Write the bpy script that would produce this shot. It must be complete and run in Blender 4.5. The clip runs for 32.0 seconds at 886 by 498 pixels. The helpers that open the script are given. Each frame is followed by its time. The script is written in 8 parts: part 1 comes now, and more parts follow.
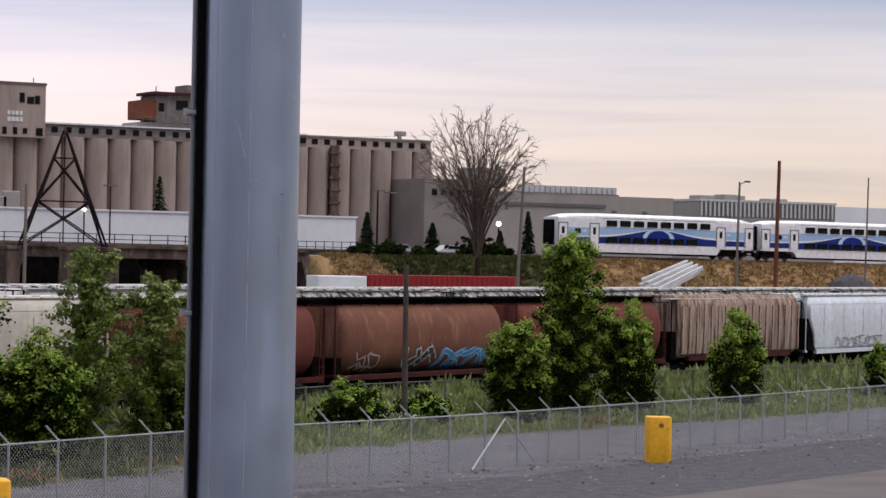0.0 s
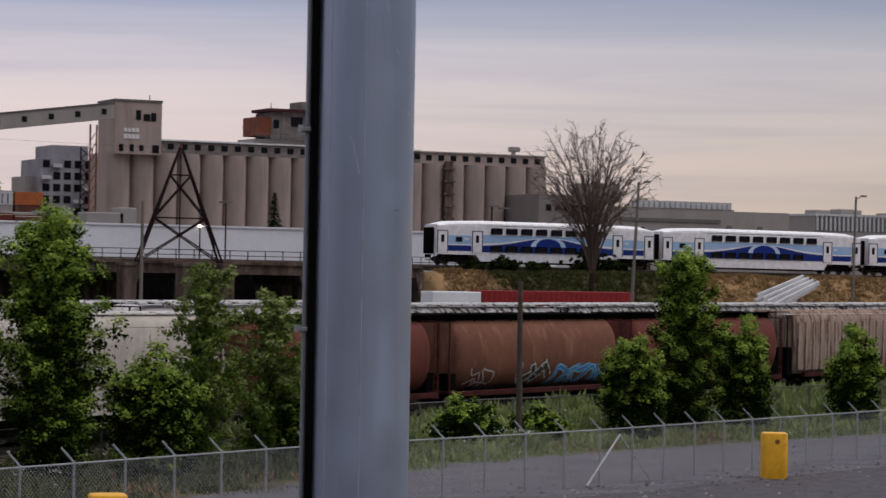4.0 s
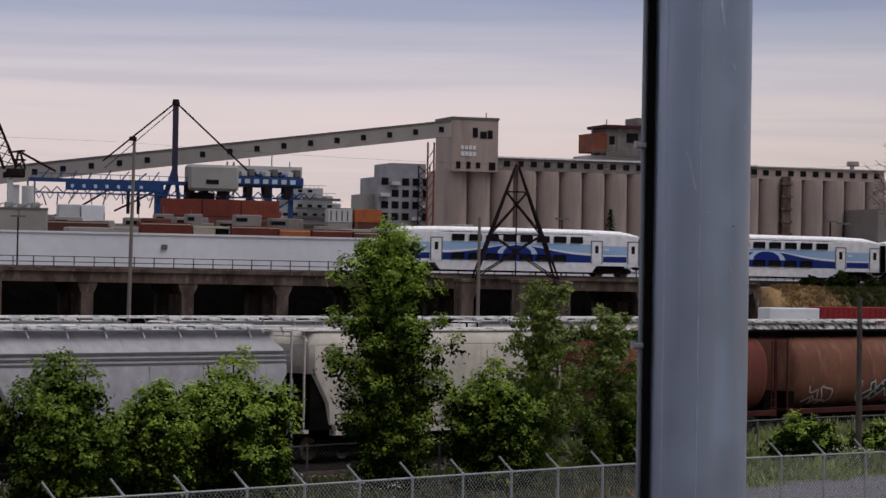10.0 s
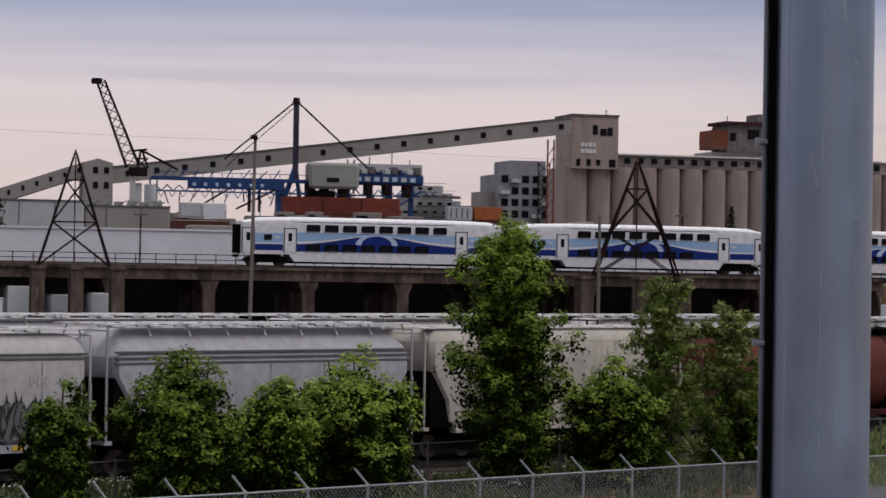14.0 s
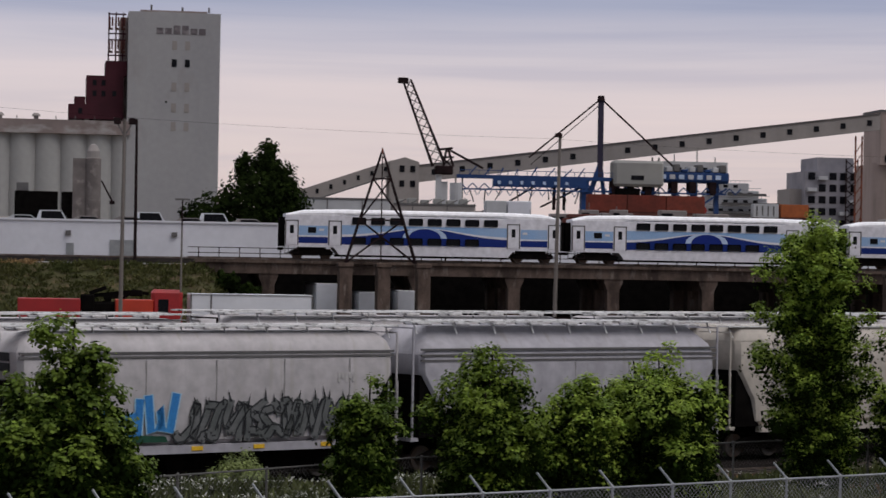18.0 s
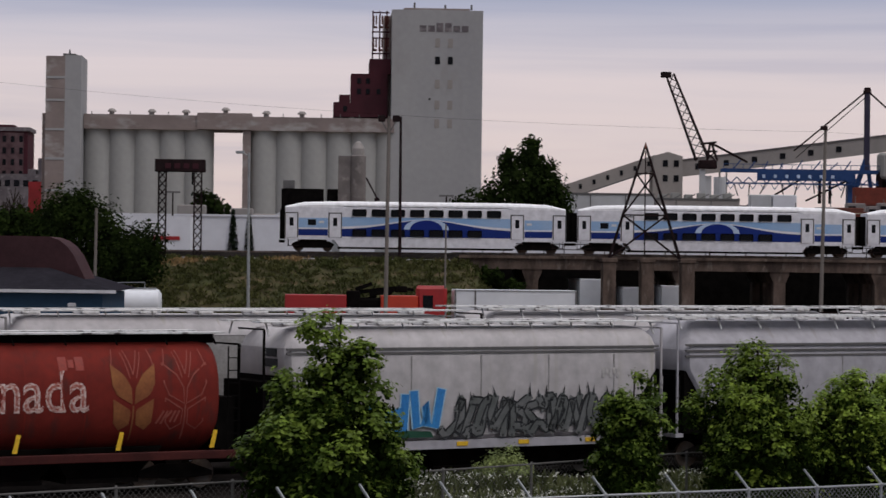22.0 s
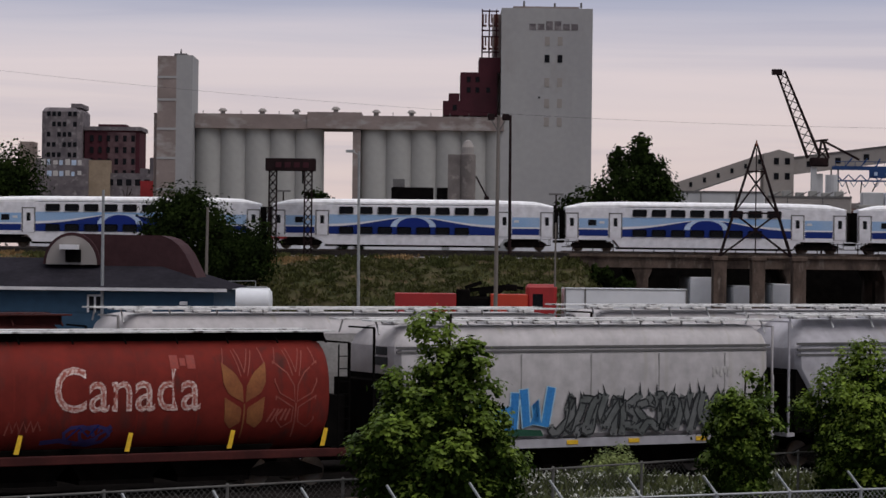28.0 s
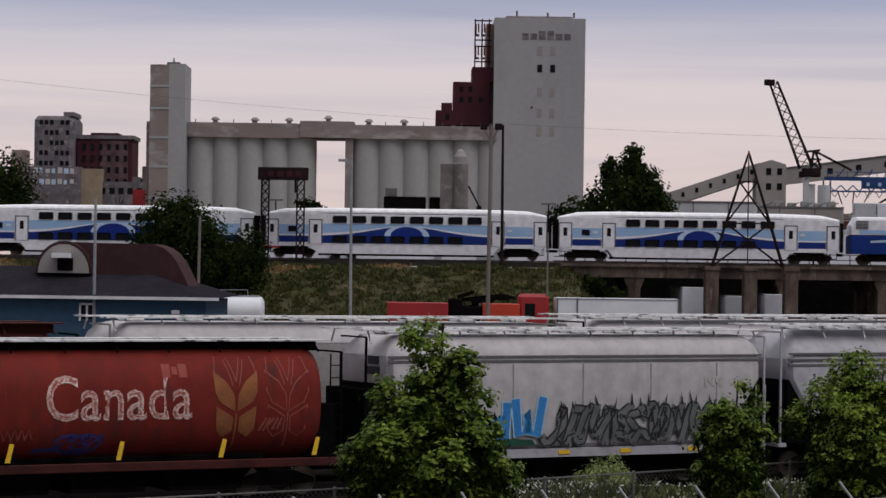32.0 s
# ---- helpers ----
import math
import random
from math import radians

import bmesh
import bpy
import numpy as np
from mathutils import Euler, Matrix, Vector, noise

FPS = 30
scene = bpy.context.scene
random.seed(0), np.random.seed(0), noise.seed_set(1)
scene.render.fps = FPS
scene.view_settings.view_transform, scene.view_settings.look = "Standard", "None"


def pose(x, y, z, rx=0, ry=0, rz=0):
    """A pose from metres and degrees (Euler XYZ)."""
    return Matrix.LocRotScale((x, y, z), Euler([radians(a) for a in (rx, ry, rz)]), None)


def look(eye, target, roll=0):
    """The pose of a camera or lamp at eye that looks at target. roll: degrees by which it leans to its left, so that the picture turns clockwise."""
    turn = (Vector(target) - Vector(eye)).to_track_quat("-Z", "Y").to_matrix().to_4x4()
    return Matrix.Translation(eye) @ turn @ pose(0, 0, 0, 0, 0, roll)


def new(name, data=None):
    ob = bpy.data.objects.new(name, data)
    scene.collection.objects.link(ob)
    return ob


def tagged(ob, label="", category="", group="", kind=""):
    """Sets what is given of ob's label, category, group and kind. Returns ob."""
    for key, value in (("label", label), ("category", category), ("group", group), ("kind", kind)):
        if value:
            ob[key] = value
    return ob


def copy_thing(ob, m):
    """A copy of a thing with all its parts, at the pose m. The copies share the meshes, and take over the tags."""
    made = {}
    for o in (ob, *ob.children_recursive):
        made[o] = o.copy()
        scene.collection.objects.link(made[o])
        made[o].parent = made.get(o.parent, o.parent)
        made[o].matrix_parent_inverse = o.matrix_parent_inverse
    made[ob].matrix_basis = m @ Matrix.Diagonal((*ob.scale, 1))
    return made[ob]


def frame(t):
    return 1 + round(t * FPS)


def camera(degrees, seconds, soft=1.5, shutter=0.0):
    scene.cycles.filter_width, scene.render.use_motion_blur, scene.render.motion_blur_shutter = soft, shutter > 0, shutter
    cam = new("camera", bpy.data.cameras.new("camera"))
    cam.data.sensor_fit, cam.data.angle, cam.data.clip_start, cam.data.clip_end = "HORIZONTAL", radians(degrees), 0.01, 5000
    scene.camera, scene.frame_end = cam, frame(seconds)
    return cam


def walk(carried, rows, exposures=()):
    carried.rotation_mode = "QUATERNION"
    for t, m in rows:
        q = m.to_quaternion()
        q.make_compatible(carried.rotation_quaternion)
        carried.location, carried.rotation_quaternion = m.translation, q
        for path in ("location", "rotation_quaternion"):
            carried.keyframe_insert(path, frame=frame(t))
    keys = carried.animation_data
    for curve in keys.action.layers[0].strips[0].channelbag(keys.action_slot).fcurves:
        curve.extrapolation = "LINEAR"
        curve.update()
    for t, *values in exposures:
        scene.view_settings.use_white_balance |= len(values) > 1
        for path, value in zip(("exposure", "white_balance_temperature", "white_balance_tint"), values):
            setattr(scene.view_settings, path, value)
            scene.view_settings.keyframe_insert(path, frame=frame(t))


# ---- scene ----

# ---------- camera: it stands on a raised platform and pans slowly ----------
cam = camera(20.2, 32.0, soft=1.5, shutter=0.5)
EYE = (0.0, 0.0, 6.75)
PATH = [
    (0.0, 90.178, -1.14, -29.003),
    (0.5, 90.189, -1.144, -28.851),
    (1.0, 90.233, -1.143, -28.703),
    (1.5, 90.289, -1.143, -28.545),
    (2.0, 90.3, -1.208, -28.405),
    (2.5, 90.317, -1.213, -28.291),
    (3.0, 90.385, -1.206, -28.197),
    (3.5, 90.441, -1.12, -27.305),
    (5.5, 90.666, -1.1, -25.151),
    (6.0, 90.695, -1.158, -24.758),
    (6.5, 90.694, -1.099, -23.222),
    (7.0, 90.731, -1.133, -21.781),
    (7.5, 90.718, -1.162, -21.018),
    (8.0, 90.715, -1.101, -20.705),
    (8.5, 90.726, -1.069, -20.052),
    (9.0, 90.732, -1.048, -19.359),
    (9.5, 90.728, -1.018, -18.859),
    (10.0, 90.729, -0.988, -18.643),
    (10.5, 90.727, -0.98, -18.426),
    (11.0, 90.697, -0.931, -17.857),
    (11.5, 90.659, -0.854, -17.417),
    (12.0, 90.65, -0.889, -16.885),
    (12.5, 90.659, -0.861, -16.355),
    (13.0, 90.659, -0.785, -16.272),
    (13.5, 90.63, -0.838, -16.274),
    (15.5, 90.674, -1.129, -13.617),
    (16.0, 90.649, -1.074, -13.28),
    (16.5, 90.576, -1.033, -12.194),
    (17.0, 90.576, -0.964, -11.101),
    (17.5, 90.53, -0.959, -9.79),
    (18.0, 90.46, -0.998, -8.868),
    (18.5, 90.525, -0.933, -8.213),
    (19.0, 90.526, -0.893, -6.975),
    (19.5, 90.343, -0.908, -5.61),
    (20.0, 90.27, -0.893, -4.368),
    (20.5, 90.279, -0.817, -3.56),
    (21.0, 90.279, -0.773, -3.261),
    (21.5, 90.269, -0.739, -3.038),
    (22.0, 90.265, -0.719, -2.802),
    (22.5, 90.294, -0.73, -1.915),
    (23.0, 90.329, -0.669, -1.2),
    (23.5, 90.336, -0.634, -0.939),
    (24.0, 90.321, -0.637, -0.749),
    (24.5, 90.315, -0.578, -0.654),
    (25.0, 90.373, -0.567, -0.311),
    (25.5, 90.376, -0.523, 0.007),
    (27.5, 90.215, -0.698, -0.072),
    (28.0, 90.2, -0.671, -0.274),
    (28.5, 90.192, -0.657, -0.253),
    (29.0, 90.197, -0.704, -0.088),
    (29.5, 90.184, -0.694, -0.289),
    (30.0, 90.182, -0.712, -0.491),
    (30.5, 90.314, -0.685, -0.471),
    (31.0, 90.36, -0.73, -0.554),
    (31.5, 90.384, -0.811, -0.575),
    (32.0, 90.419, -0.819, -0.453),
]
# the clip's camera closes down a little as it leaves the bright evening horizon
EXPOSURES = [(0.0, 0.03), (1.0, -0.12), (2.0, -0.24), (3.0, -0.34), (3.5, -0.42), (5.5, -0.52), (32.0, -0.54)]
walk(cam, [(t, pose(*EYE, rx, ry, rz)) for t, rx, ry, rz in PATH], EXPOSURES)

# ---------- sky and sun: an overcast evening, warmer low in the east ----------
world = bpy.data.worlds.new("overcast_evening")
scene.world = world
world.use_nodes = True
wn, wl = world.node_tree.nodes, world.node_tree.links
wn.clear()


def ramp_node(nodes, stops):
    r = nodes.new("ShaderNodeValToRGB")
    while len(r.color_ramp.elements) < len(stops):
        r.color_ramp.elements.new(0.5)
    for e, (p, c) in zip(r.color_ramp.elements, stops):
        e.position, e.color = p, (*c, 1)
    return r


def mix_node(nodes, links, fac, a, b, mode="MIX"):
    m = nodes.new("ShaderNodeMix")
    m.data_type, m.blend_type = "RGBA", mode
    for socket, value in ((m.inputs[0], fac), (m.inputs[6], a), (m.inputs[7], b)):
        if isinstance(value, (int, float)):
            socket.default_value = value
        elif isinstance(value, tuple):
            socket.default_value = (*value[:3], 1)
        else:
            links.new(value, socket)
    return m.outputs[2]


def build_sky():
    tc = wn.new("ShaderNodeTexCoord")
    sep = wn.new("ShaderNodeSeparateXYZ")
    wl.new(tc.outputs["Generated"], sep.inputs[0])
    # height above the horizon: hazy and pale low down, blue-grey above it, bright overcast overhead
    up = ramp_node(wn, [(0.0, (0.86, 0.69, 0.67)), (0.045, (0.93, 0.78, 0.77)), (0.072, (0.91, 0.785, 0.80)), (0.09, (0.76, 0.70, 0.775)),
                        (0.106, (0.48, 0.50, 0.66)), (0.125, (0.38, 0.42, 0.62)), (0.30, (0.5, 0.52, 0.61)), (0.6, (1.0, 1.0, 1.03)), (1.0, (1.7, 1.68, 1.7))])
    wl.new(sep.outputs[2], up.inputs[0])
    # warm light low in the direction of the set sun
    side = ramp_node(wn, [(0.25, (0, 0, 0)), (0.62, (1, 1, 1))])
    wl.new(sep.outputs[0], side.inputs[0])
    low = ramp_node(wn, [(0.0, (1, 1, 1)), (0.075, (0, 0, 0))])
    wl.new(sep.outputs[2], low.inputs[0])
    both = wn.new("ShaderNodeMath")
    both.operation = "MULTIPLY"
    wl.new(side.outputs[0], both.inputs[0])
    wl.new(low.outputs[0], both.inputs[1])
    col = mix_node(wn, wl, both.outputs[0], up.outputs[0], (0.90, 0.69, 0.55))
    dim = ramp_node(wn, [(0.34, (1, 1, 1)), (0.6, (0.77, 0.8, 0.785))])
    wl.new(sep.outputs[0], dim.inputs[0])
    col = mix_node(wn, wl, 1.0, col, dim.outputs[0], "MULTIPLY")
    # long flat streaks of cloud
    mp = wn.new("ShaderNodeMapping")
    mp.inputs["Scale"].default_value = (1.6, 1.6, 34.0)
    mp.inputs["Rotation"].default_value = (0.012, 0.02, 0)
    wl.new(tc.outputs["Generated"], mp.inputs[0])
    no = wn.new("ShaderNodeTexNoise")
    no.inputs["Scale"].default_value, no.inputs["Detail"].default_value = 2.2, 5.0
    no.inputs["Distortion"].default_value = 0.6
    wl.new(mp.outputs[0], no.inputs[0])
    st = ramp_node(wn, [(0.32, (0.865, 0.868, 0.93)), (0.5, (1.0, 0.985, 1.0)), (0.72, (1.10, 1.055, 1.04))])
    wl.new(no.outputs[0], st.inputs[0])
    col = mix_node(wn, wl, 1.0, col, st.outputs[0], "MULTIPLY")
    # the unseen sky behind the platform, away from the evening light, is dimmed to darken sides facing it
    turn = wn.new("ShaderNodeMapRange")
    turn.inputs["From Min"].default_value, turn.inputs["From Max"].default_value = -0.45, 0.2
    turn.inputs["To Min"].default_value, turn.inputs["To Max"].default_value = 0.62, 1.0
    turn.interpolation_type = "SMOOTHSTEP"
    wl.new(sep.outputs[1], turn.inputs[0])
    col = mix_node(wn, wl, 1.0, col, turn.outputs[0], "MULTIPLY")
    sky = wn.new("ShaderNodeTexSky")
    sky.sky_type, sky.sun_disc = "NISHITA", False
    sky.sun_elevation, sky.sun_rotation = radians(56), radians(129)
    add = mix_node(wn, wl, 0.02, col, sky.outputs[0], "ADD")
    bg = wn.new("ShaderNodeBackground")
    bg.inputs["Strength"].default_value = 1.0
    wl.new(add, bg.inputs[0])
    out = wn.new("ShaderNodeOutputWorld")
    wl.new(bg.outputs[0], out.inputs[0])


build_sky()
sun = new("sun", bpy.data.lights.new("sun", "SUN"))
sun.data.energy, sun.data.angle, sun.data.color = 1.8, radians(40), (1.0, 0.935, 0.93)
sun.matrix_world = look((80, -4, 150), (0, 60, 0))


# ---------- materials ----------
def mat(name, a, b=None, rough=0.7, metal=0.0, size=1.0, fine=12.0, stretch=(1, 1, 1), stain=None, stain_at=0.62, bump=0.1, islands=False, var=0.0, grain=0.6):
    """A worn surface: colours a and b in large patches, fine grain, stains with soft edges, relief."""
    m = bpy.data.materials.new(name)
    m.use_nodes = True
    n, l = m.node_tree.nodes, m.node_tree.links
    p = n["Principled BSDF"]
    b = b or tuple(c * 0.8 for c in a)
    tc = n.new("ShaderNodeTexCoord")
    mp = n.new("ShaderNodeMapping")
    mp.inputs["Scale"].default_value = stretch
    l.new(tc.outputs["Object"], mp.inputs[0])
    big = n.new("ShaderNodeTexNoise")
    big.inputs["Scale"].default_value, big.inputs["Detail"].default_value = 1.0 / size, 4
    l.new(mp.outputs[0], big.inputs[0])
    r = ramp_node(n, [(0.35, (0, 0, 0)), (0.65, (1, 1, 1))])
    l.new(big.outputs[0], r.inputs[0])
    col = mix_node(n, l, r.outputs[0], a, b)
    small = n.new("ShaderNodeTexNoise")
    small.inputs["Scale"].default_value, small.inputs["Detail"].default_value = fine, 3
    l.new(tc.outputs["Object"], small.inputs[0])
    g = ramp_node(n, [(0.3, (0.78, 0.78, 0.78)), (0.7, (1.18, 1.18, 1.18))])
    l.new(small.outputs[0], g.inputs[0])
    col = mix_node(n, l, grain, col, g.outputs[0], "MULTIPLY")
    if stain:
        sn = n.new("ShaderNodeTexNoise")
        sn.inputs["Scale"].default_value, sn.inputs["Detail"].default_value = 2.3 / size, 6
        sm = n.new("ShaderNodeMapping")
        sm.inputs["Scale"].default_value = stretch
        sm.inputs["Location"].default_value = (7.3, 2.1, 4.4)
        l.new(tc.outputs["Object"], sm.inputs[0])
        l.new(sm.outputs[0], sn.inputs[0])
        sr = ramp_node(n, [(stain_at - 0.06, (0, 0, 0)), (stain_at + 0.1, (1, 1, 1))])
        l.new(sn.outputs[0], sr.inputs[0])
        col = mix_node(n, l, sr.outputs[0], col, stain)
    if islands or var:
        if islands:
            ge = n.new("ShaderNodeNewGeometry")
            rnd = ge.outputs["Random Per Island"]
        else:
            rnd = n.new("ShaderNodeObjectInfo").outputs["Random"]
        k = var or 0.5
        vr = ramp_node(n, [(0.0, (1 - k, 1 - k, 1 - k)), (1.0, (1 + k, 1 + k, 1 + 0.6 * k))])
        l.new(rnd, vr.inputs[0])
        col = mix_node(n, l, 1.0, col, vr.outputs[0], "MULTIPLY")
    l.new(col, p.inputs["Base Color"])
    p.inputs["Metallic"].default_value = metal
    p.inputs["Specular IOR Level"].default_value = 0.0 if rough > 0.65 and max(a) < 0.06 else 0.1 if rough > 0.65 else 0.25 if rough > 0.5 else 0.45
    rr = ramp_node(n, [(0.3, (max(rough - 0.12, 0.02),) * 3), (0.7, (min(rough + 0.12, 1),) * 3)])
    l.new(small.outputs[0], rr.inputs[0])
    l.new(rr.outputs[0], p.inputs["Roughness"])
    if bump:
        bu = n.new("ShaderNodeBump")
        bu.inputs["Strength"].default_value, bu.inputs["Distance"].default_value = bump, 0.05
        l.new(small.outputs[0], bu.inputs["Height"])
        l.new(bu.outputs[0], p.inputs["Normal"])
    return m


def leaf_mat(name, a, b, size=0.45):
    m = mat(name, a, b, rough=0.5, size=size, fine=3.0, bump=0, islands=True, var=0.35)
    n, l = m.node_tree.nodes, m.node_tree.links
    p = n["Principled BSDF"]
    p.inputs["Specular IOR Level"].default_value = 0.12 if a[1] > 0.1 else 0.0
    t = n.new("ShaderNodeBsdfTranslucent")
    l.new(p.inputs["Base Color"].links[0].from_socket, t.inputs[0])
    mx = n.new("ShaderNodeMixShader")
    mx.inputs[0].default_value = 0.24
    l.new(p.outputs[0], mx.inputs[1])
    l.new(t.outputs[0], mx.inputs[2])
    l.new(mx.outputs[0], n["Material Output"].inputs[0])
    return m


STREAK = (1, 1, 0.12)
M_gravel = mat("yard gravel", (0.1, 0.092, 0.104), (0.07, 0.065, 0.074), 0.95, size=0.5, fine=12, bump=0.8, stain=(0.17, 0.16, 0.165), stain_at=0.66, grain=1.0)
M_dirt = mat("dry earth", (0.17, 0.14, 0.11), (0.12, 0.105, 0.09), 0.95, size=4.0, fine=6, bump=0.5)
M_asphalt = mat("stony grey yard surface", (0.125, 0.118, 0.135), (0.09, 0.085, 0.1), 0.95, size=0.9, fine=7, bump=0.7, stretch=(0.3, 0.9, 1), stain=(0.17, 0.16, 0.175), stain_at=0.66, grain=1.0)
M_lane = mat("dusty lane", (0.15, 0.132, 0.13), (0.115, 0.103, 0.104), 0.95, size=2.5, fine=15, bump=0.2)
# near-black ground that paints the shade under the viaduct
M_undershade = mat("ground coloured as shade", (0.016, 0.014, 0.013), (0.01, 0.009, 0.009), 0.95, size=2.0, fine=5, bump=0.5)
# near-black body colour that paints the shade between the two car rows
M_shadecar = mat("dark paint standing for shade", (0.02, 0.013, 0.012), (0.012, 0.009, 0.009), 0.85, size=1.0)
# ballast colour lowered to near-black to hold the shade beneath the cars
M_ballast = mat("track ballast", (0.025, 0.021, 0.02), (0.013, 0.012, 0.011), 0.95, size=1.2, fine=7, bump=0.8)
M_slope = mat("grassy slope", (0.06, 0.066, 0.029), (0.085, 0.072, 0.04), 0.95, size=2.0, fine=2.5, bump=0.6, stain=(0.15, 0.105, 0.065), stain_at=0.62)
M_straw = mat("dry straw slope", (0.34, 0.215, 0.11), (0.25, 0.16, 0.08), 0.95, size=2.5, fine=2.5, bump=0.6, stain=(0.09, 0.09, 0.035), stain_at=0.66)
M_rail = mat("rusty rail", (0.12, 0.08, 0.06), (0.2, 0.17, 0.15), 0.6, 0.5, size=0.5)
M_tie = mat("tarred timber", (0.06, 0.05, 0.042), (0.09, 0.075, 0.065), 0.9, size=0.4)
M_conc = mat("weathered concrete", (0.15, 0.11, 0.09), (0.06, 0.044, 0.037), 0.9, size=1.0, fine=5, stretch=(1, 1, 0.35), stain=(0.21, 0.175, 0.15), stain_at=0.64, bump=0.3)
M_bin = mat("pale bin concrete", (0.38, 0.38, 0.37), (0.35, 0.35, 0.34), 0.85, size=10, fine=0.8, stretch=(1, 1, 0.2), bump=0.0, grain=0.2)
M_greywall = mat("grey factory wall", (0.24, 0.215, 0.21), (0.2, 0.18, 0.175), 0.85, size=6, fine=1.0, bump=0.0, grain=0.2)
M_oldgallery = mat("dirty gallery concrete", (0.22, 0.195, 0.185), (0.15, 0.132, 0.126), 0.9, size=2.0, fine=1.2, stain=(0.3, 0.27, 0.25), stain_at=0.62, bump=0.0, grain=0.3)
M_silo = mat("tan silo concrete", (0.37, 0.3, 0.275), (0.31, 0.25, 0.23), 0.9, size=7, fine=1.2, stretch=(1, 1, 0.15), stain=(0.26, 0.215, 0.19), stain_at=0.6, bump=0.0, grain=0.2)
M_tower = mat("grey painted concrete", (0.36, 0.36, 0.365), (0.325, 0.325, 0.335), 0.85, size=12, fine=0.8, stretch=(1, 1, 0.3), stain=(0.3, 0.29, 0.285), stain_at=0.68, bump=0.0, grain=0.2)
M_derelict = mat("derelict concrete", (0.175, 0.155, 0.165), (0.11, 0.098, 0.108), 0.9, size=4, fine=0.9, stain=(0.28, 0.26, 0.265), stain_at=0.63, grain=0.4, bump=0.0)
M_roofdirty = mat("dirty patched roof", (0.5, 0.49, 0.48), (0.34, 0.32, 0.31), 0.7, size=0.8, stain=(0.03, 0.025, 0.024), stain_at=0.5)
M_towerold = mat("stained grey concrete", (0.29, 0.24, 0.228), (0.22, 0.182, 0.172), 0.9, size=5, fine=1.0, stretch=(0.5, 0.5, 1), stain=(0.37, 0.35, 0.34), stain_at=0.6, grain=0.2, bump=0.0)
M_gallery = mat("grey gallery cladding", (0.32, 0.295, 0.28), (0.27, 0.25, 0.238), 0.8, size=6, fine=1.5, stretch=(1, 1, 0.3), grain=0.2, bump=0.0)
M_maroon = mat("maroon brick", (0.07, 0.022, 0.03), (0.05, 0.018, 0.024), 0.9, size=4, fine=1.5, grain=0.2, bump=0.0)
M_rustorange = mat("rust-red cladding", (0.19, 0.062, 0.036), (0.115, 0.05, 0.038), 0.85, size=3, fine=1.5, grain=0.2, bump=0.0)
M_glassdark = mat("dark window", (0.006, 0.0065, 0.009), (0.011, 0.012, 0.015), 0.25, size=2, bump=0)
M_glassdark.node_tree.nodes["Principled BSDF"].inputs["Specular IOR Level"].default_value = 0.1
M_whitebuild = mat("white metal cladding", (0.7, 0.71, 0.765), (0.64, 0.65, 0.7), 0.6, size=8, fine=1.2, stretch=(1, 1, 0.3), bump=0.0, grain=0.2)
M_steel = mat("brown lattice steel", (0.03, 0.019, 0.02), (0.018, 0.013, 0.014), 0.8, 0.0, size=1.0)
# for black parts, and for gaps whose shade is painted black
M_black = mat("black steel and painted shade", (0.005, 0.0045, 0.0045), (0.009, 0.008, 0.0075), 0.8, 0.1, size=0.6)
M_rubber = mat("greasy running gear and painted shade", (0.008, 0.007, 0.0065), (0.015, 0.012, 0.011), 0.75, 0.2, size=0.5)
M_galv = mat("galvanised steel", (0.36, 0.375, 0.385), (0.28, 0.295, 0.305), 0.5, 0.4, size=0.6, bump=0.05)
M_chain = mat("dull fence wire", (0.46, 0.475, 0.475), (0.38, 0.39, 0.39), 0.6, 0.3, size=0.6, bump=0)
M_chainold = mat("rusty dull fence wire", (0.15, 0.145, 0.14), (0.11, 0.105, 0.1), 0.75, 0.1, size=0.6, bump=0)
M_wood = mat("grey weathered wood", (0.2, 0.18, 0.165), (0.14, 0.125, 0.115), 0.9, size=1.0, stretch=(1, 1, 0.1))
M_scratch = mat("bright zinc scratch", (0.42, 0.46, 0.53), (0.34, 0.38, 0.45), 0.45, 0.5, size=0.05, bump=0)
M_pole = mat("galvanised mast", (0.38, 0.44, 0.54), (0.29, 0.335, 0.42), 0.4, 0.75, size=0.2, fine=4, stretch=(1, 1, 0.06), stain=(0.36, 0.385, 0.44), stain_at=0.62, bump=0.02, grain=0.35)
M_conduit = mat("grey conduit", (0.24, 0.255, 0.285), (0.2, 0.21, 0.235), 0.45, 0.2, size=0.4, bump=0.03)
M_yellow = mat("yellow plastic", (0.80, 0.42, 0.015), (0.72, 0.36, 0.012), 0.45, size=0.5, fine=8, bump=0.05, stain=(0.4, 0.24, 0.05), stain_at=0.72)
M_mark = mat("yellow reflective tape", (0.85, 0.52, 0.03), None, 0.5, size=0.3, bump=0)
M_red = mat("faded red paint", (0.2, 0.026, 0.019), (0.15, 0.021, 0.016), 0.7, size=1.2, fine=4, stretch=(1, 1, 0.3), stain=(0.085, 0.026, 0.022), stain_at=0.62, bump=0.06)
M_redsill = mat("dark red sill", (0.075, 0.02, 0.018), (0.045, 0.014, 0.013), 0.7, size=0.8)
M_brown = mat("rusty brown paint", (0.2, 0.088, 0.058), (0.15, 0.066, 0.047), 0.75, size=1.3, fine=4, stretch=(1, 1, 0.3), stain=(0.24, 0.13, 0.09), stain_at=0.62, bump=0.08)
M_oxide = mat("oxide red paint", (0.155, 0.047, 0.036), (0.12, 0.038, 0.03), 0.7, size=1.3, fine=4, stretch=(1, 1, 0.3), bump=0.06)
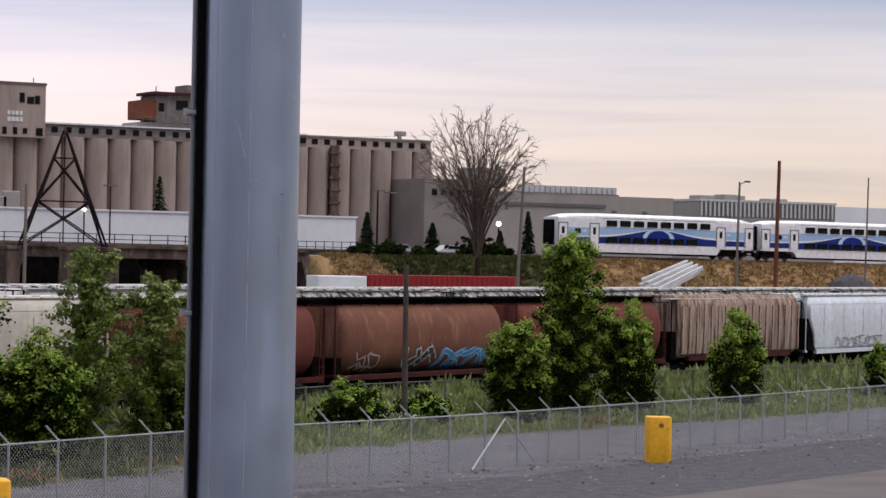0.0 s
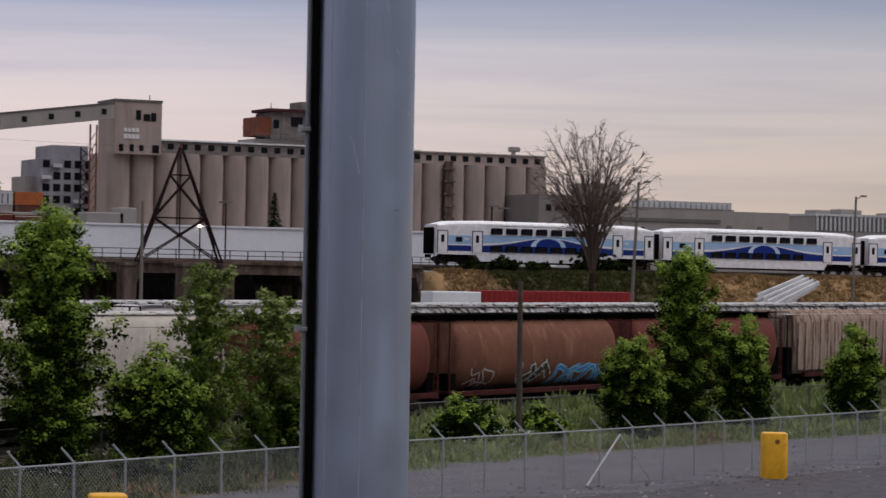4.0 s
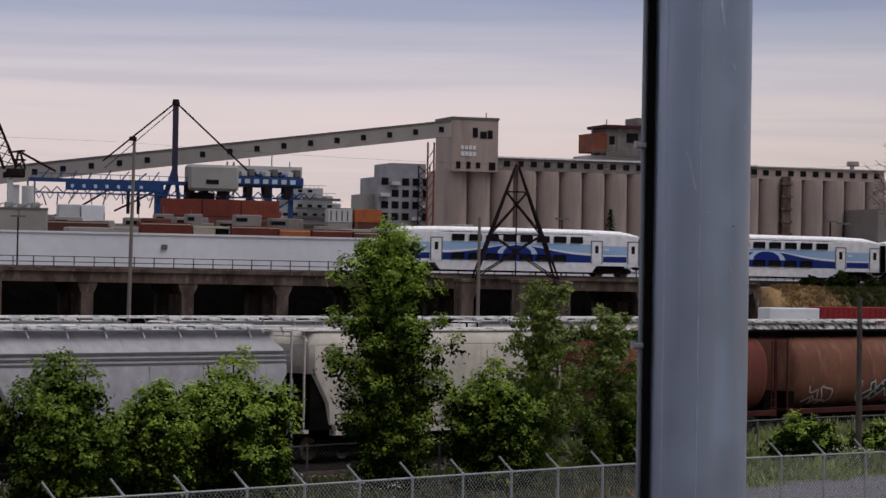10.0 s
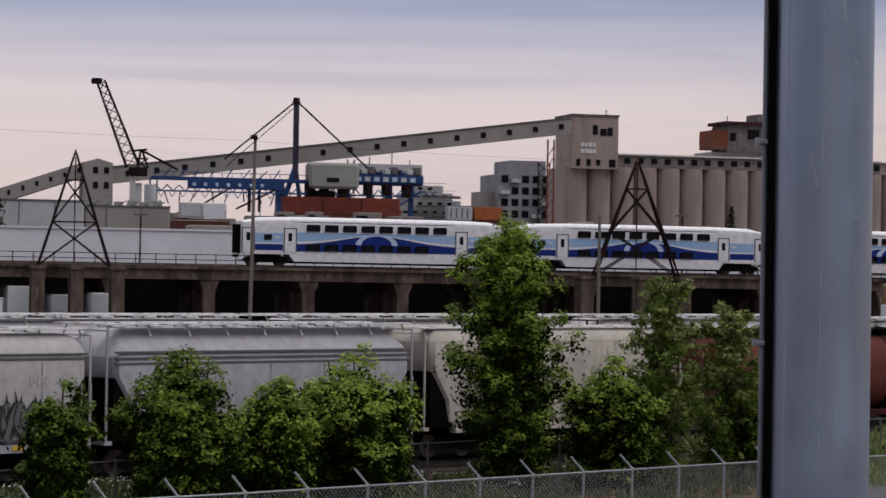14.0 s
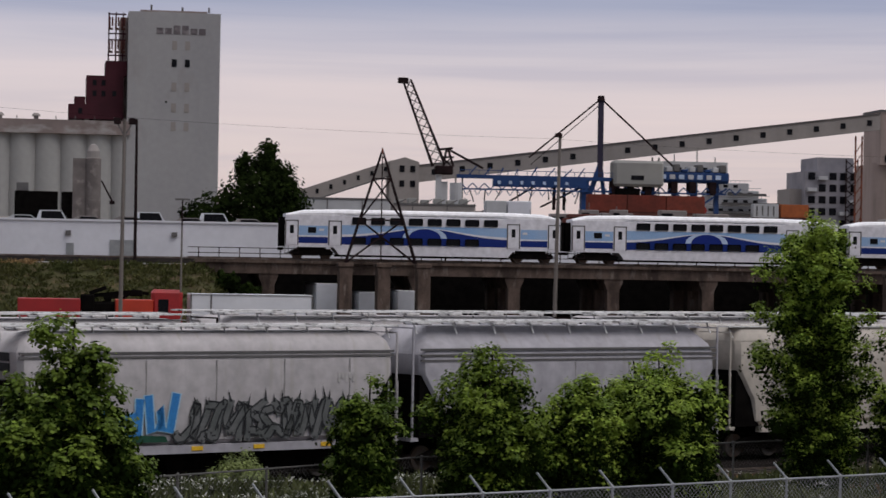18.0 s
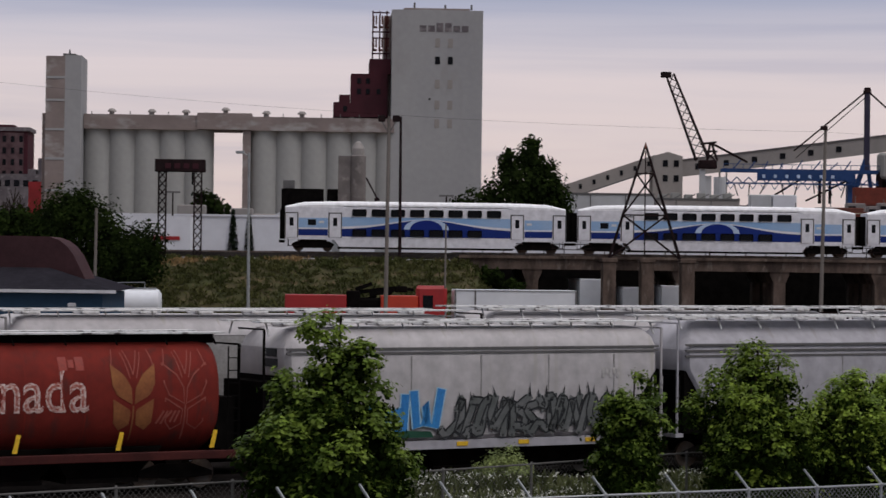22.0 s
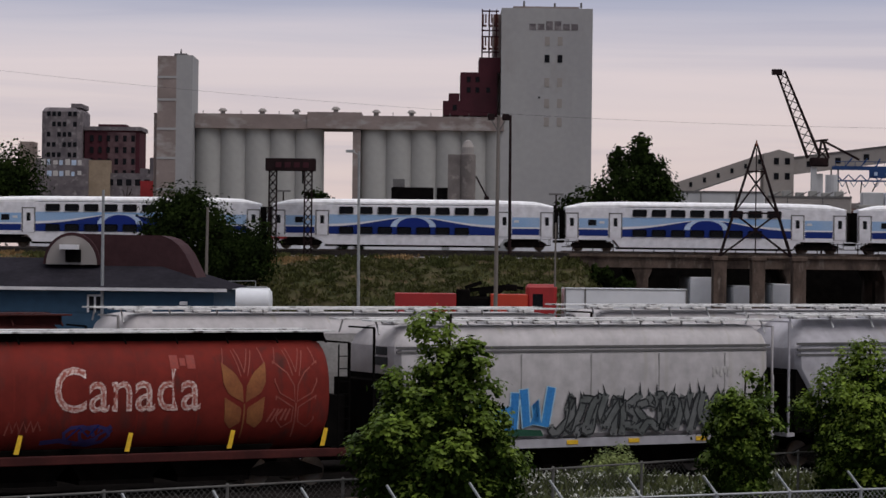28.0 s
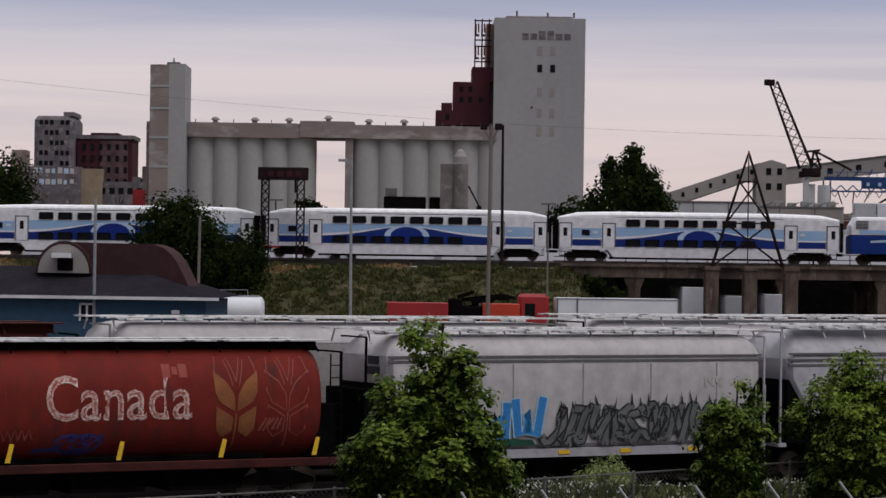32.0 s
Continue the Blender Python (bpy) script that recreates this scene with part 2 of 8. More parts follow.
M_white = mat("dirty white paint", (0.5, 0.475, 0.482), (0.445, 0.422, 0.428), 0.6, size=1.6, fine=3, stretch=(2.2, 1, 0.1), stain=(0.41, 0.385, 0.355), stain_at=0.64, bump=0.04)
M_grey = mat("light grey paint", (0.41, 0.398, 0.432), (0.37, 0.36, 0.39), 0.6, size=1.6, fine=3, stretch=(2.2, 1, 0.1), stain=(0.33, 0.315, 0.315), stain_at=0.64, bump=0.05)
M_cream = mat("cream paint", (0.5, 0.455, 0.4), (0.44, 0.4, 0.35), 0.6, size=1.6, fine=3, stretch=(2.2, 1, 0.1), stain=(0.36, 0.31, 0.26), stain_at=0.66, bump=0.04)
M_silver = mat("pale silver paint", (0.62, 0.66, 0.71), (0.55, 0.585, 0.63), 0.5, size=1.6, fine=3, stretch=(2.2, 1, 0.1), stain=(0.42, 0.43, 0.45), stain_at=0.68, bump=0.04)
M_rustcar = mat("rust-streaked tan paint", (0.37, 0.29, 0.24), (0.25, 0.18, 0.145), 0.85, size=0.5, fine=5, stretch=(1, 1, 0.1), stain=(0.12, 0.055, 0.036), stain_at=0.54, bump=0.15)
M_tanrib = mat("tan rib paint", (0.42, 0.34, 0.285), (0.3, 0.21, 0.165), 0.85, size=0.4, fine=5, stretch=(1, 1, 0.2), stain=(0.12, 0.06, 0.04), stain_at=0.62, bump=0.1)
M_seam = mat("grimy seam", (0.3, 0.29, 0.285), None, 0.75, size=0.5)
M_band = mat("dark grey trim", (0.15, 0.145, 0.145), None, 0.7, size=1)
M_roofgrey = mat("dusty roof steel", (0.74, 0.74, 0.735), (0.58, 0.575, 0.57), 0.65, size=0.9, stain=(0.07, 0.06, 0.056), stain_at=0.585)
M_letter = mat("faded white lettering", (0.74, 0.62, 0.58), (0.46, 0.27, 0.23), 0.7, size=0.16, fine=9, stretch=(0.7, 1, 1.8), stain=(0.3, 0.06, 0.045), stain_at=0.55, bump=0)
M_lettercore = mat("worn letter core", (0.42, 0.16, 0.13), (0.3, 0.075, 0.058), 0.7, size=0.22, fine=7, stretch=(1, 1, 0.8), stain=(0.66, 0.5, 0.46), stain_at=0.55, bump=0)
M_wheat = mat("faded ochre paint", (0.29, 0.115, 0.046), (0.22, 0.078, 0.036), 0.7, size=0.6, bump=0)
M_wheat2 = mat("ghosted pink paint", (0.30, 0.09, 0.07), (0.25, 0.065, 0.05), 0.7, size=0.6, bump=0)
M_spray_blue = mat("blue spray paint", (0.03, 0.19, 0.50), (0.04, 0.25, 0.58), 0.5, size=0.6, bump=0)
M_spray_pale = mat("pale blue spray paint", (0.35, 0.58, 0.75), None, 0.5, size=0.6, bump=0)
M_spray_grey = mat("grey spray paint", (0.15, 0.155, 0.155), (0.1, 0.108, 0.106), 0.6, size=0.6, bump=0)
M_spray_black = mat("black spray paint", (0.028, 0.03, 0.033), None, 0.6, size=0.6, bump=0)
M_spray_green = mat("dark green spray paint", (0.02, 0.08, 0.05), None, 0.6, size=0.4, bump=0)
M_spray_violet = mat("violet spray paint", (0.055, 0.045, 0.17), None, 0.6, size=0.4, bump=0)
M_spray_white = mat("white spray paint", (0.55, 0.53, 0.52), None, 0.6, size=0.4, bump=0)
M_coach = mat("white coach paint", (0.77, 0.765, 0.81), (0.735, 0.73, 0.775), 0.55, size=3, fine=2, stretch=(1, 1, 0.4), bump=0.02)
M_coachroof = mat("bright coach roof", (0.88, 0.88, 0.91), (0.83, 0.83, 0.86), 0.45, size=3, fine=2, bump=0.02)
M_royal = mat("royal blue coach paint", (0.013, 0.03, 0.21), (0.012, 0.027, 0.19), 0.7, size=3, bump=0)
M_navy = mat("navy coach paint", (0.015, 0.035, 0.2), (0.013, 0.03, 0.17), 0.7, size=3, bump=0)
M_sky = mat("sky-blue coach paint", (0.27, 0.45, 0.72), (0.36, 0.5, 0.71), 0.55, size=3, bump=0)
M_pale = mat("pale blue coach paint", (0.5, 0.62, 0.8), None, 0.55, size=3, bump=0)
M_blueline = mat("blue locomotive paint", (0.014, 0.04, 0.22), None, 0.7, size=3, bump=0)
M_creambox = mat("cream container", (0.45, 0.4, 0.34), None, 0.7, size=3, fine=1.5, var=0.15)
M_port = mat("port crane blue", (0.02, 0.06, 0.19), (0.015, 0.045, 0.14), 0.6, size=4, fine=1, grain=0.2, bump=0.0)
M_portmast = mat("crane mast blue-grey", (0.05, 0.045, 0.075), (0.038, 0.035, 0.058), 0.8, size=4, fine=1, grain=0.2, bump=0.0)
M_portgrey = mat("crane house grey", (0.33, 0.33, 0.31), (0.27, 0.27, 0.26), 0.7, size=4, fine=1, grain=0.2, bump=0.0)
M_cont_crimson = mat("crimson container", (0.27, 0.022, 0.026), (0.2, 0.018, 0.02), 0.6, size=3, fine=1.5)
M_cont_red = mat("rust-red container", (0.19, 0.046, 0.034), (0.13, 0.038, 0.03), 0.7, size=3, fine=1.5, var=0.25)
M_cont_orange = mat("orange container", (0.42, 0.12, 0.04), None, 0.65, size=3, fine=1.5, var=0.15)
M_cont_dark = mat("dark container", (0.11, 0.045, 0.04), None, 0.7, size=3, fine=1.5, var=0.3)
M_hull = mat("ship white", (0.52, 0.53, 0.55), None, 0.6, size=5, fine=1, grain=0.2, bump=0.0)
M_bluewall = mat("slate blue siding", (0.045, 0.09, 0.145), (0.036, 0.075, 0.125), 0.75, size=3, fine=2, stretch=(0.2, 0.2, 4))
M_shingle = mat("dark grey shingles", (0.029, 0.027, 0.034), (0.022, 0.021, 0.026), 0.95, size=1.5, fine=4, bump=0.3)
M_brownroof = mat("brown ribbed roofing", (0.06, 0.029, 0.032), (0.047, 0.023, 0.026), 0.9, size=1.5, fine=4, bump=0.3)
M_wtrim = mat("white trim", (0.72, 0.72, 0.74), None, 0.6, size=1, bump=0, grain=0.2)
M_truckred = mat("bright red truck paint", (0.38, 0.022, 0.024), (0.31, 0.02, 0.022), 0.45, size=1.5, bump=0)
M_truckorange = mat("orange-red truck paint", (0.52, 0.05, 0.022), None, 0.45, size=1.5, bump=0)
M_trailer = mat("white trailer side", (0.72, 0.74, 0.78), (0.66, 0.68, 0.72), 0.5, size=3, fine=1.5, bump=0.0, grain=0.2)
M_brick = mat("blue-grey apartment facade", (0.3, 0.29, 0.315), (0.22, 0.215, 0.24), 0.85, size=5, fine=1, grain=0.2, bump=0.0)
M_bark = mat("bark", (0.04, 0.032, 0.025), (0.028, 0.022, 0.018), 0.95, size=0.4)
M_twig = mat("bare twigs", (0.13, 0.1, 0.085), (0.1, 0.078, 0.066), 0.95, size=1.0)
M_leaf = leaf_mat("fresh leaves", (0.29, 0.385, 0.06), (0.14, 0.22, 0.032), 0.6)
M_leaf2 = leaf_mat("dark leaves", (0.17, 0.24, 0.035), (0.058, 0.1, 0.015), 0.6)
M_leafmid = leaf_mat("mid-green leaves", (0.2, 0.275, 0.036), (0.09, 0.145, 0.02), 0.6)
# near-black leaf colour that paints the shade inside and low in crowns
M_leafshaded = leaf_mat("leaves in painted shade", (0.022, 0.04, 0.007), (0.009, 0.017, 0.004), 0.4)
M_leaf3 = leaf_mat("dusty leaves", (0.23, 0.27, 0.085), (0.1, 0.14, 0.038), 0.5)
M_leafdark = leaf_mat("deep green leaves", (0.028, 0.045, 0.012), (0.007, 0.011, 0.005), 1.3)
M_conifer = leaf_mat("conifer needles", (0.02, 0.03, 0.018), (0.014, 0.02, 0.014))
M_weed = leaf_mat("weeds", (0.25, 0.295, 0.115), (0.14, 0.18, 0.065), 1.5)
M_weeddull = leaf_mat("dull weeds", (0.11, 0.125, 0.05), (0.05, 0.062, 0.024), 1.2)
M_pebble = mat("loose stones", (0.2, 0.19, 0.2), (0.11, 0.105, 0.115), 0.9, size=0.5, islands=True, var=0.6, bump=0)
M_bankgrass = leaf_mat("bank grass", (0.1, 0.1, 0.042), (0.058, 0.068, 0.027), 2.5)
M_dry = leaf_mat("dry grass", (0.34, 0.22, 0.11), (0.2, 0.13, 0.065), 1.5)
M_flower = mat("small white flowers", (0.75, 0.76, 0.7), None, 0.7, bump=0)
M_lamp = bpy.data.materials.new("lit lamp")
M_lamp.use_nodes = True
M_lamp.node_tree.nodes["Principled BSDF"].inputs["Emission Color"].default_value = (1, 0.86, 0.65, 1)
M_lamp.node_tree.nodes["Principled BSDF"].inputs["Emission Strength"].default_value = 6


# ---------- mesh building ----------
class Shape:
    """Collects solid pieces and links them as one mesh."""

    def __init__(self):
        self.v, self.f = [], []

    def add(self, verts, faces):
        k = len(self.v)
        self.v += [tuple(p) for p in verts]
        self.f += [tuple(i + k for i in q) for q in faces]
        return self

    def box(self, x0, x1, y0, y1, z0, z1):
        return self.loft([[(x0, y0, z0), (x1, y0, z0), (x1, y1, z0), (x0, y1, z0)], [(x0, y0, z1), (x1, y0, z1), (x1, y1, z1), (x0, y1, z1)]])

    def cbox(self, x0, x1, y0, y1, z0, z1, c):
        """A box with chamfered edges."""
        def ring(d, z):
            return [(x0 + d + c, y0 + d, z), (x1 - d - c, y0 + d, z), (x1 - d, y0 + d + c, z), (x1 - d, y1 - d - c, z),
                    (x1 - d - c, y1 - d, z), (x0 + d + c, y1 - d, z), (x0 + d, y1 - d - c, z), (x0 + d, y0 + d + c, z)]
        return self.loft([ring(c * 0.7, z0), ring(0, z0 + c), ring(0, z1 - c), ring(c * 0.7, z1)])

    def loft(self, rings, caps=True):
        n = len(rings[0])
        verts = [p for r in rings for p in r]
        faces = [(j * n + i, j * n + (i + 1) % n, (j + 1) * n + (i + 1) % n, (j + 1) * n + i) for j in range(len(rings) - 1) for i in range(n)]
        if caps:
            faces += [tuple(range(n))[::-1], tuple(range((len(rings) - 1) * n, len(rings) * n))]
        return self.add(verts, faces)

    def rod(self, p, q, r0, r1=None, n=8):
        p, q = Vector(p), Vector(q)
        d = (q - p).normalized()
        s = d.cross(Vector((0, 0, 1)) if abs(d.z) < 0.95 else Vector((1, 0, 0))).normalized()
        u = d.cross(s)
        ring = lambda c, r: [c + r * (math.cos(a) * s + math.sin(a) * u) for a in [2 * math.pi * (i + 0.5) / n for i in range(n)]]
        return self.loft([ring(p, r0), ring(q, r0 if r1 is None else r1)])

    def bar(self, p, q, w=0.1):
        return self.rod(p, q, w * 0.7071, None, 4)

    def prism(self, pts, a, b, axis="y"):
        """Extrudes a flat outline of (u, v) from a to b along the axis."""
        put = {"y": lambda u, v, k: (u, k, v), "x": lambda u, v, k: (k, u, v), "z": lambda u, v, k: (u, v, k)}[axis]
        return self.loft([[put(u, v, a) for u, v in pts], [put(u, v, b) for u, v in pts]])

    def tube(self, pts, r, n=4):
        """A thin wire through points that run mostly sideways."""
        return self.loft([[(p[0], p[1] + r * math.cos(a), p[2] + r * math.sin(a)) for a in [2 * math.pi * i / n for i in range(n)]] for p in pts])

    def mesh(self, name, material, smooth=False):
        me = bpy.data.meshes.new(name)
        me.from_pydata(self.v, [], self.f)
        me.materials.append(material)
        if smooth:
            me.polygons.foreach_set("use_smooth", [True] * len(me.polygons))
        bm = bmesh.new()
        bm.from_mesh(me)
        bmesh.ops.recalc_face_normals(bm, faces=bm.faces)
        if smooth:
            for e in bm.edges:
                e.smooth = len(e.link_faces) == 2 and e.calc_face_angle(4) < 0.7
        bm.to_mesh(me)
        bm.free()
        return me

    def part(self, name, material, parent, label="", smooth=False):
        ob = new(name, self.mesh(name, material, smooth))
        ob.parent = parent
        if label:
            tagged(ob, label)
        return ob

    def thing(self, name, material, label, category, group="", kind="", at=None, smooth=False):
        ob = new(name, self.mesh(name, material, smooth))
        if at:
            ob.matrix_basis = at
        return tagged(ob, label, category, group, kind)


def thing(name, at, label, category, group="", kind=""):
    ob = new(name)
    ob.empty_display_size = 0.3
    ob.matrix_basis = at
    return tagged(ob, label, category, group, kind)


def shared(name, mesh, parent, at, label=""):
    """One more piece on an existing mesh, at its own place under the parent."""
    ob = new(name, mesh)
    ob.parent = parent
    ob.matrix_basis = at
    if label:
        tagged(ob, label)
    return ob


# ---------- the plan ----------
def rail_z(x):
    """Height of the raised line's rail head, slightly humped."""
    return 7.44 - 0.34 * ((x - 30) / 120) ** 2


VIA0, VIA1 = 13.0, 105.0           # the viaduct's ends along x
YARD = 28.81                        # turn of the freight tracks
HOP = Vector((0.0, 74.5, 0.0))      # a point of the near freight track
ALONG = Vector((math.cos(radians(YARD)), math.sin(radians(YARD)), 0))
ACROSS = Vector((-ALONG.y, ALONG.x, 0))
F1 = [(-14, 43.5), (11.3, 55.3), (28, 64), (38.6, 68), (53.9, 75.2), (65.7, 81), (100, 98)]
F2 = [(-14, 46.5), (-7.5, 51.3), (3.5, 59.3), (10.3, 65.5), (43.2, 85), (56, 90.4), (68.5, 95.2), (80.4, 100), (112, 113)]


def smooth01(a, b, v):
    k = min(max((v - a) / (b - a), 0), 1)
    return k * k * (3 - 2 * k)


def ground_z(x, y):
    """The yard is flat; behind it a bank rises to the plateau of the raised line, held back under the viaduct."""
    top = 6.75 if x < VIA1 else 6.6
    gap = smooth01(VIA0 - 0.5, VIA0 + 4.5, x) * (1 - smooth01(VIA1 - 1.5, VIA1 + 0.5, x))
    bank = smooth01(205, 217.5, y) if x < 60 else smooth01(207, 215.5, y)
    behind = smooth01(234, 236, y)
    z = top * (bank * (1 - gap) + behind * gap)
    if y > 150:
        z += 0.18 * noise.noise((x * 0.25, y * 0.35, 0)) * (1 if y < 217 else 0)
    return z


def build_ground():
    xs = sorted(set([-4000, -2000, -900, -400, -200, -120] + list(range(-90, 10, 2)) + [i * 0.5 for i in range(20, 50)] + list(range(25, 102, 3)) +
                    [102 + i * 0.5 for i in range(10)] + list(range(107, 190, 2)) + [200, 240, 320, 500, 900, 2000, 4000]))
    ys = sorted(set([-900, -300, -60, 0, 20, 40, 60, 90, 120, 150, 180, 195, 203] + [204 + i * 0.75 for i in range(20)] +
                    [222, 228, 233] + [234, 234.5, 235, 235.5, 236] + [250, 300, 400, 600, 1000, 2000, 4500]))
    me = bpy.data.meshes.new("ground")
    nx = len(xs)
    me.from_pydata([(x, y, ground_z(x, y)) for y in ys for x in xs], [],
                   [(j * nx + i, j * nx + i + 1, (j + 1) * nx + i + 1, (j + 1) * nx + i) for j in range(len(ys) - 1) for i in range(nx - 1)])
    for m in (M_gravel, M_slope, M_straw, M_dirt, M_undershade):
        me.materials.append(m)
    for p in me.polygons:
        c = p.center
        if 203 < c.y < 219 and c.z > 0.1:
            p.material_index = 1 if c.x < 60 or 112 < c.x < 131 else 2
        # ground below the viaduct takes the shade-painted colour
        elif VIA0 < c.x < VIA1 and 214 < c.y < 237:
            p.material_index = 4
        elif c.y >= 219:
            p.material_index = 3
        elif 120 < c.y < 204:
            p.material_index = 3
        p.use_smooth = True
    tagged(new("ground", me), "grey gravel yard rising to a grassy railway bank", "ground", kind="structure")


build_ground()


def strip(name, left, right, z, material, label, category):
    """A flat sheet between two polylines of equal length."""
    n = len(left)
    me = bpy.data.meshes.new(name)
    me.from_pydata([(*p, z) for p in left] + [(*p, z) for p in right], [], [(i, i + 1, n + i + 1, n + i) for i in range(n - 1)])
    me.materials.append(material)
    return tagged(new(name, me), label, category, kind="structure")


def offset(line, d):
    return [(x + d * ACROSS.x, y + d * ACROSS.y) for x, y in line]


strip("road", offset(F1, -2.2), offset(F2, -6.2)[:1] + [(9, 57.5), (24, 67), (40, 78.5), (51, 82.8), (63, 87.5), (98, 103)], 0.02, M_asphalt, "grey worn asphalt service road behind the fence", "road")
strip("grass_strip", [(9, 57.5), (24, 67), (40, 78.5), (51, 82.8), (63, 87.5), (98, 103)], [(9, 68.5), (24, 77.0), (40, 86), (51, 92.0), (63, 98.6), (98, 118)], 0.01, M_slope, "weedy grass strip between the fences", "grass strip")
# dark strip painting the shade between and under the freight rows
strip("track_bed", offset([(-60, 41.5), (120, 140.5)], -3.0), offset([(-60, 41.5), (120, 140.5)], 9.0), 0.03, M_ballast, "ballast between the freight tracks, coloured dark as the cars' shade", "ballast")
strip("verge", offset(F1, -9.0), offset(F1, -2.2), 0.012, M_gravel, "dark gravel verge along the chain-link fence", "verge")
strip("lane", [(x, y - 30) for x, y in F1], offset(F1, -9.0), 0.016, M_lane, "dusty brown lane beside the gravel verge", "lane")


# ---------- near mast ----------
def build_mast():
    t = thing("steel_mast", pose(3.89, 8.56, 0, 0, 0, -24.5), "tall round grey galvanised steel mast with a cable conduit", "mast")
    n, r = 40, 0.2
    ring = lambda z, k: [(k * r * math.cos(2 * math.pi * i / n), k * r * math.sin(2 * math.pi * i / n), z) for i in range(n)]
    Shape().loft([ring(0, 1.04), ring(6, 1.0), ring(14, 0.95)]).part("shaft", M_pole, t, smooth=True)
    Shape().cbox(-0.33, 0.33, -0.33, 0.33, 0, 0.05, 0.01).part("base_plate", M_galv, t)
    for sx in (-1, 1):
        for sy in (-1, 1):
            Shape().rod((sx * 0.26, sy * 0.26, 0.05), (sx * 0.26, sy * 0.26, 0.13), 0.025, None, 6).part("bolt", M_galv, t)
    # dark cable recess and conduit running up one side
    Shape().cbox(-0.189, -0.162, -0.13, -0.05, 0.05, 14, 0.004).part("cable_channel", M_black, t, "black rubber cable channel")
    Shape().rod((-0.2, -0.06, 0.05), (-0.2, -0.06, 14), 0.011, None, 10).part("conduit", M_conduit, t, "thin grey conduit")
    for z in (0.8, 1.9, 3.0, 4.1, 5.3, 6.52, 7.27, 8.4, 9.6):
        c = Shape().cbox(-0.225, -0.15, -0.085, -0.02, z - 0.009, z + 0.009, 0.003)
        c.rod((-0.225, -0.06, z - 0.012), (-0.225, -0.06, z + 0.016), 0.014, None, 8)
        c.part("clip", M_galv, t, "galvanised pipe clip")
    Shape().rod((0.012, -0.2055, 0.05), (0.011, -0.188, 14), 0.003, None, 6).part("seam", M_scratch, t, "faint weld seam")
    Shape().rod((-0.118, -0.17, 0.05), (-0.11, -0.152, 14), 0.003, None, 6).part("seam", M_scratch, t)
    # pale scratches worn into the zinc
    skin = lambda x, z: (x, -math.sqrt(max((0.2 * (1.0 - 0.00625 * (z - 6)) + 0.0005) ** 2 - x * x, 0)), z)
    for pts, w in (([(0.07, 7.9), (0.09, 7.72), (0.134, 7.55), (0.178, 7.33)], 0.005), ([(-0.07, 7.3), (-0.03, 7.22), (-0.004, 7.1)], 0.004), ([(0.03, 7.02), (0.075, 7.025), (0.12, 7.02)], 0.004), ([(0.12, 6.86), (0.135, 6.8), (0.13, 6.74)], 0.004)):
        v = [skin(x + k * w, z) for x, z in pts for k in (-1, 1)]
        me = bpy.data.meshes.new("scratch")
        me.from_pydata(v, [], [(2 * i, 2 * i + 1, 2 * i + 3, 2 * i + 2) for i in range(len(pts) - 1)])
        me.materials.append(M_scratch)
        ob = new("scratch", me)
        ob.parent = t
    # a band of weld and a faint scratched drip of lighter zinc
    for z in (6.96,):
        Shape().rod((0.06, -0.177, z), (0.14, -0.143, z + 0.012), 0.003, None, 6).part("weld", M_conduit, t)


build_mast()


# ---------- fences ----------
def along(line, step):
    """Points every step metres along a polyline, with the direction."""
    out, carry = [], 0.0
    for (x0, y0), (x1, y1) in zip(line, line[1:]):
        d = math.hypot(x1 - x0, y1 - y0)
        s = carry
        while s < d:
            out.append((x0 + (x1 - x0) * s / d, y0 + (y1 - y0) * s / d, math.atan2(y1 - y0, x1 - x0)))
            s += step
        carry = s - d
    return out


def build_fence(line, h, step, name, label, arms, wire, net_paint, frame_paint):
    t = thing(name, pose(0, 0, 0), label, "fence")
    post = Shape().rod((0, 0, 0), (0, 0, h), 0.035, None, 8).rod((0, 0, h), (0, 0, h + 0.04), 0.045, 0.02, 8).mesh("post", frame_paint)
    arm = Shape().bar((0, 0, h), (-0.12, 0.34, h + 0.36), 0.04).mesh("arm", frame_paint)
    pts = along(line, step)
    for x, y, a in pts:
        p = shared("post", post, t, pose(x, y, 0, 0, 0, math.degrees(a)))
        if arms:
            shared("arm", arm, p, Matrix.Identity(4))
    rail = Shape()
    rail.tube([(x, y, h - 0.02) for x, y, _ in pts], 0.026, 6)
    rail.part("top_rail", frame_paint, t)
    net = Shape()
    for (x0, y0, _), (x1, y1, _) in zip(pts, pts[1:]):
        k = int(step / wire)
        ux, uy = (x1 - x0) / k, (y1 - y0) / k
        m = int(round(h / (step / k)))
        for i in range(-m, k):
            for s in (1, -1):
                a, b = max(i, 0), min(i + m, k)
                za, zb = (a - i) * h / m, (b - i) * h / m
                if s < 0:
                    za, zb = h - za, h - zb
                w = 0.005
                net.add([(x0 + ux * a, y0 + uy * a, za - w), (x0 + ux * b, y0 + uy * b, zb - w), (x0 + ux * b, y0 + uy * b, zb + w), (x0 + ux * a, y0 + uy * a, za + w)], [(0, 1, 2, 3)])
    me = bpy.data.meshes.new("chain_link")
    me.from_pydata(net.v, [], net.f)
    me.materials.append(net_paint)
    ob = new("chain_link", me)
    ob.parent = t
    tagged(ob, "dull woven chain-link mesh", kind="stuff")
    return t


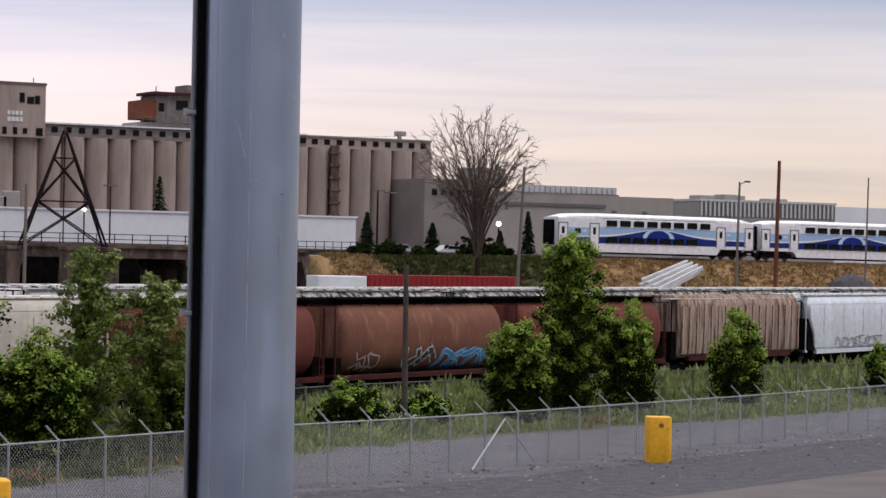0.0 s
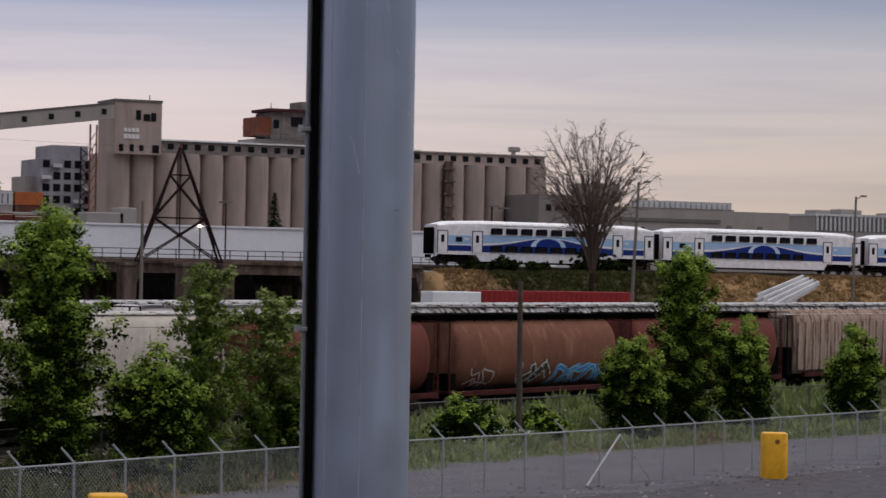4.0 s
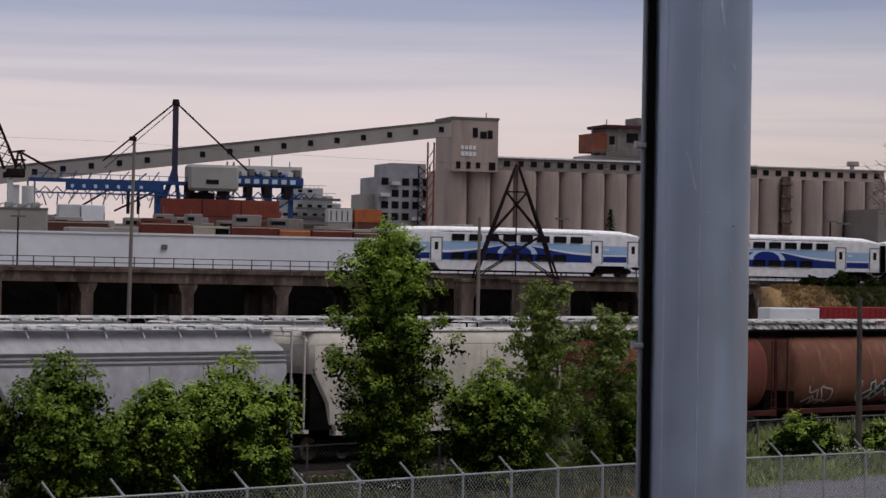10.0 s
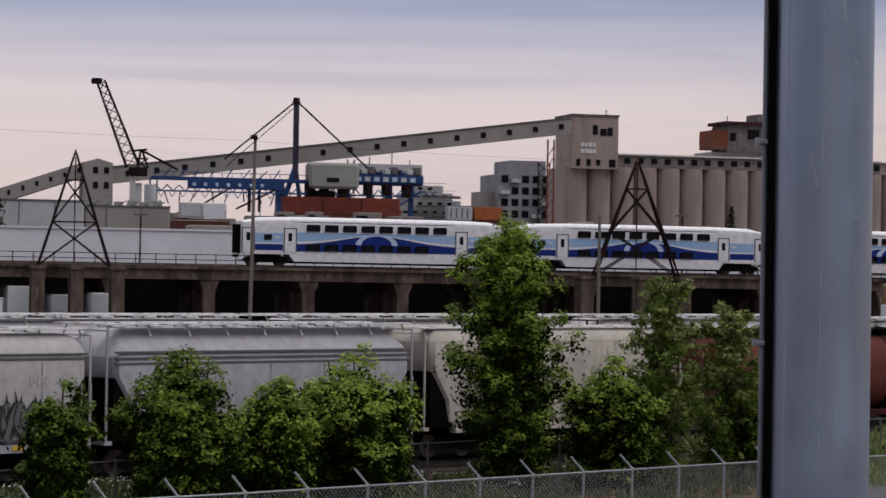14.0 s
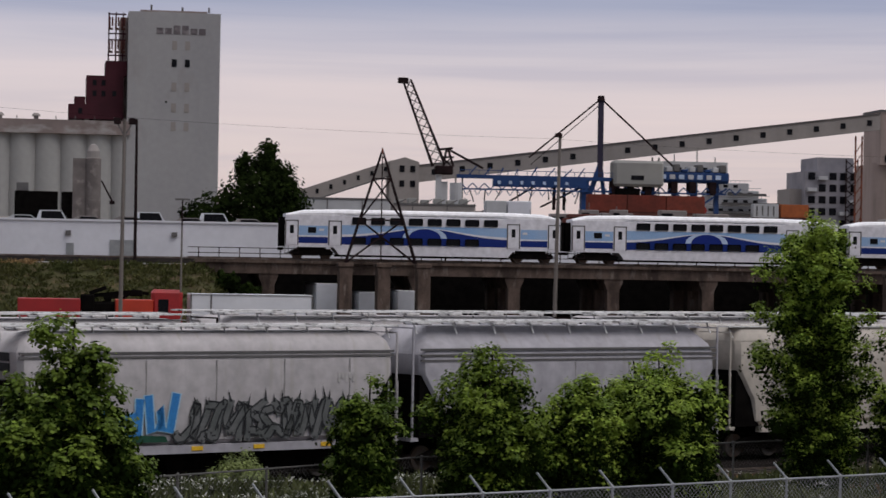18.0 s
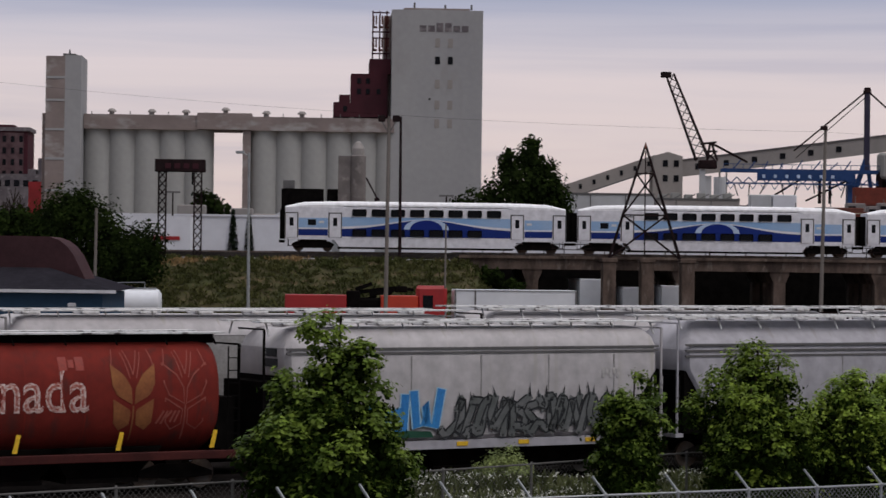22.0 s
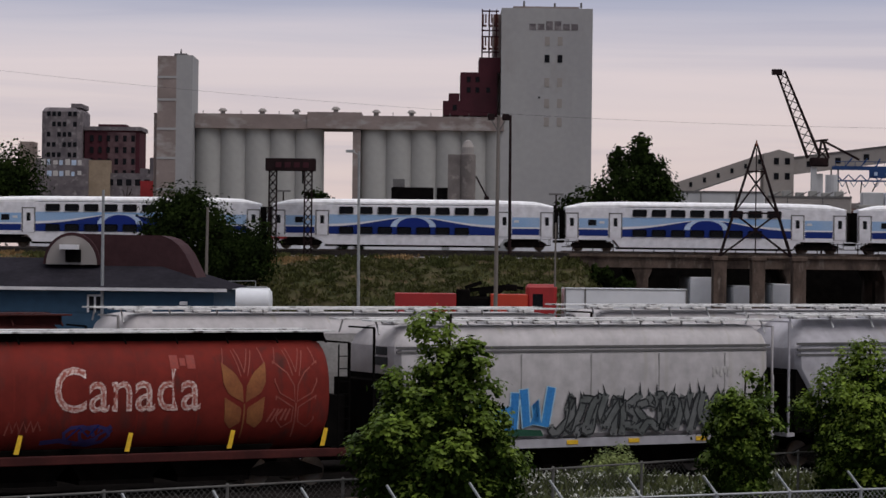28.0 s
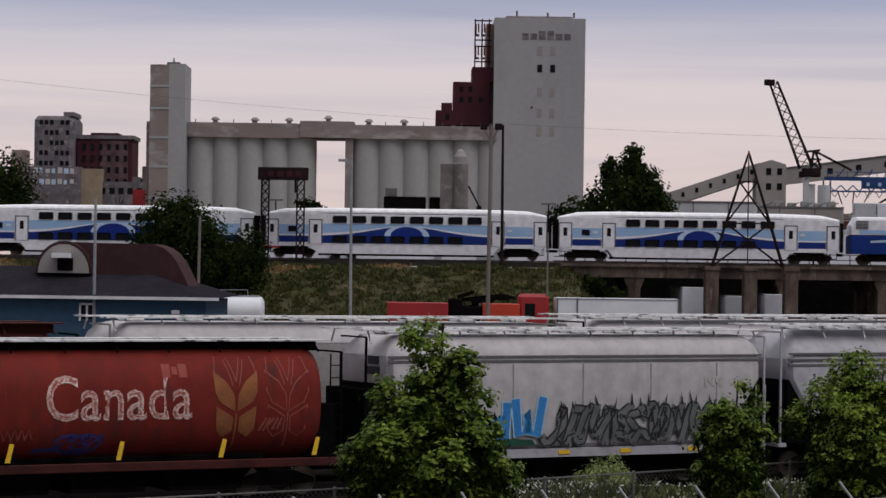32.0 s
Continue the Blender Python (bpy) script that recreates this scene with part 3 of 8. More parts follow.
fence = build_fence(F1, 1.8, 1.85, "chain_link_fence", "grey chain-link fence with slanted barbed-wire arms", True, 0.12, M_chain, M_galv)
Shape().rod((40.45, 68.65, 1.6), (38.86, 67.95, 0.05), 0.04, None, 8).part("brace", M_galv, fence, "pale slanting brace")
Shape().rod((40.45, 68.65, 1.6), (42.1, 69.45, 0.05), 0.018, None, 8).part("brace", M_chain, fence, "thin grey brace")
fence2 = build_fence(F2, 1.8, 3.0, "rail_side_fence", "older grey chain-link fence along the freight tracks", False, 0.14, M_chainold, M_chainold)


def build_bollard(x, y, turn):
    t = thing("barrier_block", pose(x, y, 0.02, 0, 0, turn), "bright yellow plastic barrier block on the asphalt", "barrier", "yellow barrier blocks")
    n = 20
    ring = lambda z, k: [(k * 0.425 * math.copysign(abs(math.cos(a)) ** 0.28, math.cos(a)), k * 0.42 * math.copysign(abs(math.sin(a)) ** 0.28, math.sin(a)), z) for a in [2 * math.pi * (i + 0.5) / n for i in range(n)]]
    Shape().loft([ring(0, 0.98), ring(0.06, 1.0), ring(1.46, 1.0), ring(1.5, 0.97)]).part("shell", M_yellow, t, smooth=True)
    Shape().loft([ring(1.5, 0.93), ring(1.52, 0.9)]).part("lid", M_yellow, t)
    Shape().rod((0.06, -0.43, 1.24), (0.06, -0.415, 1.24), 0.08, None, 10).part("emblem", M_wheat, t, "small worn brown emblem")


build_bollard(46.85, 69.4, -27)
build_bollard(18.35, 53.9, -12)
build_bollard(26.9, 58.0, -18)


# ---------- plants ----------
def sheet_mesh(name, v, k, material):
    """A mesh of loose faces with k corners each, from an array of corners."""
    n = len(v) // k
    me = bpy.data.meshes.new(name)
    me.vertices.add(len(v))
    me.vertices.foreach_set("co", v.astype(np.float32).ravel())
    me.loops.add(len(v))
    me.loops.foreach_set("vertex_index", np.arange(len(v), dtype=np.int32))
    me.polygons.add(n)
    me.polygons.foreach_set("loop_start", np.arange(0, len(v), k, dtype=np.int32))
    me.update(calc_edges=True)
    me.materials.append(material)
    return me


def leaves(name, p, d, spread, up, size, material, parent, g):
    """One small pointed face for each leaf, turned roughly along d and upward."""
    n = len(p)
    nrm = d + np.array([0, 0, up]) + g.normal(size=(n, 3)) * spread
    nrm /= np.linalg.norm(nrm, axis=1)[:, None]
    u = np.cross(nrm, g.normal(size=(n, 3)))
    u /= np.linalg.norm(u, axis=1)[:, None]
    w = np.cross(nrm, u)
    s = size * g.uniform(0.6, 1.3, (n, 1))
    v = np.stack([p - u * s, p + w * s * 0.66 - u * s * 0.1, p + u * s, p - w * s * 0.66 - u * s * 0.1], axis=1).reshape(-1, 3)
    ob = new(name, sheet_mesh(name, v, 4, material))
    ob.parent = parent
    return ob


def unit(g, k):
    d = g.normal(size=(k, 3))
    return d / np.linalg.norm(d, axis=1)[:, None]


def leaf_cloud(name, blobs, count, size, material, parent, seed):
    """Leaves in uneven sprays on the skins of a crown's lobes, most of them facing outward and up."""
    g = np.random.default_rng(seed)
    vol = np.array([max(b[3] * b[4], b[3] * b[5]) for b in blobs])
    ps, ds = [], []
    for (x, y, z, a, b, c), share in zip(blobs, vol / vol.sum()):
        k = max(int(count * share / 9), 4)
        d = unit(g, k)
        rad = 1.08 - 0.75 * g.random((k, 1)) ** 1.7
        rad += (g.random((k, 1)) < 0.05) * g.uniform(0.0, 0.2, (k, 1))
        c0 = np.array([x, y, z]) + d * rad * np.array([a, b, c])
        ps.append(np.repeat(c0, 9, axis=0) + g.normal(size=(k * 9, 3)) * (0.055 + 0.16 * min(a, c)))
        ds.append(np.repeat(d, 9, axis=0))
    return leaves(name, np.concatenate(ps), np.concatenate(ds), 0.4, 0.15, size, material, parent, g)


def clumped_leaves(blobs, count, size, skylit, shaded, parent, seed, clump=0.2, inner=0):
    """Bright leaves in tight outer and upper clumps, darker ones behind and below: the crown's light and shade put into
    colour.
    """
    g = np.random.default_rng(seed)
    b = np.array(blobs)
    area = b[:, 3] * b[:, 5]
    pick = g.choice(len(b), size=int(count / 16), p=area / area.sum())
    d = unit(g, len(pick))
    tip = b[pick, :3] + d * b[pick, 3:] * g.uniform(0.86, 1.1, (len(pick), 1))
    # clumps within other lobes lie inside; outer, upper ones get the lighter, sky-lit colour
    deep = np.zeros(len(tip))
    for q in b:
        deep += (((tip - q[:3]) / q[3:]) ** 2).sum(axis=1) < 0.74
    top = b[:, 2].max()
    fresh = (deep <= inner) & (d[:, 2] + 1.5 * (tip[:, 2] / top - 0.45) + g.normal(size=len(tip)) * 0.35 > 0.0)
    for name, sel, per, m, up, wide in (("young_leaves", fresh, 22, skylit, 0.75, clump), ("old_leaves", ~fresh, 13, shaded, 0.2, clump * 1.7)):
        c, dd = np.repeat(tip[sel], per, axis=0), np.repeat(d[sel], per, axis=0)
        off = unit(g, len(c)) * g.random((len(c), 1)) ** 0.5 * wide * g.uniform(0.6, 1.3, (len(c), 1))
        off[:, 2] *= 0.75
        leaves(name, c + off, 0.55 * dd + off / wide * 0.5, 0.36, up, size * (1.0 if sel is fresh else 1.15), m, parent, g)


def limbs(shape, p, d, length, r, depth, g, spread=0.5, up=0.15, kids=3, least=0.006):
    q = p + d * length
    shape.rod(p, q, max(r, least), max(r * 0.68, least), 6 if r > 0.03 else 3)
    if depth:
        for k in range(kids):
            e = (d + Vector((g.gauss(0, spread), g.gauss(0, spread), g.gauss(up, spread * 0.6)))).normalized()
            s = p + d * length * g.uniform(0.55, 1.0)
            limbs(shape, s, e, length * g.uniform(0.6, 0.82), r * g.uniform(0.5, 0.64), depth - 1, g, spread, up, kids, least)


# for each leaf colour, the darker one painted in as crown shade
SHADED_LEAVES = {M_leaf: M_leafshaded, M_leafmid: M_leafshaded, M_leaf2: M_leafshaded, M_leaf3: M_leaf2}


def build_bush(x, y, h, w, seed, material, label, slim=False, name="bush", count=3600, z=0.0, leaf=0.085, lean=0.0, group=None, peak=0.36, clump=0.2):
    """A shrub of several leafy stems, or a sapling with one leader and rising side branches."""
    g = random.Random(seed)
    t = thing(name, pose(x, y, z), label, "tree" if slim else "bush", "scrub along the fence" if group is None else group)
    trunk, blobs, shaded = Shape(), [], []

    def shoot(p, q, r0, r1, n, thick):
        trunk.rod(p, q, thick, max(thick * 0.4, 0.006), 5)
        for i in range(n):
            f = (i + 0.6) / n
            c = p.lerp(q, f) + Vector((g.gauss(0, 0.3), g.gauss(0, 0.3), 0)) * r0
            r = (r0 + (r1 - r0) * f) * g.uniform(0.75, 1.25)
            (blobs if f > 0.62 else shaded).append((c.x, c.y, c.z, r, r, r * g.uniform(0.85, 1.25)))
    if slim:
        top = Vector((lean, 0, h))
        trunk.rod((0, 0, 0), top * 0.97, 0.016 * h, 0.01, 7)
        n = int(h * 7)
        for k in range(n):
            f = 0.06 + 0.9 * (k + g.random()) / n
            a = k * 2.4 + g.uniform(-0.4, 0.4)
            ln = 0.5 * w * (min(0.55 + 1.6 * f, 1.0) if f < 0.3 else 1.02 - 0.68 * ((f - 0.3) / 0.7) ** 2.2) * g.uniform(0.6, 1.15)
            p = top * f * 0.94
            q = p + Vector((math.cos(a) * ln, math.sin(a) * ln, ln * g.uniform(0.35, 0.9)))
            shoot(p, q, 0.065 * w + 0.05, 0.045 * w + 0.03, 4, 0.018)
        shoot(top * 0.8, top, 0.09 * w, 0.04 * w, 4, 0.02)
    else:
        n = 11 if peak < 0.5 else 18
        for k in range(n):
            a = k * 2.4 + g.uniform(-0.5, 0.5)
            out = 0.54 * w * math.sqrt((k + 0.2) / n) * g.uniform(0.8, 1.05)
            hh = h * (1.0 - peak * (out / (0.5 * w)) ** (2 if peak < 0.5 else 1.3)) * (1.0 if k == 0 else g.uniform(0.84, 1.02) if peak < 0.5 else g.uniform(0.8, 1.0))
            base = Vector((0.38 * out * math.cos(a), 0.38 * out * math.sin(a), 0.3))
            tip = Vector((out * 0.86 * math.cos(a) + lean, out * 0.86 * math.sin(a), hh))
            shoot(base, tip, 0.17 * w, 0.1 * w, 6, 0.012 * h)
            for j in range(2):
                b = g.uniform(0, 6.3)
                p = base.lerp(tip, g.uniform(0.3, 0.8))
                shoot(p, p + Vector((0.2 * w * math.cos(b), 0.2 * w * math.sin(b), 0.1 * h)), 0.11 * w, 0.08 * w, 2, 0.015)
    trunk.part("trunk", M_bark, t)
    clumped_leaves(blobs + shaded, count, leaf, material, SHADED_LEAVES.get(material, material), t, seed, clump, 3 if slim else 0)
    return t


def build_scrub():
    fresh = "leafy fresh-green roadside bush beside the chain-link fence"
    tall = "tall slender leafy poplar sapling beside the chain-link fence"
    for i, (kind, x, y, h, w, lean, m) in enumerate([
            ("b", 0.15, 53.7, 5.75, 3.9, 0.1, M_leaf2), ("b", 7.55, 60.87, 4.1, 1.75, 0.1, M_leaf2), ("b", 11.35, 63.9, 4.65, 3.3, -0.2, M_leafmid), ("b", 14.05, 65.56, 3.9, 2.6, 0.0, M_leaf), ("b", 16.55, 66.94, 4.5, 4.4, -0.3, M_leaf),
            ("t", 22.2, 70.37, 8.5, 4.0, -0.3, M_leaf), ("b", 26.33, 72.84, 4.2, 3.1, -0.2, M_leaf), ("s", 28.18, 73.91, 6.9, 3.4, 0.1, M_leaf3), ("s", 31.22, 75.72, 5.9, 3.7, 0.0, M_leaf3), ("b", 31.9, 76.1, 3.4, 2.6, 0.3, M_leaf2),
            ("b", 51.55, 86.21, 4.2, 2.8, -0.2, M_leaf), ("t", 55.0, 87.93, 7.9, 3.3, -0.2, M_leaf), ("b", 58.75, 89.25, 5.0, 2.6, -0.3, M_leaf), ("b", 66.25, 92.14, 4.7, 2.3, 0.1, M_leaf), ("b", 78.7, 97.06, 2.8, 1.8, 0.0, M_leaf)]):
        if kind == "t":
            build_bush(x, y, h, w, 40 + i, m, tall, True, "sapling", 72000, leaf=0.056, lean=lean, clump=0.25)
        elif kind == "s":
            build_bush(x, y, h, w, 40 + i, m, "thin half-open sapling with dusty leaves beside the fence", True, "sapling", 17000, leaf=0.062, lean=lean, clump=0.16)
        else:
            build_bush(x, y, h, w, 40 + i, m, fresh, False, "bush", int((13000 + 3300 * h * w ** 0.9) * (1.45 if i == 0 else 1.0)), leaf=0.066 if i == 0 else 0.059, lean=lean, peak=0.62 if i == 0 else 0.27, clump=0.23)


build_scrub()
build_bush(5.25, 70.6, 1.3, 1.9, 71, M_weed, "low mound of green weeds beside the freight track", False, "weed_mound", 9000, leaf=0.05, group="")
build_bush(41.5, 81.5, 2.1, 2.6, 72, M_leaf, "low sprawling green shrub by the rail-side fence", False, "shrub", 11000, leaf=0.07, group="")
build_bush(45.8, 84.0, 1.5, 2.2, 73, M_leaf, "low sprawling green shrub by the rail-side fence", False, "shrub", 8000, leaf=0.07, group="")


def tufts(name, spots, material, label, seed, blade=0.35, per=9, lean=0.5):
    """Clumps of grass blades and weeds as one object."""
    g = np.random.default_rng(seed)
    p = np.repeat(np.array(spots, float), per, axis=0)
    n = len(p)
    p[:, :2] += g.normal(size=(n, 2)) * 0.22
    d = np.column_stack([g.normal(size=(n, 2)) * lean, np.ones(n)])
    d /= np.linalg.norm(d, axis=1)[:, None]
    ln = blade * g.uniform(0.5, 1.5, (n, 1)) * p[:, 3:4]
    s = np.cross(d, g.normal(size=(n, 3)))
    s /= np.linalg.norm(s, axis=1)[:, None]
    wd = 0.10 * ln
    b = p[:, :3]
    v = np.stack([b - s * wd, b + s * wd, b + d * ln * 0.6 + s * wd * 1.3, b + d * ln, b + d * ln * 0.6 - s * wd * 1.3], axis=1).reshape(-1, 3)
    return tagged(new(name, sheet_mesh(name, v, 5, material)), label, "grass", kind="stuff")


def interp(line, x):
    for (x0, y0), (x1, y1) in zip(line, line[1:]):
        if x0 <= x <= x1:
            return y0 + (y1 - y0) * (x - x0) / (x1 - x0)
    return line[-1][1]


def build_weeds():
    g = random.Random(5)
    spots, dry, flowers = [], [], []
    for _ in range(15000):
        x = g.uniform(-12, 105)
        f2 = interp(F2, x)
        near = 7.0 if x < 35 else 6.0
        near += 1.3 * noise.noise((x * 0.45, 1.7, 8))
        y = f2 + g.uniform(-near, 4.8)
        k = noise.noise((x * 0.3, y * 0.3, 3))
        rim = min(max((y - f2 + near) / 2.2, 0.22), 1.0)
        if k > -0.3 and y < 74.5 + 0.55 * x - 3.6 and g.random() < 0.35 + 0.65 * rim:
            (spots if k > -0.15 or g.random() < 0.5 else dry).append((x, y, 0, rim * (0.7 + 0.9 * max(k, 0))))
            if k > 0.12 and g.random() < 0.05:
                flowers.append((x, y, 0.5 + 0.35 * k + g.uniform(0, 0.2), 1))
    for _ in range(420):
        a, b = g.gauss(0, 1), g.gauss(0, 1)
        flowers.append((5.2 + 2.2 * a + 1.2 * b, 64.3 + 1.5 * a, g.uniform(0.35, 0.75), 1))
        spots.append((5.2 + 2.4 * a + 1.4 * b, 64.3 + 1.6 * a, 0, 1.2))
    for mx, my, n in ((3.5, 68.6, 260), (9.4, 70.5, 160), (43, 82.5, 120)):
        for _ in range(n):
            a, b = g.gauss(0, 1), g.gauss(0, 1)
            flowers.append((mx + 1.1 * a, my + 0.55 * a + 0.7 * b, g.uniform(0.35, 0.85), 1))
            spots.append((mx + 1.3 * a, my + 0.6 * a + 0.8 * b, 0, 1.3))
    for _ in range(2600):
        x = g.uniform(36, 100)
        y = g.uniform(interp(F2, x) - 2.5, 74.5 + 0.55 * x - 2.4)
        k = noise.noise((x * 0.35, y * 0.35, 6))
        if k > -0.2:
            spots.append((x, y, 0, 1.3 + 1.1 * max(k, 0)))
    tufts("weeds", [s for s in spots if s[0] > 33], M_weed, "green weeds and grass between the fences", 3, 0.5, 11)
    tufts("dull_weeds", [s for s in spots if s[0] <= 33], M_weeddull, "dull olive weeds among the tracks and bushes", 13, 0.5, 11)
    tufts("dry_grass", dry, M_dry, "dry straw-coloured grass between the fences", 4, 0.45, 9)
    tufts("wild_flowers", flowers, M_flower, "small white wild flowers among the weeds", 6, 0.085, 5, 1.4)
    bank, straw = [], []
    for _ in range(6500):
        x, y = g.uniform(-60, 24), g.uniform(205, 217)
        (straw if noise.noise((x * 0.12, y * 0.3, 1)) + (y - 214) * 0.1 > 0.36 else bank).append((x, y, ground_z(x, y), 1))
    for _ in range(6500):
        x, y = g.uniform(106, 185), g.uniform(207, 216)
        k = noise.noise((x * 0.09, y * 0.25, 5)) + (0.75 if 111.5 < x < 132 else -0.5)
        (bank if k > 0.2 else straw).append((x, y, ground_z(x, y), 1))
    tufts("bank_grass", bank, M_bankgrass, "rough green grass on the railway bank", 7, 0.36, 13, 0.8)
    tufts("bank_straw", straw, M_dry, "dry tan grass on the railway bank", 8, 0.3, 12, 0.8)


build_weeds()


def build_pebbles():
    """Loose stones on the yard, thickest along the worn edge between verge and lane."""
    g = random.Random(31)
    s = Shape()
    for i in range(2600):
        x = g.uniform(12, 95)
        y = interp(F1, x) + (g.gauss(-1.5, 1.3) if i % 5 < 3 else g.uniform(-9, 7) * 0.9)
        r = 0.03 + 0.07 * g.random() ** 3
        a = g.uniform(0, 6.3)
        c, q = math.cos(a) * r, math.sin(a) * r
        s.add([(x + c, y + q, 0.02), (x - q * 0.8, y + c * 0.8, 0.02), (x - c, y - q, 0.02), (x + q, y - c, 0.02), (x + c * 0.2, y, 0.02 + r * g.uniform(0.5, 1.0))], [(0, 1, 4), (1, 2, 4), (2, 3, 4), (3, 0, 4)])
    s.thing("loose_stones", M_pebble, "loose pale stones strewn over the gravel yard", "gravel", kind="stuff")


build_pebbles()


def build_bare_tree():
    g = random.Random(11)
    t = thing("bare_tree", pose(118.8, 207.5, 3.9), "large bare leafless tree with a fine rounded crown", "tree")
    Shape().rod((0, 0, -1.5), (0.05, 0, 3.2), 0.32, 0.24, 10).rod((0.05, 0, 3.2), (0.1, 0, 6.4), 0.24, 0.1, 8).part("trunk", M_bark, t)
    s = Shape()
    wob = lambda k: Vector((g.gauss(0, k), g.gauss(0, k), g.gauss(0, k)))
    for k in range(64):
        th = math.acos(0.99 - 1.12 * ((k + g.random()) / 64))
        az = k * 2.4 + g.uniform(-0.3, 0.3)
        out = Vector((math.sin(th) * math.cos(az), math.sin(th) * math.sin(az), math.cos(th)))
        p0 = Vector((0.05, 0, g.uniform(2.0, 5.4)))
        tip = Vector((-0.3, 0, 11.3)) + Vector((out.x * 6.3, out.y * 6.3, out.z * 6.0)) * g.uniform(0.86, 1.0)
        ctl = p0 + Vector(((tip.x - p0.x) * 0.3, (tip.y - p0.y) * 0.3, (tip.z - p0.z) * 0.62))
        pts = [(1 - f) ** 2 * p0 + 2 * f * (1 - f) * ctl + f * f * tip + wob(0.1 * f) for f in [i / 7 for i in range(8)]]
        for i in range(7):
            s.rod(pts[i], pts[i + 1], 0.07 - 0.0075 * i, 0.0625 - 0.0075 * i, 5)
        for j in range(11):
            f = 2 + 5 * (j + g.random()) / 11
            i = min(int(f), 6)
            p = pts[i].lerp(pts[i + 1], f - i)
            d = ((pts[i + 1] - pts[i]).normalized() + wob(0.6) + 0.25 * out).normalized()
            ln = 0.7 + 0.26 * (7 - f) * g.uniform(0.7, 1.2)
            q = p + d * ln
            s.rod(p, q, 0.03, 0.018, 3)
            for m in range(4):
                e = (d + wob(0.5)).normalized()
                r = p.lerp(q, g.uniform(0.35, 1.0))
                s.rod(r, r + e * g.uniform(0.4, 0.95), 0.018, 0.013, 3)
    s.part("branch_crown", M_twig, t)


build_bare_tree()


def build_broad_tree(x, y, z, lobes, material, label, count, leaf, seed, name="broad_tree", trunk_h=5.0):
    g = random.Random(seed)
    t = thing(name, pose(x, y, z), label, "tree")
    s = Shape()
    limbs(s, Vector((0, 0, 0)), Vector((0.02, 0, 1)), trunk_h * 0.6, 0.28, 3, g, 0.4, 0.3, 3)
    s.part("trunk", M_bark, t)
    leaf_cloud("crown", lobes, count, leaf, material, t, seed)


def build_conifer(x, y, z, h, w, seed):
    g = np.random.default_rng(seed)
    t = thing("spruce", pose(x, y, z), "small dark spruce tree", "tree", "dark spruces")
    Shape().rod((0, 0, 0), (0, 0, h), 0.12, 0.02, 6).part("trunk", M_bark, t)
    v, f = [], []
    for k in range(420):
        q = g.uniform(0.05, 1)
        a = g.uniform(0, 6.3)
        r = 0.5 * w * (1 - q) ** 0.8 * g.uniform(0.5, 1.15) + 0.1
        c, s = math.cos(a), math.sin(a)
        z0 = h * q
        i = len(v)
        v += [(0, 0, z0 + 0.1), (r * c - 0.22 * s, r * s + 0.22 * c, z0 - 0.3 * r), (r * 1.15 * c, r * 1.15 * s, z0 - 0.42 * r), (r * c + 0.22 * s, r * s - 0.22 * c, z0 - 0.3 * r)]
        f.append((i, i + 1, i + 2, i + 3))
    me = bpy.data.meshes.new("needles")
    me.from_pydata(v, [], f)
    me.materials.append(M_conifer)
    ob = new("needles", me)
    ob.parent = t


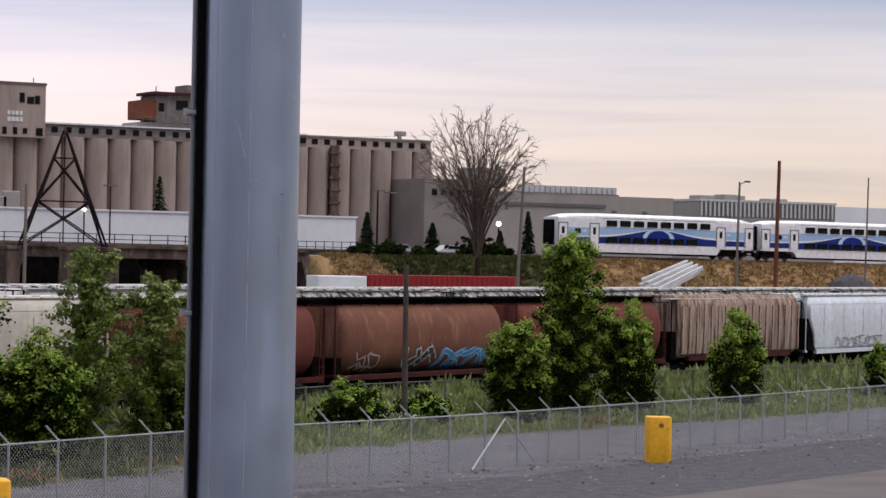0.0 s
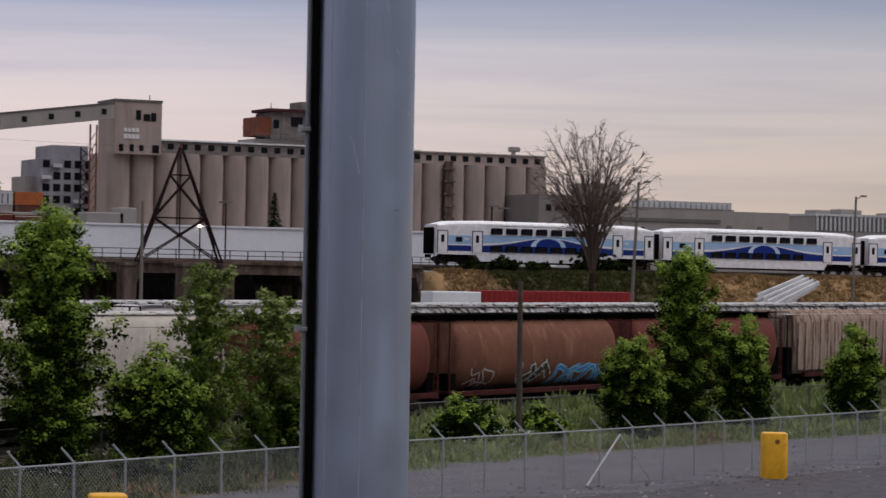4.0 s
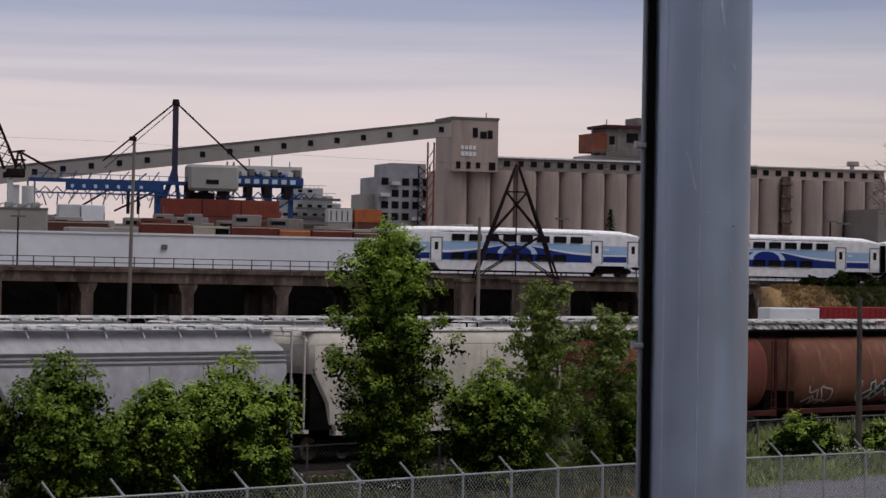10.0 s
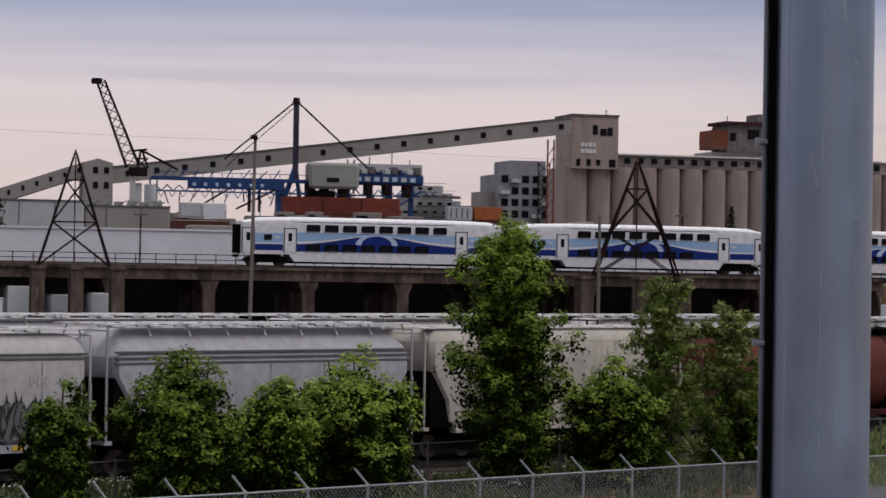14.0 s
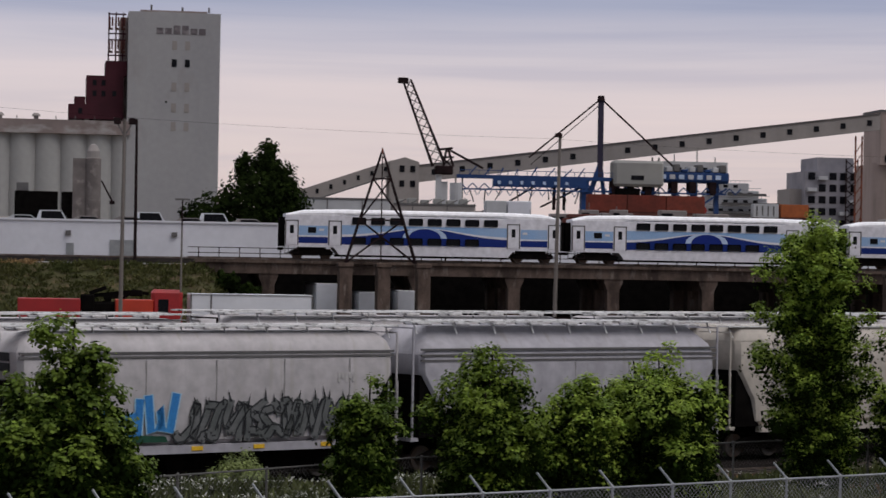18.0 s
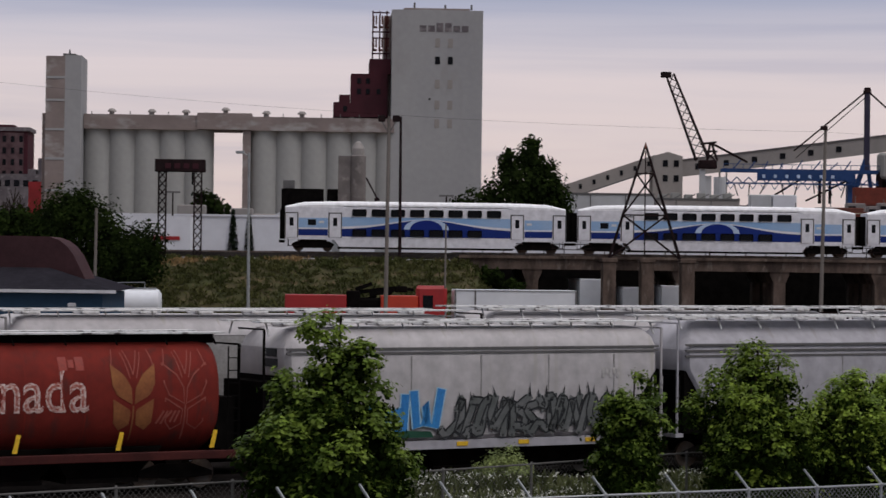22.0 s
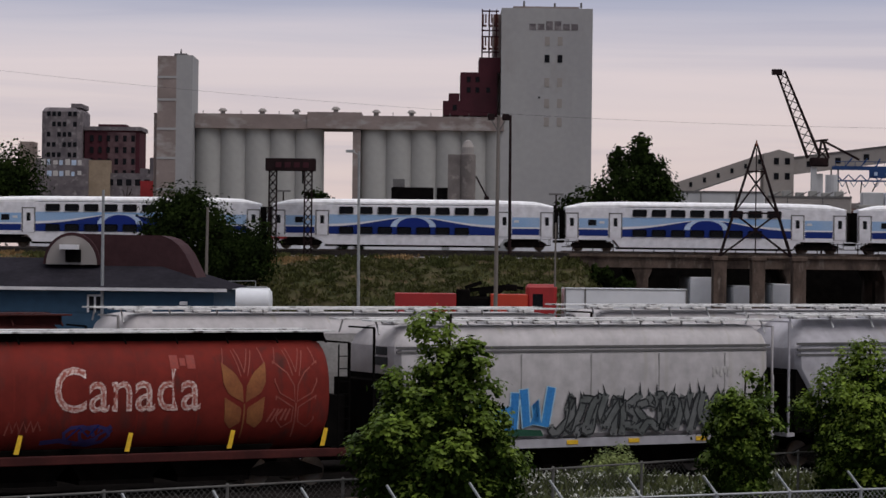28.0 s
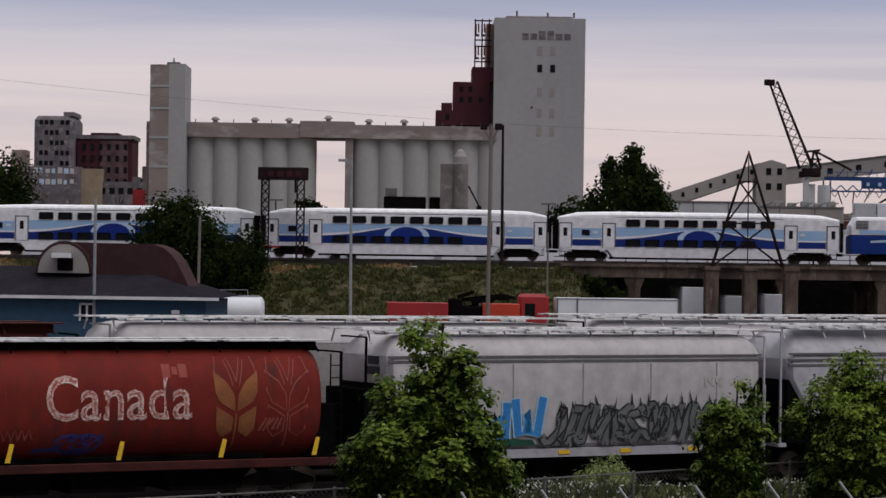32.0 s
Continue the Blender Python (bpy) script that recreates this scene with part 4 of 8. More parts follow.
def build_far_trees():
    dark = "dense dark green tree beside the raised railway"
    # crown rising behind the coaches beside the tall elevator
    lob = [(-0.6, 0, 7.2, 2.6, 2.4, 2.6), (1.2, 0, 6.6, 2.4, 2.2, 2.6), (-1.9, 0, 9.2, 1.0, 1.3, 1.7), (0.2, 0, 10.3, 1.3, 1.4, 1.8), (1.7, 0, 8.8, 1.2, 1.3, 1.6), (3.0, 0, 5.4, 1.6, 1.5, 1.8), (-2.0, 0, 10.6, 0.5, 0.6, 0.7), (0.5, 0, 11.7, 0.7, 0.7, 0.7), (2.4, 0, 7.6, 1.1, 1.1, 1.1), (0, 0, 4.6, 3.2, 2.0, 2.0), (3.6, 0, 4.2, 1.0, 1.2, 1.2)]
    lob = [tuple(1.22 * c for c in q) for q in lob]
    build_broad_tree(24.8, 300, 6.7, lob, M_leafdark, "dense dark green tree behind the raised railway", 16000, 0.24, 21)
    build_broad_tree(18.7, 301, 6.7, [tuple(1.22 * c for c in q) for q in [(0, 0, 5.2, 2.4, 2.0, 1.8), (-2.0, 0, 4.6, 1.4, 1.5, 1.4), (1.6, 0, 6.0, 1.4, 1.5, 1.8), (0, 0, 3.5, 3, 2, 1.8)]], M_leafdark, "low dark green tree behind the raised railway", 3200, 0.3, 22)
    # thicket on the bank by the signal gantry
    lob = [(-2.2, 0, 6.2, 2.4, 2.0, 1.9), (-3.4, 0, 4.4, 2.0, 1.8, 2.0), (-0.2, 0, 4.6, 2.6, 2.0, 2.3), (2.4, 0, 3.0, 2.3, 2.0, 1.9), (-3.4, 0, 2.8, 2.2, 1.9, 2.2), (0.6, 0, 1.8, 3.2, 2.0, 1.8), (4.2, 0, 3.2, 1.5, 1.6, 2.0), (-1.6, 0, 6.6, 1.5, 1.4, 1.2), (3.6, 0, 1.4, 2.0, 1.7, 1.4)]
    build_broad_tree(-18.6, 206, 4.2, lob, M_leafdark, "dense dark thicket on the bank beside the signal gantry", 24000, 0.16, 23, "thicket", 4.0)
    build_broad_tree(-32.5, 262, 6.7, [(0, 0, 3.4, 3.0, 2.4, 1.8), (4.8, 0, 3.4, 2.2, 2, 1.7), (-3, 0, 3.0, 3, 2, 1.8)], M_leafdark, dark, 3600, 0.3, 24)
    build_broad_tree(-47.5, 330, 6.7, [(-9.0, 0, 10.2, 4.6, 3, 3.6), (-11, 0, 7, 5, 3, 5), (-6.2, 0, 6.6, 2.6, 2.4, 3.0)], M_leafdark, dark, 11000, 0.26, 25)
    build_broad_tree(-42.5, 331, 6.7, [(-3.0, 0, 4.0, 4.0, 3, 2.0), (2.0, 0, 4.2, 3.0, 2.4, 1.8), (5.4, 0, 3.4, 2.6, 2, 1.6)], M_leafdark, dark, 7000, 0.26, 28)
    build_broad_tree(-14.0, 300, 6.7, [(0, 0, 6.6, 1.6, 1.5, 1.2), (1.6, 0, 5.6, 1.4, 1.4, 1.1)], M_leafdark, dark, 900, 0.35, 26)
    # sapling rising over the viaduct's parapet near the right end
    build_broad_tree(96.5, 212.5, 0.0, [(0, 0, 8.6, 0.9, 0.9, 1.4), (-0.6, 0, 6.8, 1.1, 1, 1.3), (0.7, 0, 5.6, 1.3, 1.2, 1.4), (-1.6, 0, 5.0, 1.3, 1.0, 0.9), (0, 0, 3.6, 1.6, 1.3, 1.4)], M_leaf, "slender bright green tree in front of the viaduct", 2300, 0.2, 27, "sapling", 7.0)
    for i, (x, y, h, w) in enumerate([(124.1, 300, 9.8, 4.2), (126.1, 245, 4.9, 2.4), (134.4, 245, 3.9, 2.6), (143.2, 245, 3.2, 2.0), (146.9, 245, 5.5, 2.2), (-7.6, 262, 4.8, 1.0), (-9.3, 262, 5.2, 1.2)]):
        build_conifer(x, y, 6.6, h, w, 60 + i)
    for i, (x, w) in enumerate([(111.0, 3.2), (114.6, 3.4), (118.4, 2.8), (124.2, 5.2), (127.0, 3.0)]):
        build_bush(x, 217.6, (1.5, 1.9, 1.4, 2.9, 2.2)[i], w, 80 + i, M_leafdark, "low dark hedge bush beside the raised track", False, "hedge_bush", 1500, 6.3, 0.18, group="")
    # shrubs added to fill the dark, shaded gap where the viaduct ends
    for i, (x, y, h, w) in enumerate([(16.6, 215.2, 1.7, 2.4), (14.6, 215.4, 1.9, 2.6)]):
        build_bush(x, y, h, w, 90 + i, M_leafdark, "added dark shrub filling the shade at the viaduct's end", False, "shrub", 1600, 3.6 + 0.8 * i, 0.18, group="")


build_far_trees()


# ---------- tracks ----------
def track_pose(s, d=0.0, z=0.0, turn=0.0):
    p = HOP + ALONG * s + ACROSS * d
    return pose(p.x, p.y, z, 0, 0, YARD + turn)


def build_track(name, at, length, label, bed=True):
    t = thing(name, at, label, "railway track", kind="structure")
    if bed:
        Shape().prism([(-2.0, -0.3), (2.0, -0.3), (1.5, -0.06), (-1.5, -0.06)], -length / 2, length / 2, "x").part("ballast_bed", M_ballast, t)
    for y in (-0.75, 0.75):
        Shape().prism([(y - 0.07, -0.16), (y + 0.07, -0.16), (y + 0.02, -0.13), (y + 0.036, -0.04), (y + 0.036, 0), (y - 0.036, 0), (y - 0.036, -0.04), (y - 0.02, -0.13)], -length / 2, length / 2, "x").part("rail", M_rail, t)
    ties = Shape()
    n = int(length / 0.62)
    for i in range(n):
        x = -length / 2 + 0.62 * i
        ties.box(x, x + 0.22, -1.28, 1.28, -0.2, -0.055)
    ob = new("sleepers", ties.mesh("sleepers", M_tie))
    ob.parent = t
    tagged(ob, "tarred timber sleepers", kind="stuff")


build_track("freight_track", track_pose(45, 0), 240, "freight siding on grey ballast")
build_track("second_freight_track", track_pose(45, 5.2), 240, "second freight siding behind the first")
build_track("empty_track", track_pose(45, -5.0, 0.12), 240, "empty siding overgrown with weeds")


# ---------- freight cars ----------
def bogie(parent, x, wheel_r=0.42):
    b = Shape()
    for y in (-0.95, 0.95):
        b.prism([(x - 1.15, 0.5), (x - 0.5, 0.72), (x + 0.5, 0.72), (x + 1.15, 0.5), (x + 1.15, 0.36), (x + 0.4, 0.3), (x - 0.4, 0.3), (x - 1.15, 0.36)], y - 0.07, y + 0.07)
    b.box(x - 0.25, x + 0.25, -0.9, 0.9, 0.45, 0.8)
    f = b.part("bogie", M_rubber, parent)
    for dx in (-0.88, 0.88):
        w = Shape()
        for y in (-0.75, 0.75):
            w.rod((x + dx, y - 0.06, wheel_r), (x + dx, y + 0.06, wheel_r), wheel_r, None, 18)
        w.rod((x + dx, -0.75, wheel_r), (x + dx, 0.75, wheel_r), 0.09, None, 8)
        w.part("wheelset", M_rail, f)


def ladder(parent, x, y, z0, z1, material, w=0.42, axis="x"):
    s = Shape()
    d = (w, 0) if axis == "x" else (0, w)
    for k in (0, 1):
        s.bar((x + d[0] * k, y + d[1] * k, z0), (x + d[0] * k, y + d[1] * k, z1), 0.035)
    n = int((z1 - z0) / 0.36)
    for i in range(n + 1):
        z = z0 + 0.1 + i * 0.36
        if z < z1:
            s.bar((x, y, z), (x + d[0], y + d[1], z), 0.03)
    return s.part("ladder", material, parent)


def running_board(parent, half, z, y, material, bracket_from, step=1.55, arms=None):
    """The roof walkway on its brackets, along one roof edge."""
    s = Shape()
    s.box(-half, half, y - 0.32, y + 0.32, z - 0.045, z)
    b = s.part("running_board", material, parent, "pale steel roof walkway")
    n = int(2 * half / step)
    arm = Shape().bar((0, 0, -0.05), (0, bracket_from[0], bracket_from[1]), 0.04).bar((0, -0.3, -0.03), (0, 0.3, -0.03), 0.04).mesh("bracket", arms or material)
    for i in range(n + 1):
        x = -half + 0.3 + i * (2 * half - 0.6) / n
        shared("bracket", arm, b, pose(x, y, z))


def underframe(parent, half, material, chutes, ends=True):
    s = Shape()
    s.box(-half - 0.35, half + 0.35, -0.18, 0.18, 0.72, 1.02)
    s.part("centre_sill", M_rubber, parent)
    for k in (-1, 1):
        c = Shape()
        c.box(min(k * (half + 0.3), k * (half + 0.62)), max(k * (half + 0.3), k * (half + 0.62)), -0.12, 0.12, 0.76, 0.98)
        c.part("coupler", M_rubber, parent)
        bogie(parent, k * (half - 1.75))
    # chutes made extra wide and near-black to paint the shade under the car
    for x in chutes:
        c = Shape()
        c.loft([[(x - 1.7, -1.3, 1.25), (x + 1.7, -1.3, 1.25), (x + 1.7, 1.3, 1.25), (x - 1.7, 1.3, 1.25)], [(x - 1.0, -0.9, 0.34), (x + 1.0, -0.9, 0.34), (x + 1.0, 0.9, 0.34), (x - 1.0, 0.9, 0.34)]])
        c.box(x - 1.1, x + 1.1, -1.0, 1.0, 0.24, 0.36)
        c.part("discharge_chute", M_rubber, parent, "wide discharge chute, coloured near-black as shade")


def end_frame(parent, k, half, body_end, material, top, slope=True):
    """Platform, posts, slope sheet and ladders at one end of the car, with black filling painted as shade."""
    x0, x1 = sorted((k * body_end, k * half))
    s = Shape()
    s.box(x0, x1, -1.45, 1.45, 1.02, 1.14)
    s.bar((k * (half - 0.08), -1.4, 1.1), (k * (half - 0.08), -1.4, top - 0.25), 0.06)
    s.bar((k * (half - 0.08), -1.4, top - 0.25), (k * (half - 0.08), 0.2, top - 0.25), 0.05)
    s.part("end_frame", material, parent)
    if k > 0:
        ladder(parent, k * (half - 0.1) - 0.36, -1.5, 0.75, 3.0 if slope else top - 0.3, material, 0.36)
    # black prism and box paint the end's shade; the rod is the brake cylinder
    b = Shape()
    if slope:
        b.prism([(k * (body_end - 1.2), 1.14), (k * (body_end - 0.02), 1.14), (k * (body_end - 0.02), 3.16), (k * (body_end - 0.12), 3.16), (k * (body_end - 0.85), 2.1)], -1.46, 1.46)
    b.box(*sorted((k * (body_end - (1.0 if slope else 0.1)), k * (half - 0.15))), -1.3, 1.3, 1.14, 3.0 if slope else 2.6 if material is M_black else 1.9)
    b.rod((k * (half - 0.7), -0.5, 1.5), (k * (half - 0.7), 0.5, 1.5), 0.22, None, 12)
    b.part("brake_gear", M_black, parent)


def hopper_straight(s0, s1, d, paint, roofpaint, label, z_walk=4.92, z_edge=4.05, band=None, ribs=0, slope=True, trim=None, markers=(), curved=True, sillpaint=None, inset=(0.55, 0.55), group="freight cars on the siding"):
    """A covered hopper with sheet sides, sloped ends and a roof walkway."""
    half = (s1 - s0) / 2 - 0.3
    ends = (-(s1 - s0) / 2 + inset[0], (s1 - s0) / 2 - inset[1])
    body = (ends[1] - ends[0]) / 2
    mid = (ends[1] + ends[0]) / 2
    t = thing("covered_hopper", track_pose((s0 + s1) / 2, d, 0.16), label, "freight car", group)
    w = 1.56
    lv = [(1.2, 0.62, 1.38), (1.32, 0.5, 1.5), (2.1, 0.42, w), (3.2, 0.0, w + 0.02), (z_edge - 0.1, 0.0, w - (0.02 if curved else 0)), (z_edge, 0.0, w - 0.05)]
    cut = 1.75 if slope else 0.15

    def ring(z, k, ww, r=0.16):
        hx = body - cut * k
        return [(mid - hx + r, -ww, z), (mid + hx - r, -ww, z), (mid + hx, -ww + r, z), (mid + hx, ww - r, z), (mid + hx - r, ww, z), (mid - hx + r, ww, z), (mid - hx, ww - r, z), (mid - hx, -ww + r, z)]
    rings = [ring(1.1, 1.0, 1.3)] + [ring(z, k, ww) for z, k, ww in lv]
    Shape().loft(rings).part("body", paint, t, smooth=True)
    roof = [ring(z_edge, 0.0, w - 0.03), ring(z_edge + 0.28, 0.07, w - 0.1), ring(z_edge + 0.55, 0.2, w - 0.36), ring(z_walk - 0.18, 0.36, 0.78)]
    Shape().loft(roof).part("roof", roofpaint, t, smooth=True)
    for k in (-1, 1):
        y = k * (w + 0.01)
        if band:
            for z in (z_edge - 0.2, z_edge - 0.03, z_edge + 0.16) if z_edge < 3.9 else (z_edge - 0.16, z_edge - 0.03):
                Shape().box(mid - body, mid + body, *sorted((y, y - k * 0.06)), z - 0.035, z + 0.035).part("roof_seam", band, t)
        sill = Shape().box(mid - body + 1.2, mid + body - 1.2, *sorted((k * 1.30, k * 1.56)), 0.92, 1.18)
        sill.part("side_sill", sillpaint or paint, t)
    if ribs:
        rib = Shape().cbox(-0.06, 0.06, -0.09, 0.0, 1.3, z_edge - 0.05, 0.02).mesh("rib", trim or paint)
        for i in range(ribs):
            x = mid - body + 0.25 + i * (2 * body - 0.5) / (ribs - 1)
            shared("rib", rib, t, pose(x, -w - 0.005, 0))
            shared("rib", rib, t, pose(x, w + 0.005, 0, 0, 0, 180))
    for y in (-0.95, 0.95):
        running_board(t, half + 0.05, z_walk - 0.02, y * 1.12, M_roofgrey, (-0.22 if y < 0 else 0.22, -0.42))
    hatch = Shape().cbox(-0.28, 0.28, -0.45, 0.45, 0, 0.11, 0.04).mesh("hatch", M_roofgrey)
    for i in range(8):
        shared("hatch", hatch, t, pose(-body + 1.0 + i * (2 * body - 2) / 7, 0, z_walk - 0.18))
    for k in (-1, 1):
        end_frame(t, k, half + 0.05, abs(ends[(k + 1) // 2]), M_black if inset[(k + 1) // 2] > 0.9 else paint, z_walk, slope)
    underframe(t, half, paint, (-half * 0.5, 0, half * 0.5))
    if not ribs:
        line = Shape().box(-0.022, 0.022, -0.008, 0.0, 2.2, z_edge - 0.25).mesh("panel_seam", M_seam)
        for i in range(5):
            shared("panel_seam", line, t, pose(mid + (i - 2) * body * 0.37, -w - 0.012, 0))
            shared("panel_seam", line, t, pose(mid + (i - 2) * body * 0.37, w + 0.02, 0))
    for x in markers:
        Shape().cbox(x - 0.2, x + 0.2, -1.585, -1.562, 1.0, 1.13, 0.004).part("marker", M_mark, t, "yellow reflector strip")
    return t


def hopper_round(s0, s1, d, paint, label, z_top=4.42, ribs=8, sill=None, ribpaint=None, group="freight cars on the siding", roofs=None, endpaint=None, boards=None):
    """A cylindrical covered hopper."""
    endpaint = endpaint or M_black
    half = (s1 - s0) / 2 - 0.5
    t = thing("cylindrical_hopper", track_pose((s0 + s1) / 2, d, 0.16), label, "freight car", group)
    zc, hz, wy = (z_top + 1.0) / 2, (z_top - 1.0) / 2, 1.6
    n = 64

    def ring(x, k):
        out = []
        for i in range(n):
            a = 2 * math.pi * (i + 0.5) / n
            out.append((x, k * wy * math.copysign(abs(math.cos(a)) ** 0.8, math.cos(a)), zc + k * hz * math.copysign(abs(math.sin(a)) ** 0.85, math.sin(a))))
        return out
    e = half - 0.55
    Shape().loft([ring(-e, 0.8), ring(-e + 0.07, 0.9), ring(-e + 0.24, 0.975), ring(-e + 0.5, 1.0), ring(e - 0.5, 1.0), ring(e - 0.24, 0.975), ring(e - 0.07, 0.9), ring(e, 0.8)]).part("tank", paint, t, smooth=True)
    rib = Shape().loft([ring(-0.03, 1.004), ring(0.03, 1.004)], False).mesh("rib", ribpaint or paint)
    for i in range(ribs):
        shared("rib", rib, t, pose(-e + 0.7 + i * (2 * e - 1.4) / (ribs - 1), 0, 0))
    for k in (-1, 1):
        Shape().cbox(-half, half, *sorted((k * 1.28, k * 1.52)), 0.86, 1.1, 0.02).part("side_sill", sill or paint, t)
    rm = roofs or M_black
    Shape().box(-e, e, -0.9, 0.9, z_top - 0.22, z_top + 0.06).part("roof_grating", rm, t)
    for y in (-0.92, 0.92):
        running_board(t, e + 0.2, z_top + 0.1, y, boards or rm, (-0.35 if y < 0 else 0.35, -0.34), 1.5, rm)
    for k in (-1, 1):
        end_frame(t, k, half + 0.1, e, endpaint, z_top, False)
    underframe(t, half, paint, (-half * 0.52, -half * 0.17, half * 0.17, half * 0.52))
    return t, zc, hz, wy


def skin_y(z, zc, hz, wy):
    """Depth of the round car's near side at height z."""
    q = min(abs((z - zc) / hz), 0.999)
    c = math.sqrt(max(1 - q ** (2 / 0.85), 0))
    return -wy * c ** 0.8


def decal(parent, name, polys, material, y_of, label=""):
    """Flat paint shapes laid on the near side; polys of (x, z)."""
    v, f = [], []
    for poly in polys:
        k = len(v)
        v += [(x, y_of(z) - 0.013, z) for x, z in poly]
        f.append(tuple(range(k, k + len(poly))))
    me = bpy.data.meshes.new(name)
    me.from_pydata(v, [], f)
    me.materials.append(material)
    ob = new(name, me)
    ob.parent = parent
    if label:
        tagged(ob, label)
    return ob


def stroke(pts, w):
    """A painted line of width w as quads joined at their ends."""
    n = len(pts)
    edge = []
    for i, (x, z) in enumerate(pts):
        x0, z0 = pts[max(i - 1, 0)]
        x1, z1 = pts[min(i + 1, n - 1)]
        d = math.hypot(x1 - x0, z1 - z0) or 1
        nx, nz = -(z1 - z0) / d * w / 2, (x1 - x0) / d * w / 2
        ex, ez = ((x1 - x0) / d * w * 0.3, (z1 - z0) / d * w * 0.3) if i in (0, n - 1) else (0, 0)
        k = -1 if i == 0 else 1
        edge.append(((x + nx + k * ex, z + nz + k * ez), (x - nx + k * ex, z - nz + k * ez)))
    return [[a[0], b[0], b[1], a[1]] for a, b in zip(edge, edge[1:])]


def lettering(parent, text, x, z, size, material, y_of, label, width=None, weight=0.014, lift=0.012):
    """Readable words in the built-in font, bent onto the car's side."""
    cu = bpy.data.curves.new("lettering", "FONT")
    cu.body, cu.size, cu.resolution_u, cu.offset = text, size, 3, weight
    tmp = bpy.data.objects.new("lettering", cu)
    me = bpy.data.meshes.new_from_object(tmp)
    bpy.data.objects.remove(tmp)
    xs = [q.co.x for q in me.vertices]
    k = (width / (max(xs) - min(xs))) if width else 1.0
    for q in me.vertices:
        px, pz = q.co.x, q.co.y
        q.co = (x + (px - min(xs)) * k, y_of(z + pz) - lift, z + pz)
    me.materials.clear()
    me.materials.append(material)
    ob = new("lettering", me)
    ob.parent = parent
    return tagged(ob, label)


def bend(p, c, q, n):
    """Points along a curve from p to q that leans towards c."""
    return [((1 - f) ** 2 * p[0] + 2 * f * (1 - f) * c[0] + f * f * q[0], (1 - f) ** 2 * p[1] + 2 * f * (1 - f) * c[1] + f * f * q[1]) for f in [i / n for i in range(n + 1)]]


def blade(p, c, q, width, n=9):
    """A painted leaf from p to q, swelling in the middle."""
    pts = bend(p, c, q, n)
    edge = []
    for i, (x, z) in enumerate(pts):
        x0, z0 = pts[max(i - 1, 0)]
        x1, z1 = pts[min(i + 1, n)]
        d = math.hypot(x1 - x0, z1 - z0)
        h = 0.5 * width * math.sin(math.pi * (0.04 + 0.92 * i / n)) ** 0.8
        edge.append(((x - (z1 - z0) / d * h, z + (x1 - x0) / d * h), (x + (z1 - z0) / d * h, z - (x1 - x0) / d * h)))
    return [[a[0], b[0], b[1], a[1]] for a, b in zip(edge, edge[1:])]


def slices(pts, n):
    """Horizontal strips that fill an outline."""
    zs = [z for _, z in pts]
    lo, hi = min(zs) + 0.004, max(zs) - 0.004

    def span(z):
        xs = [x0 + (x1 - x0) * (z - z0) / (z1 - z0) for (x0, z0), (x1, z1) in zip(pts, pts[1:] + pts[:1]) if (z0 - z) * (z1 - z) < 0]
        return (min(xs), max(xs)) if xs else (pts[0][0], pts[0][0])
    out = []
    for i in range(n):
        a, b = lo + (hi - lo) * i / n, lo + (hi - lo) * (i + 1) / n
        (a0, a1), (b0, b1) = span(a), span(b)
        out.append([(a0, a), (a1, a), (b1, b), (b0, b)])
    return out


GLYPHS = [[(1.0, 1.1), (0.5, 0.8), (0.1, 0.9), (0.0, 0.4), (0.3, 0.0), (0.6, 0.3), (0.9, -0.05)], [(0.1, 1.15), (0.3, 0.7), (0.1, 0.2), (0.6, 0.05), (1.0, 0.3)], [(0.9, 0.9), (0.2, 0.8), (0.8, 0.45), (0.7, 0.1), (0.05, 0.1)],
          [(0.05, 0.05), (0.4, 0.95), (0.6, 0.9), (0.9, 0.05)], [(0.0, 0.8), (0.3, 1.1), (0.5, 0.6), (0.4, 0.1), (0.9, 0.3), (1.0, 1.0)], [(0.1, 1.05), (0.0, 0.4), (0.3, 0.1), (0.6, 0.6), (0.8, 1.1), (0.95, 0.0)], [(0.0, -0.05), (0.3, 0.6), (0.15, 1.0), (0.7, 0.8), (0.9, 0.4), (0.7, 0.0)]]


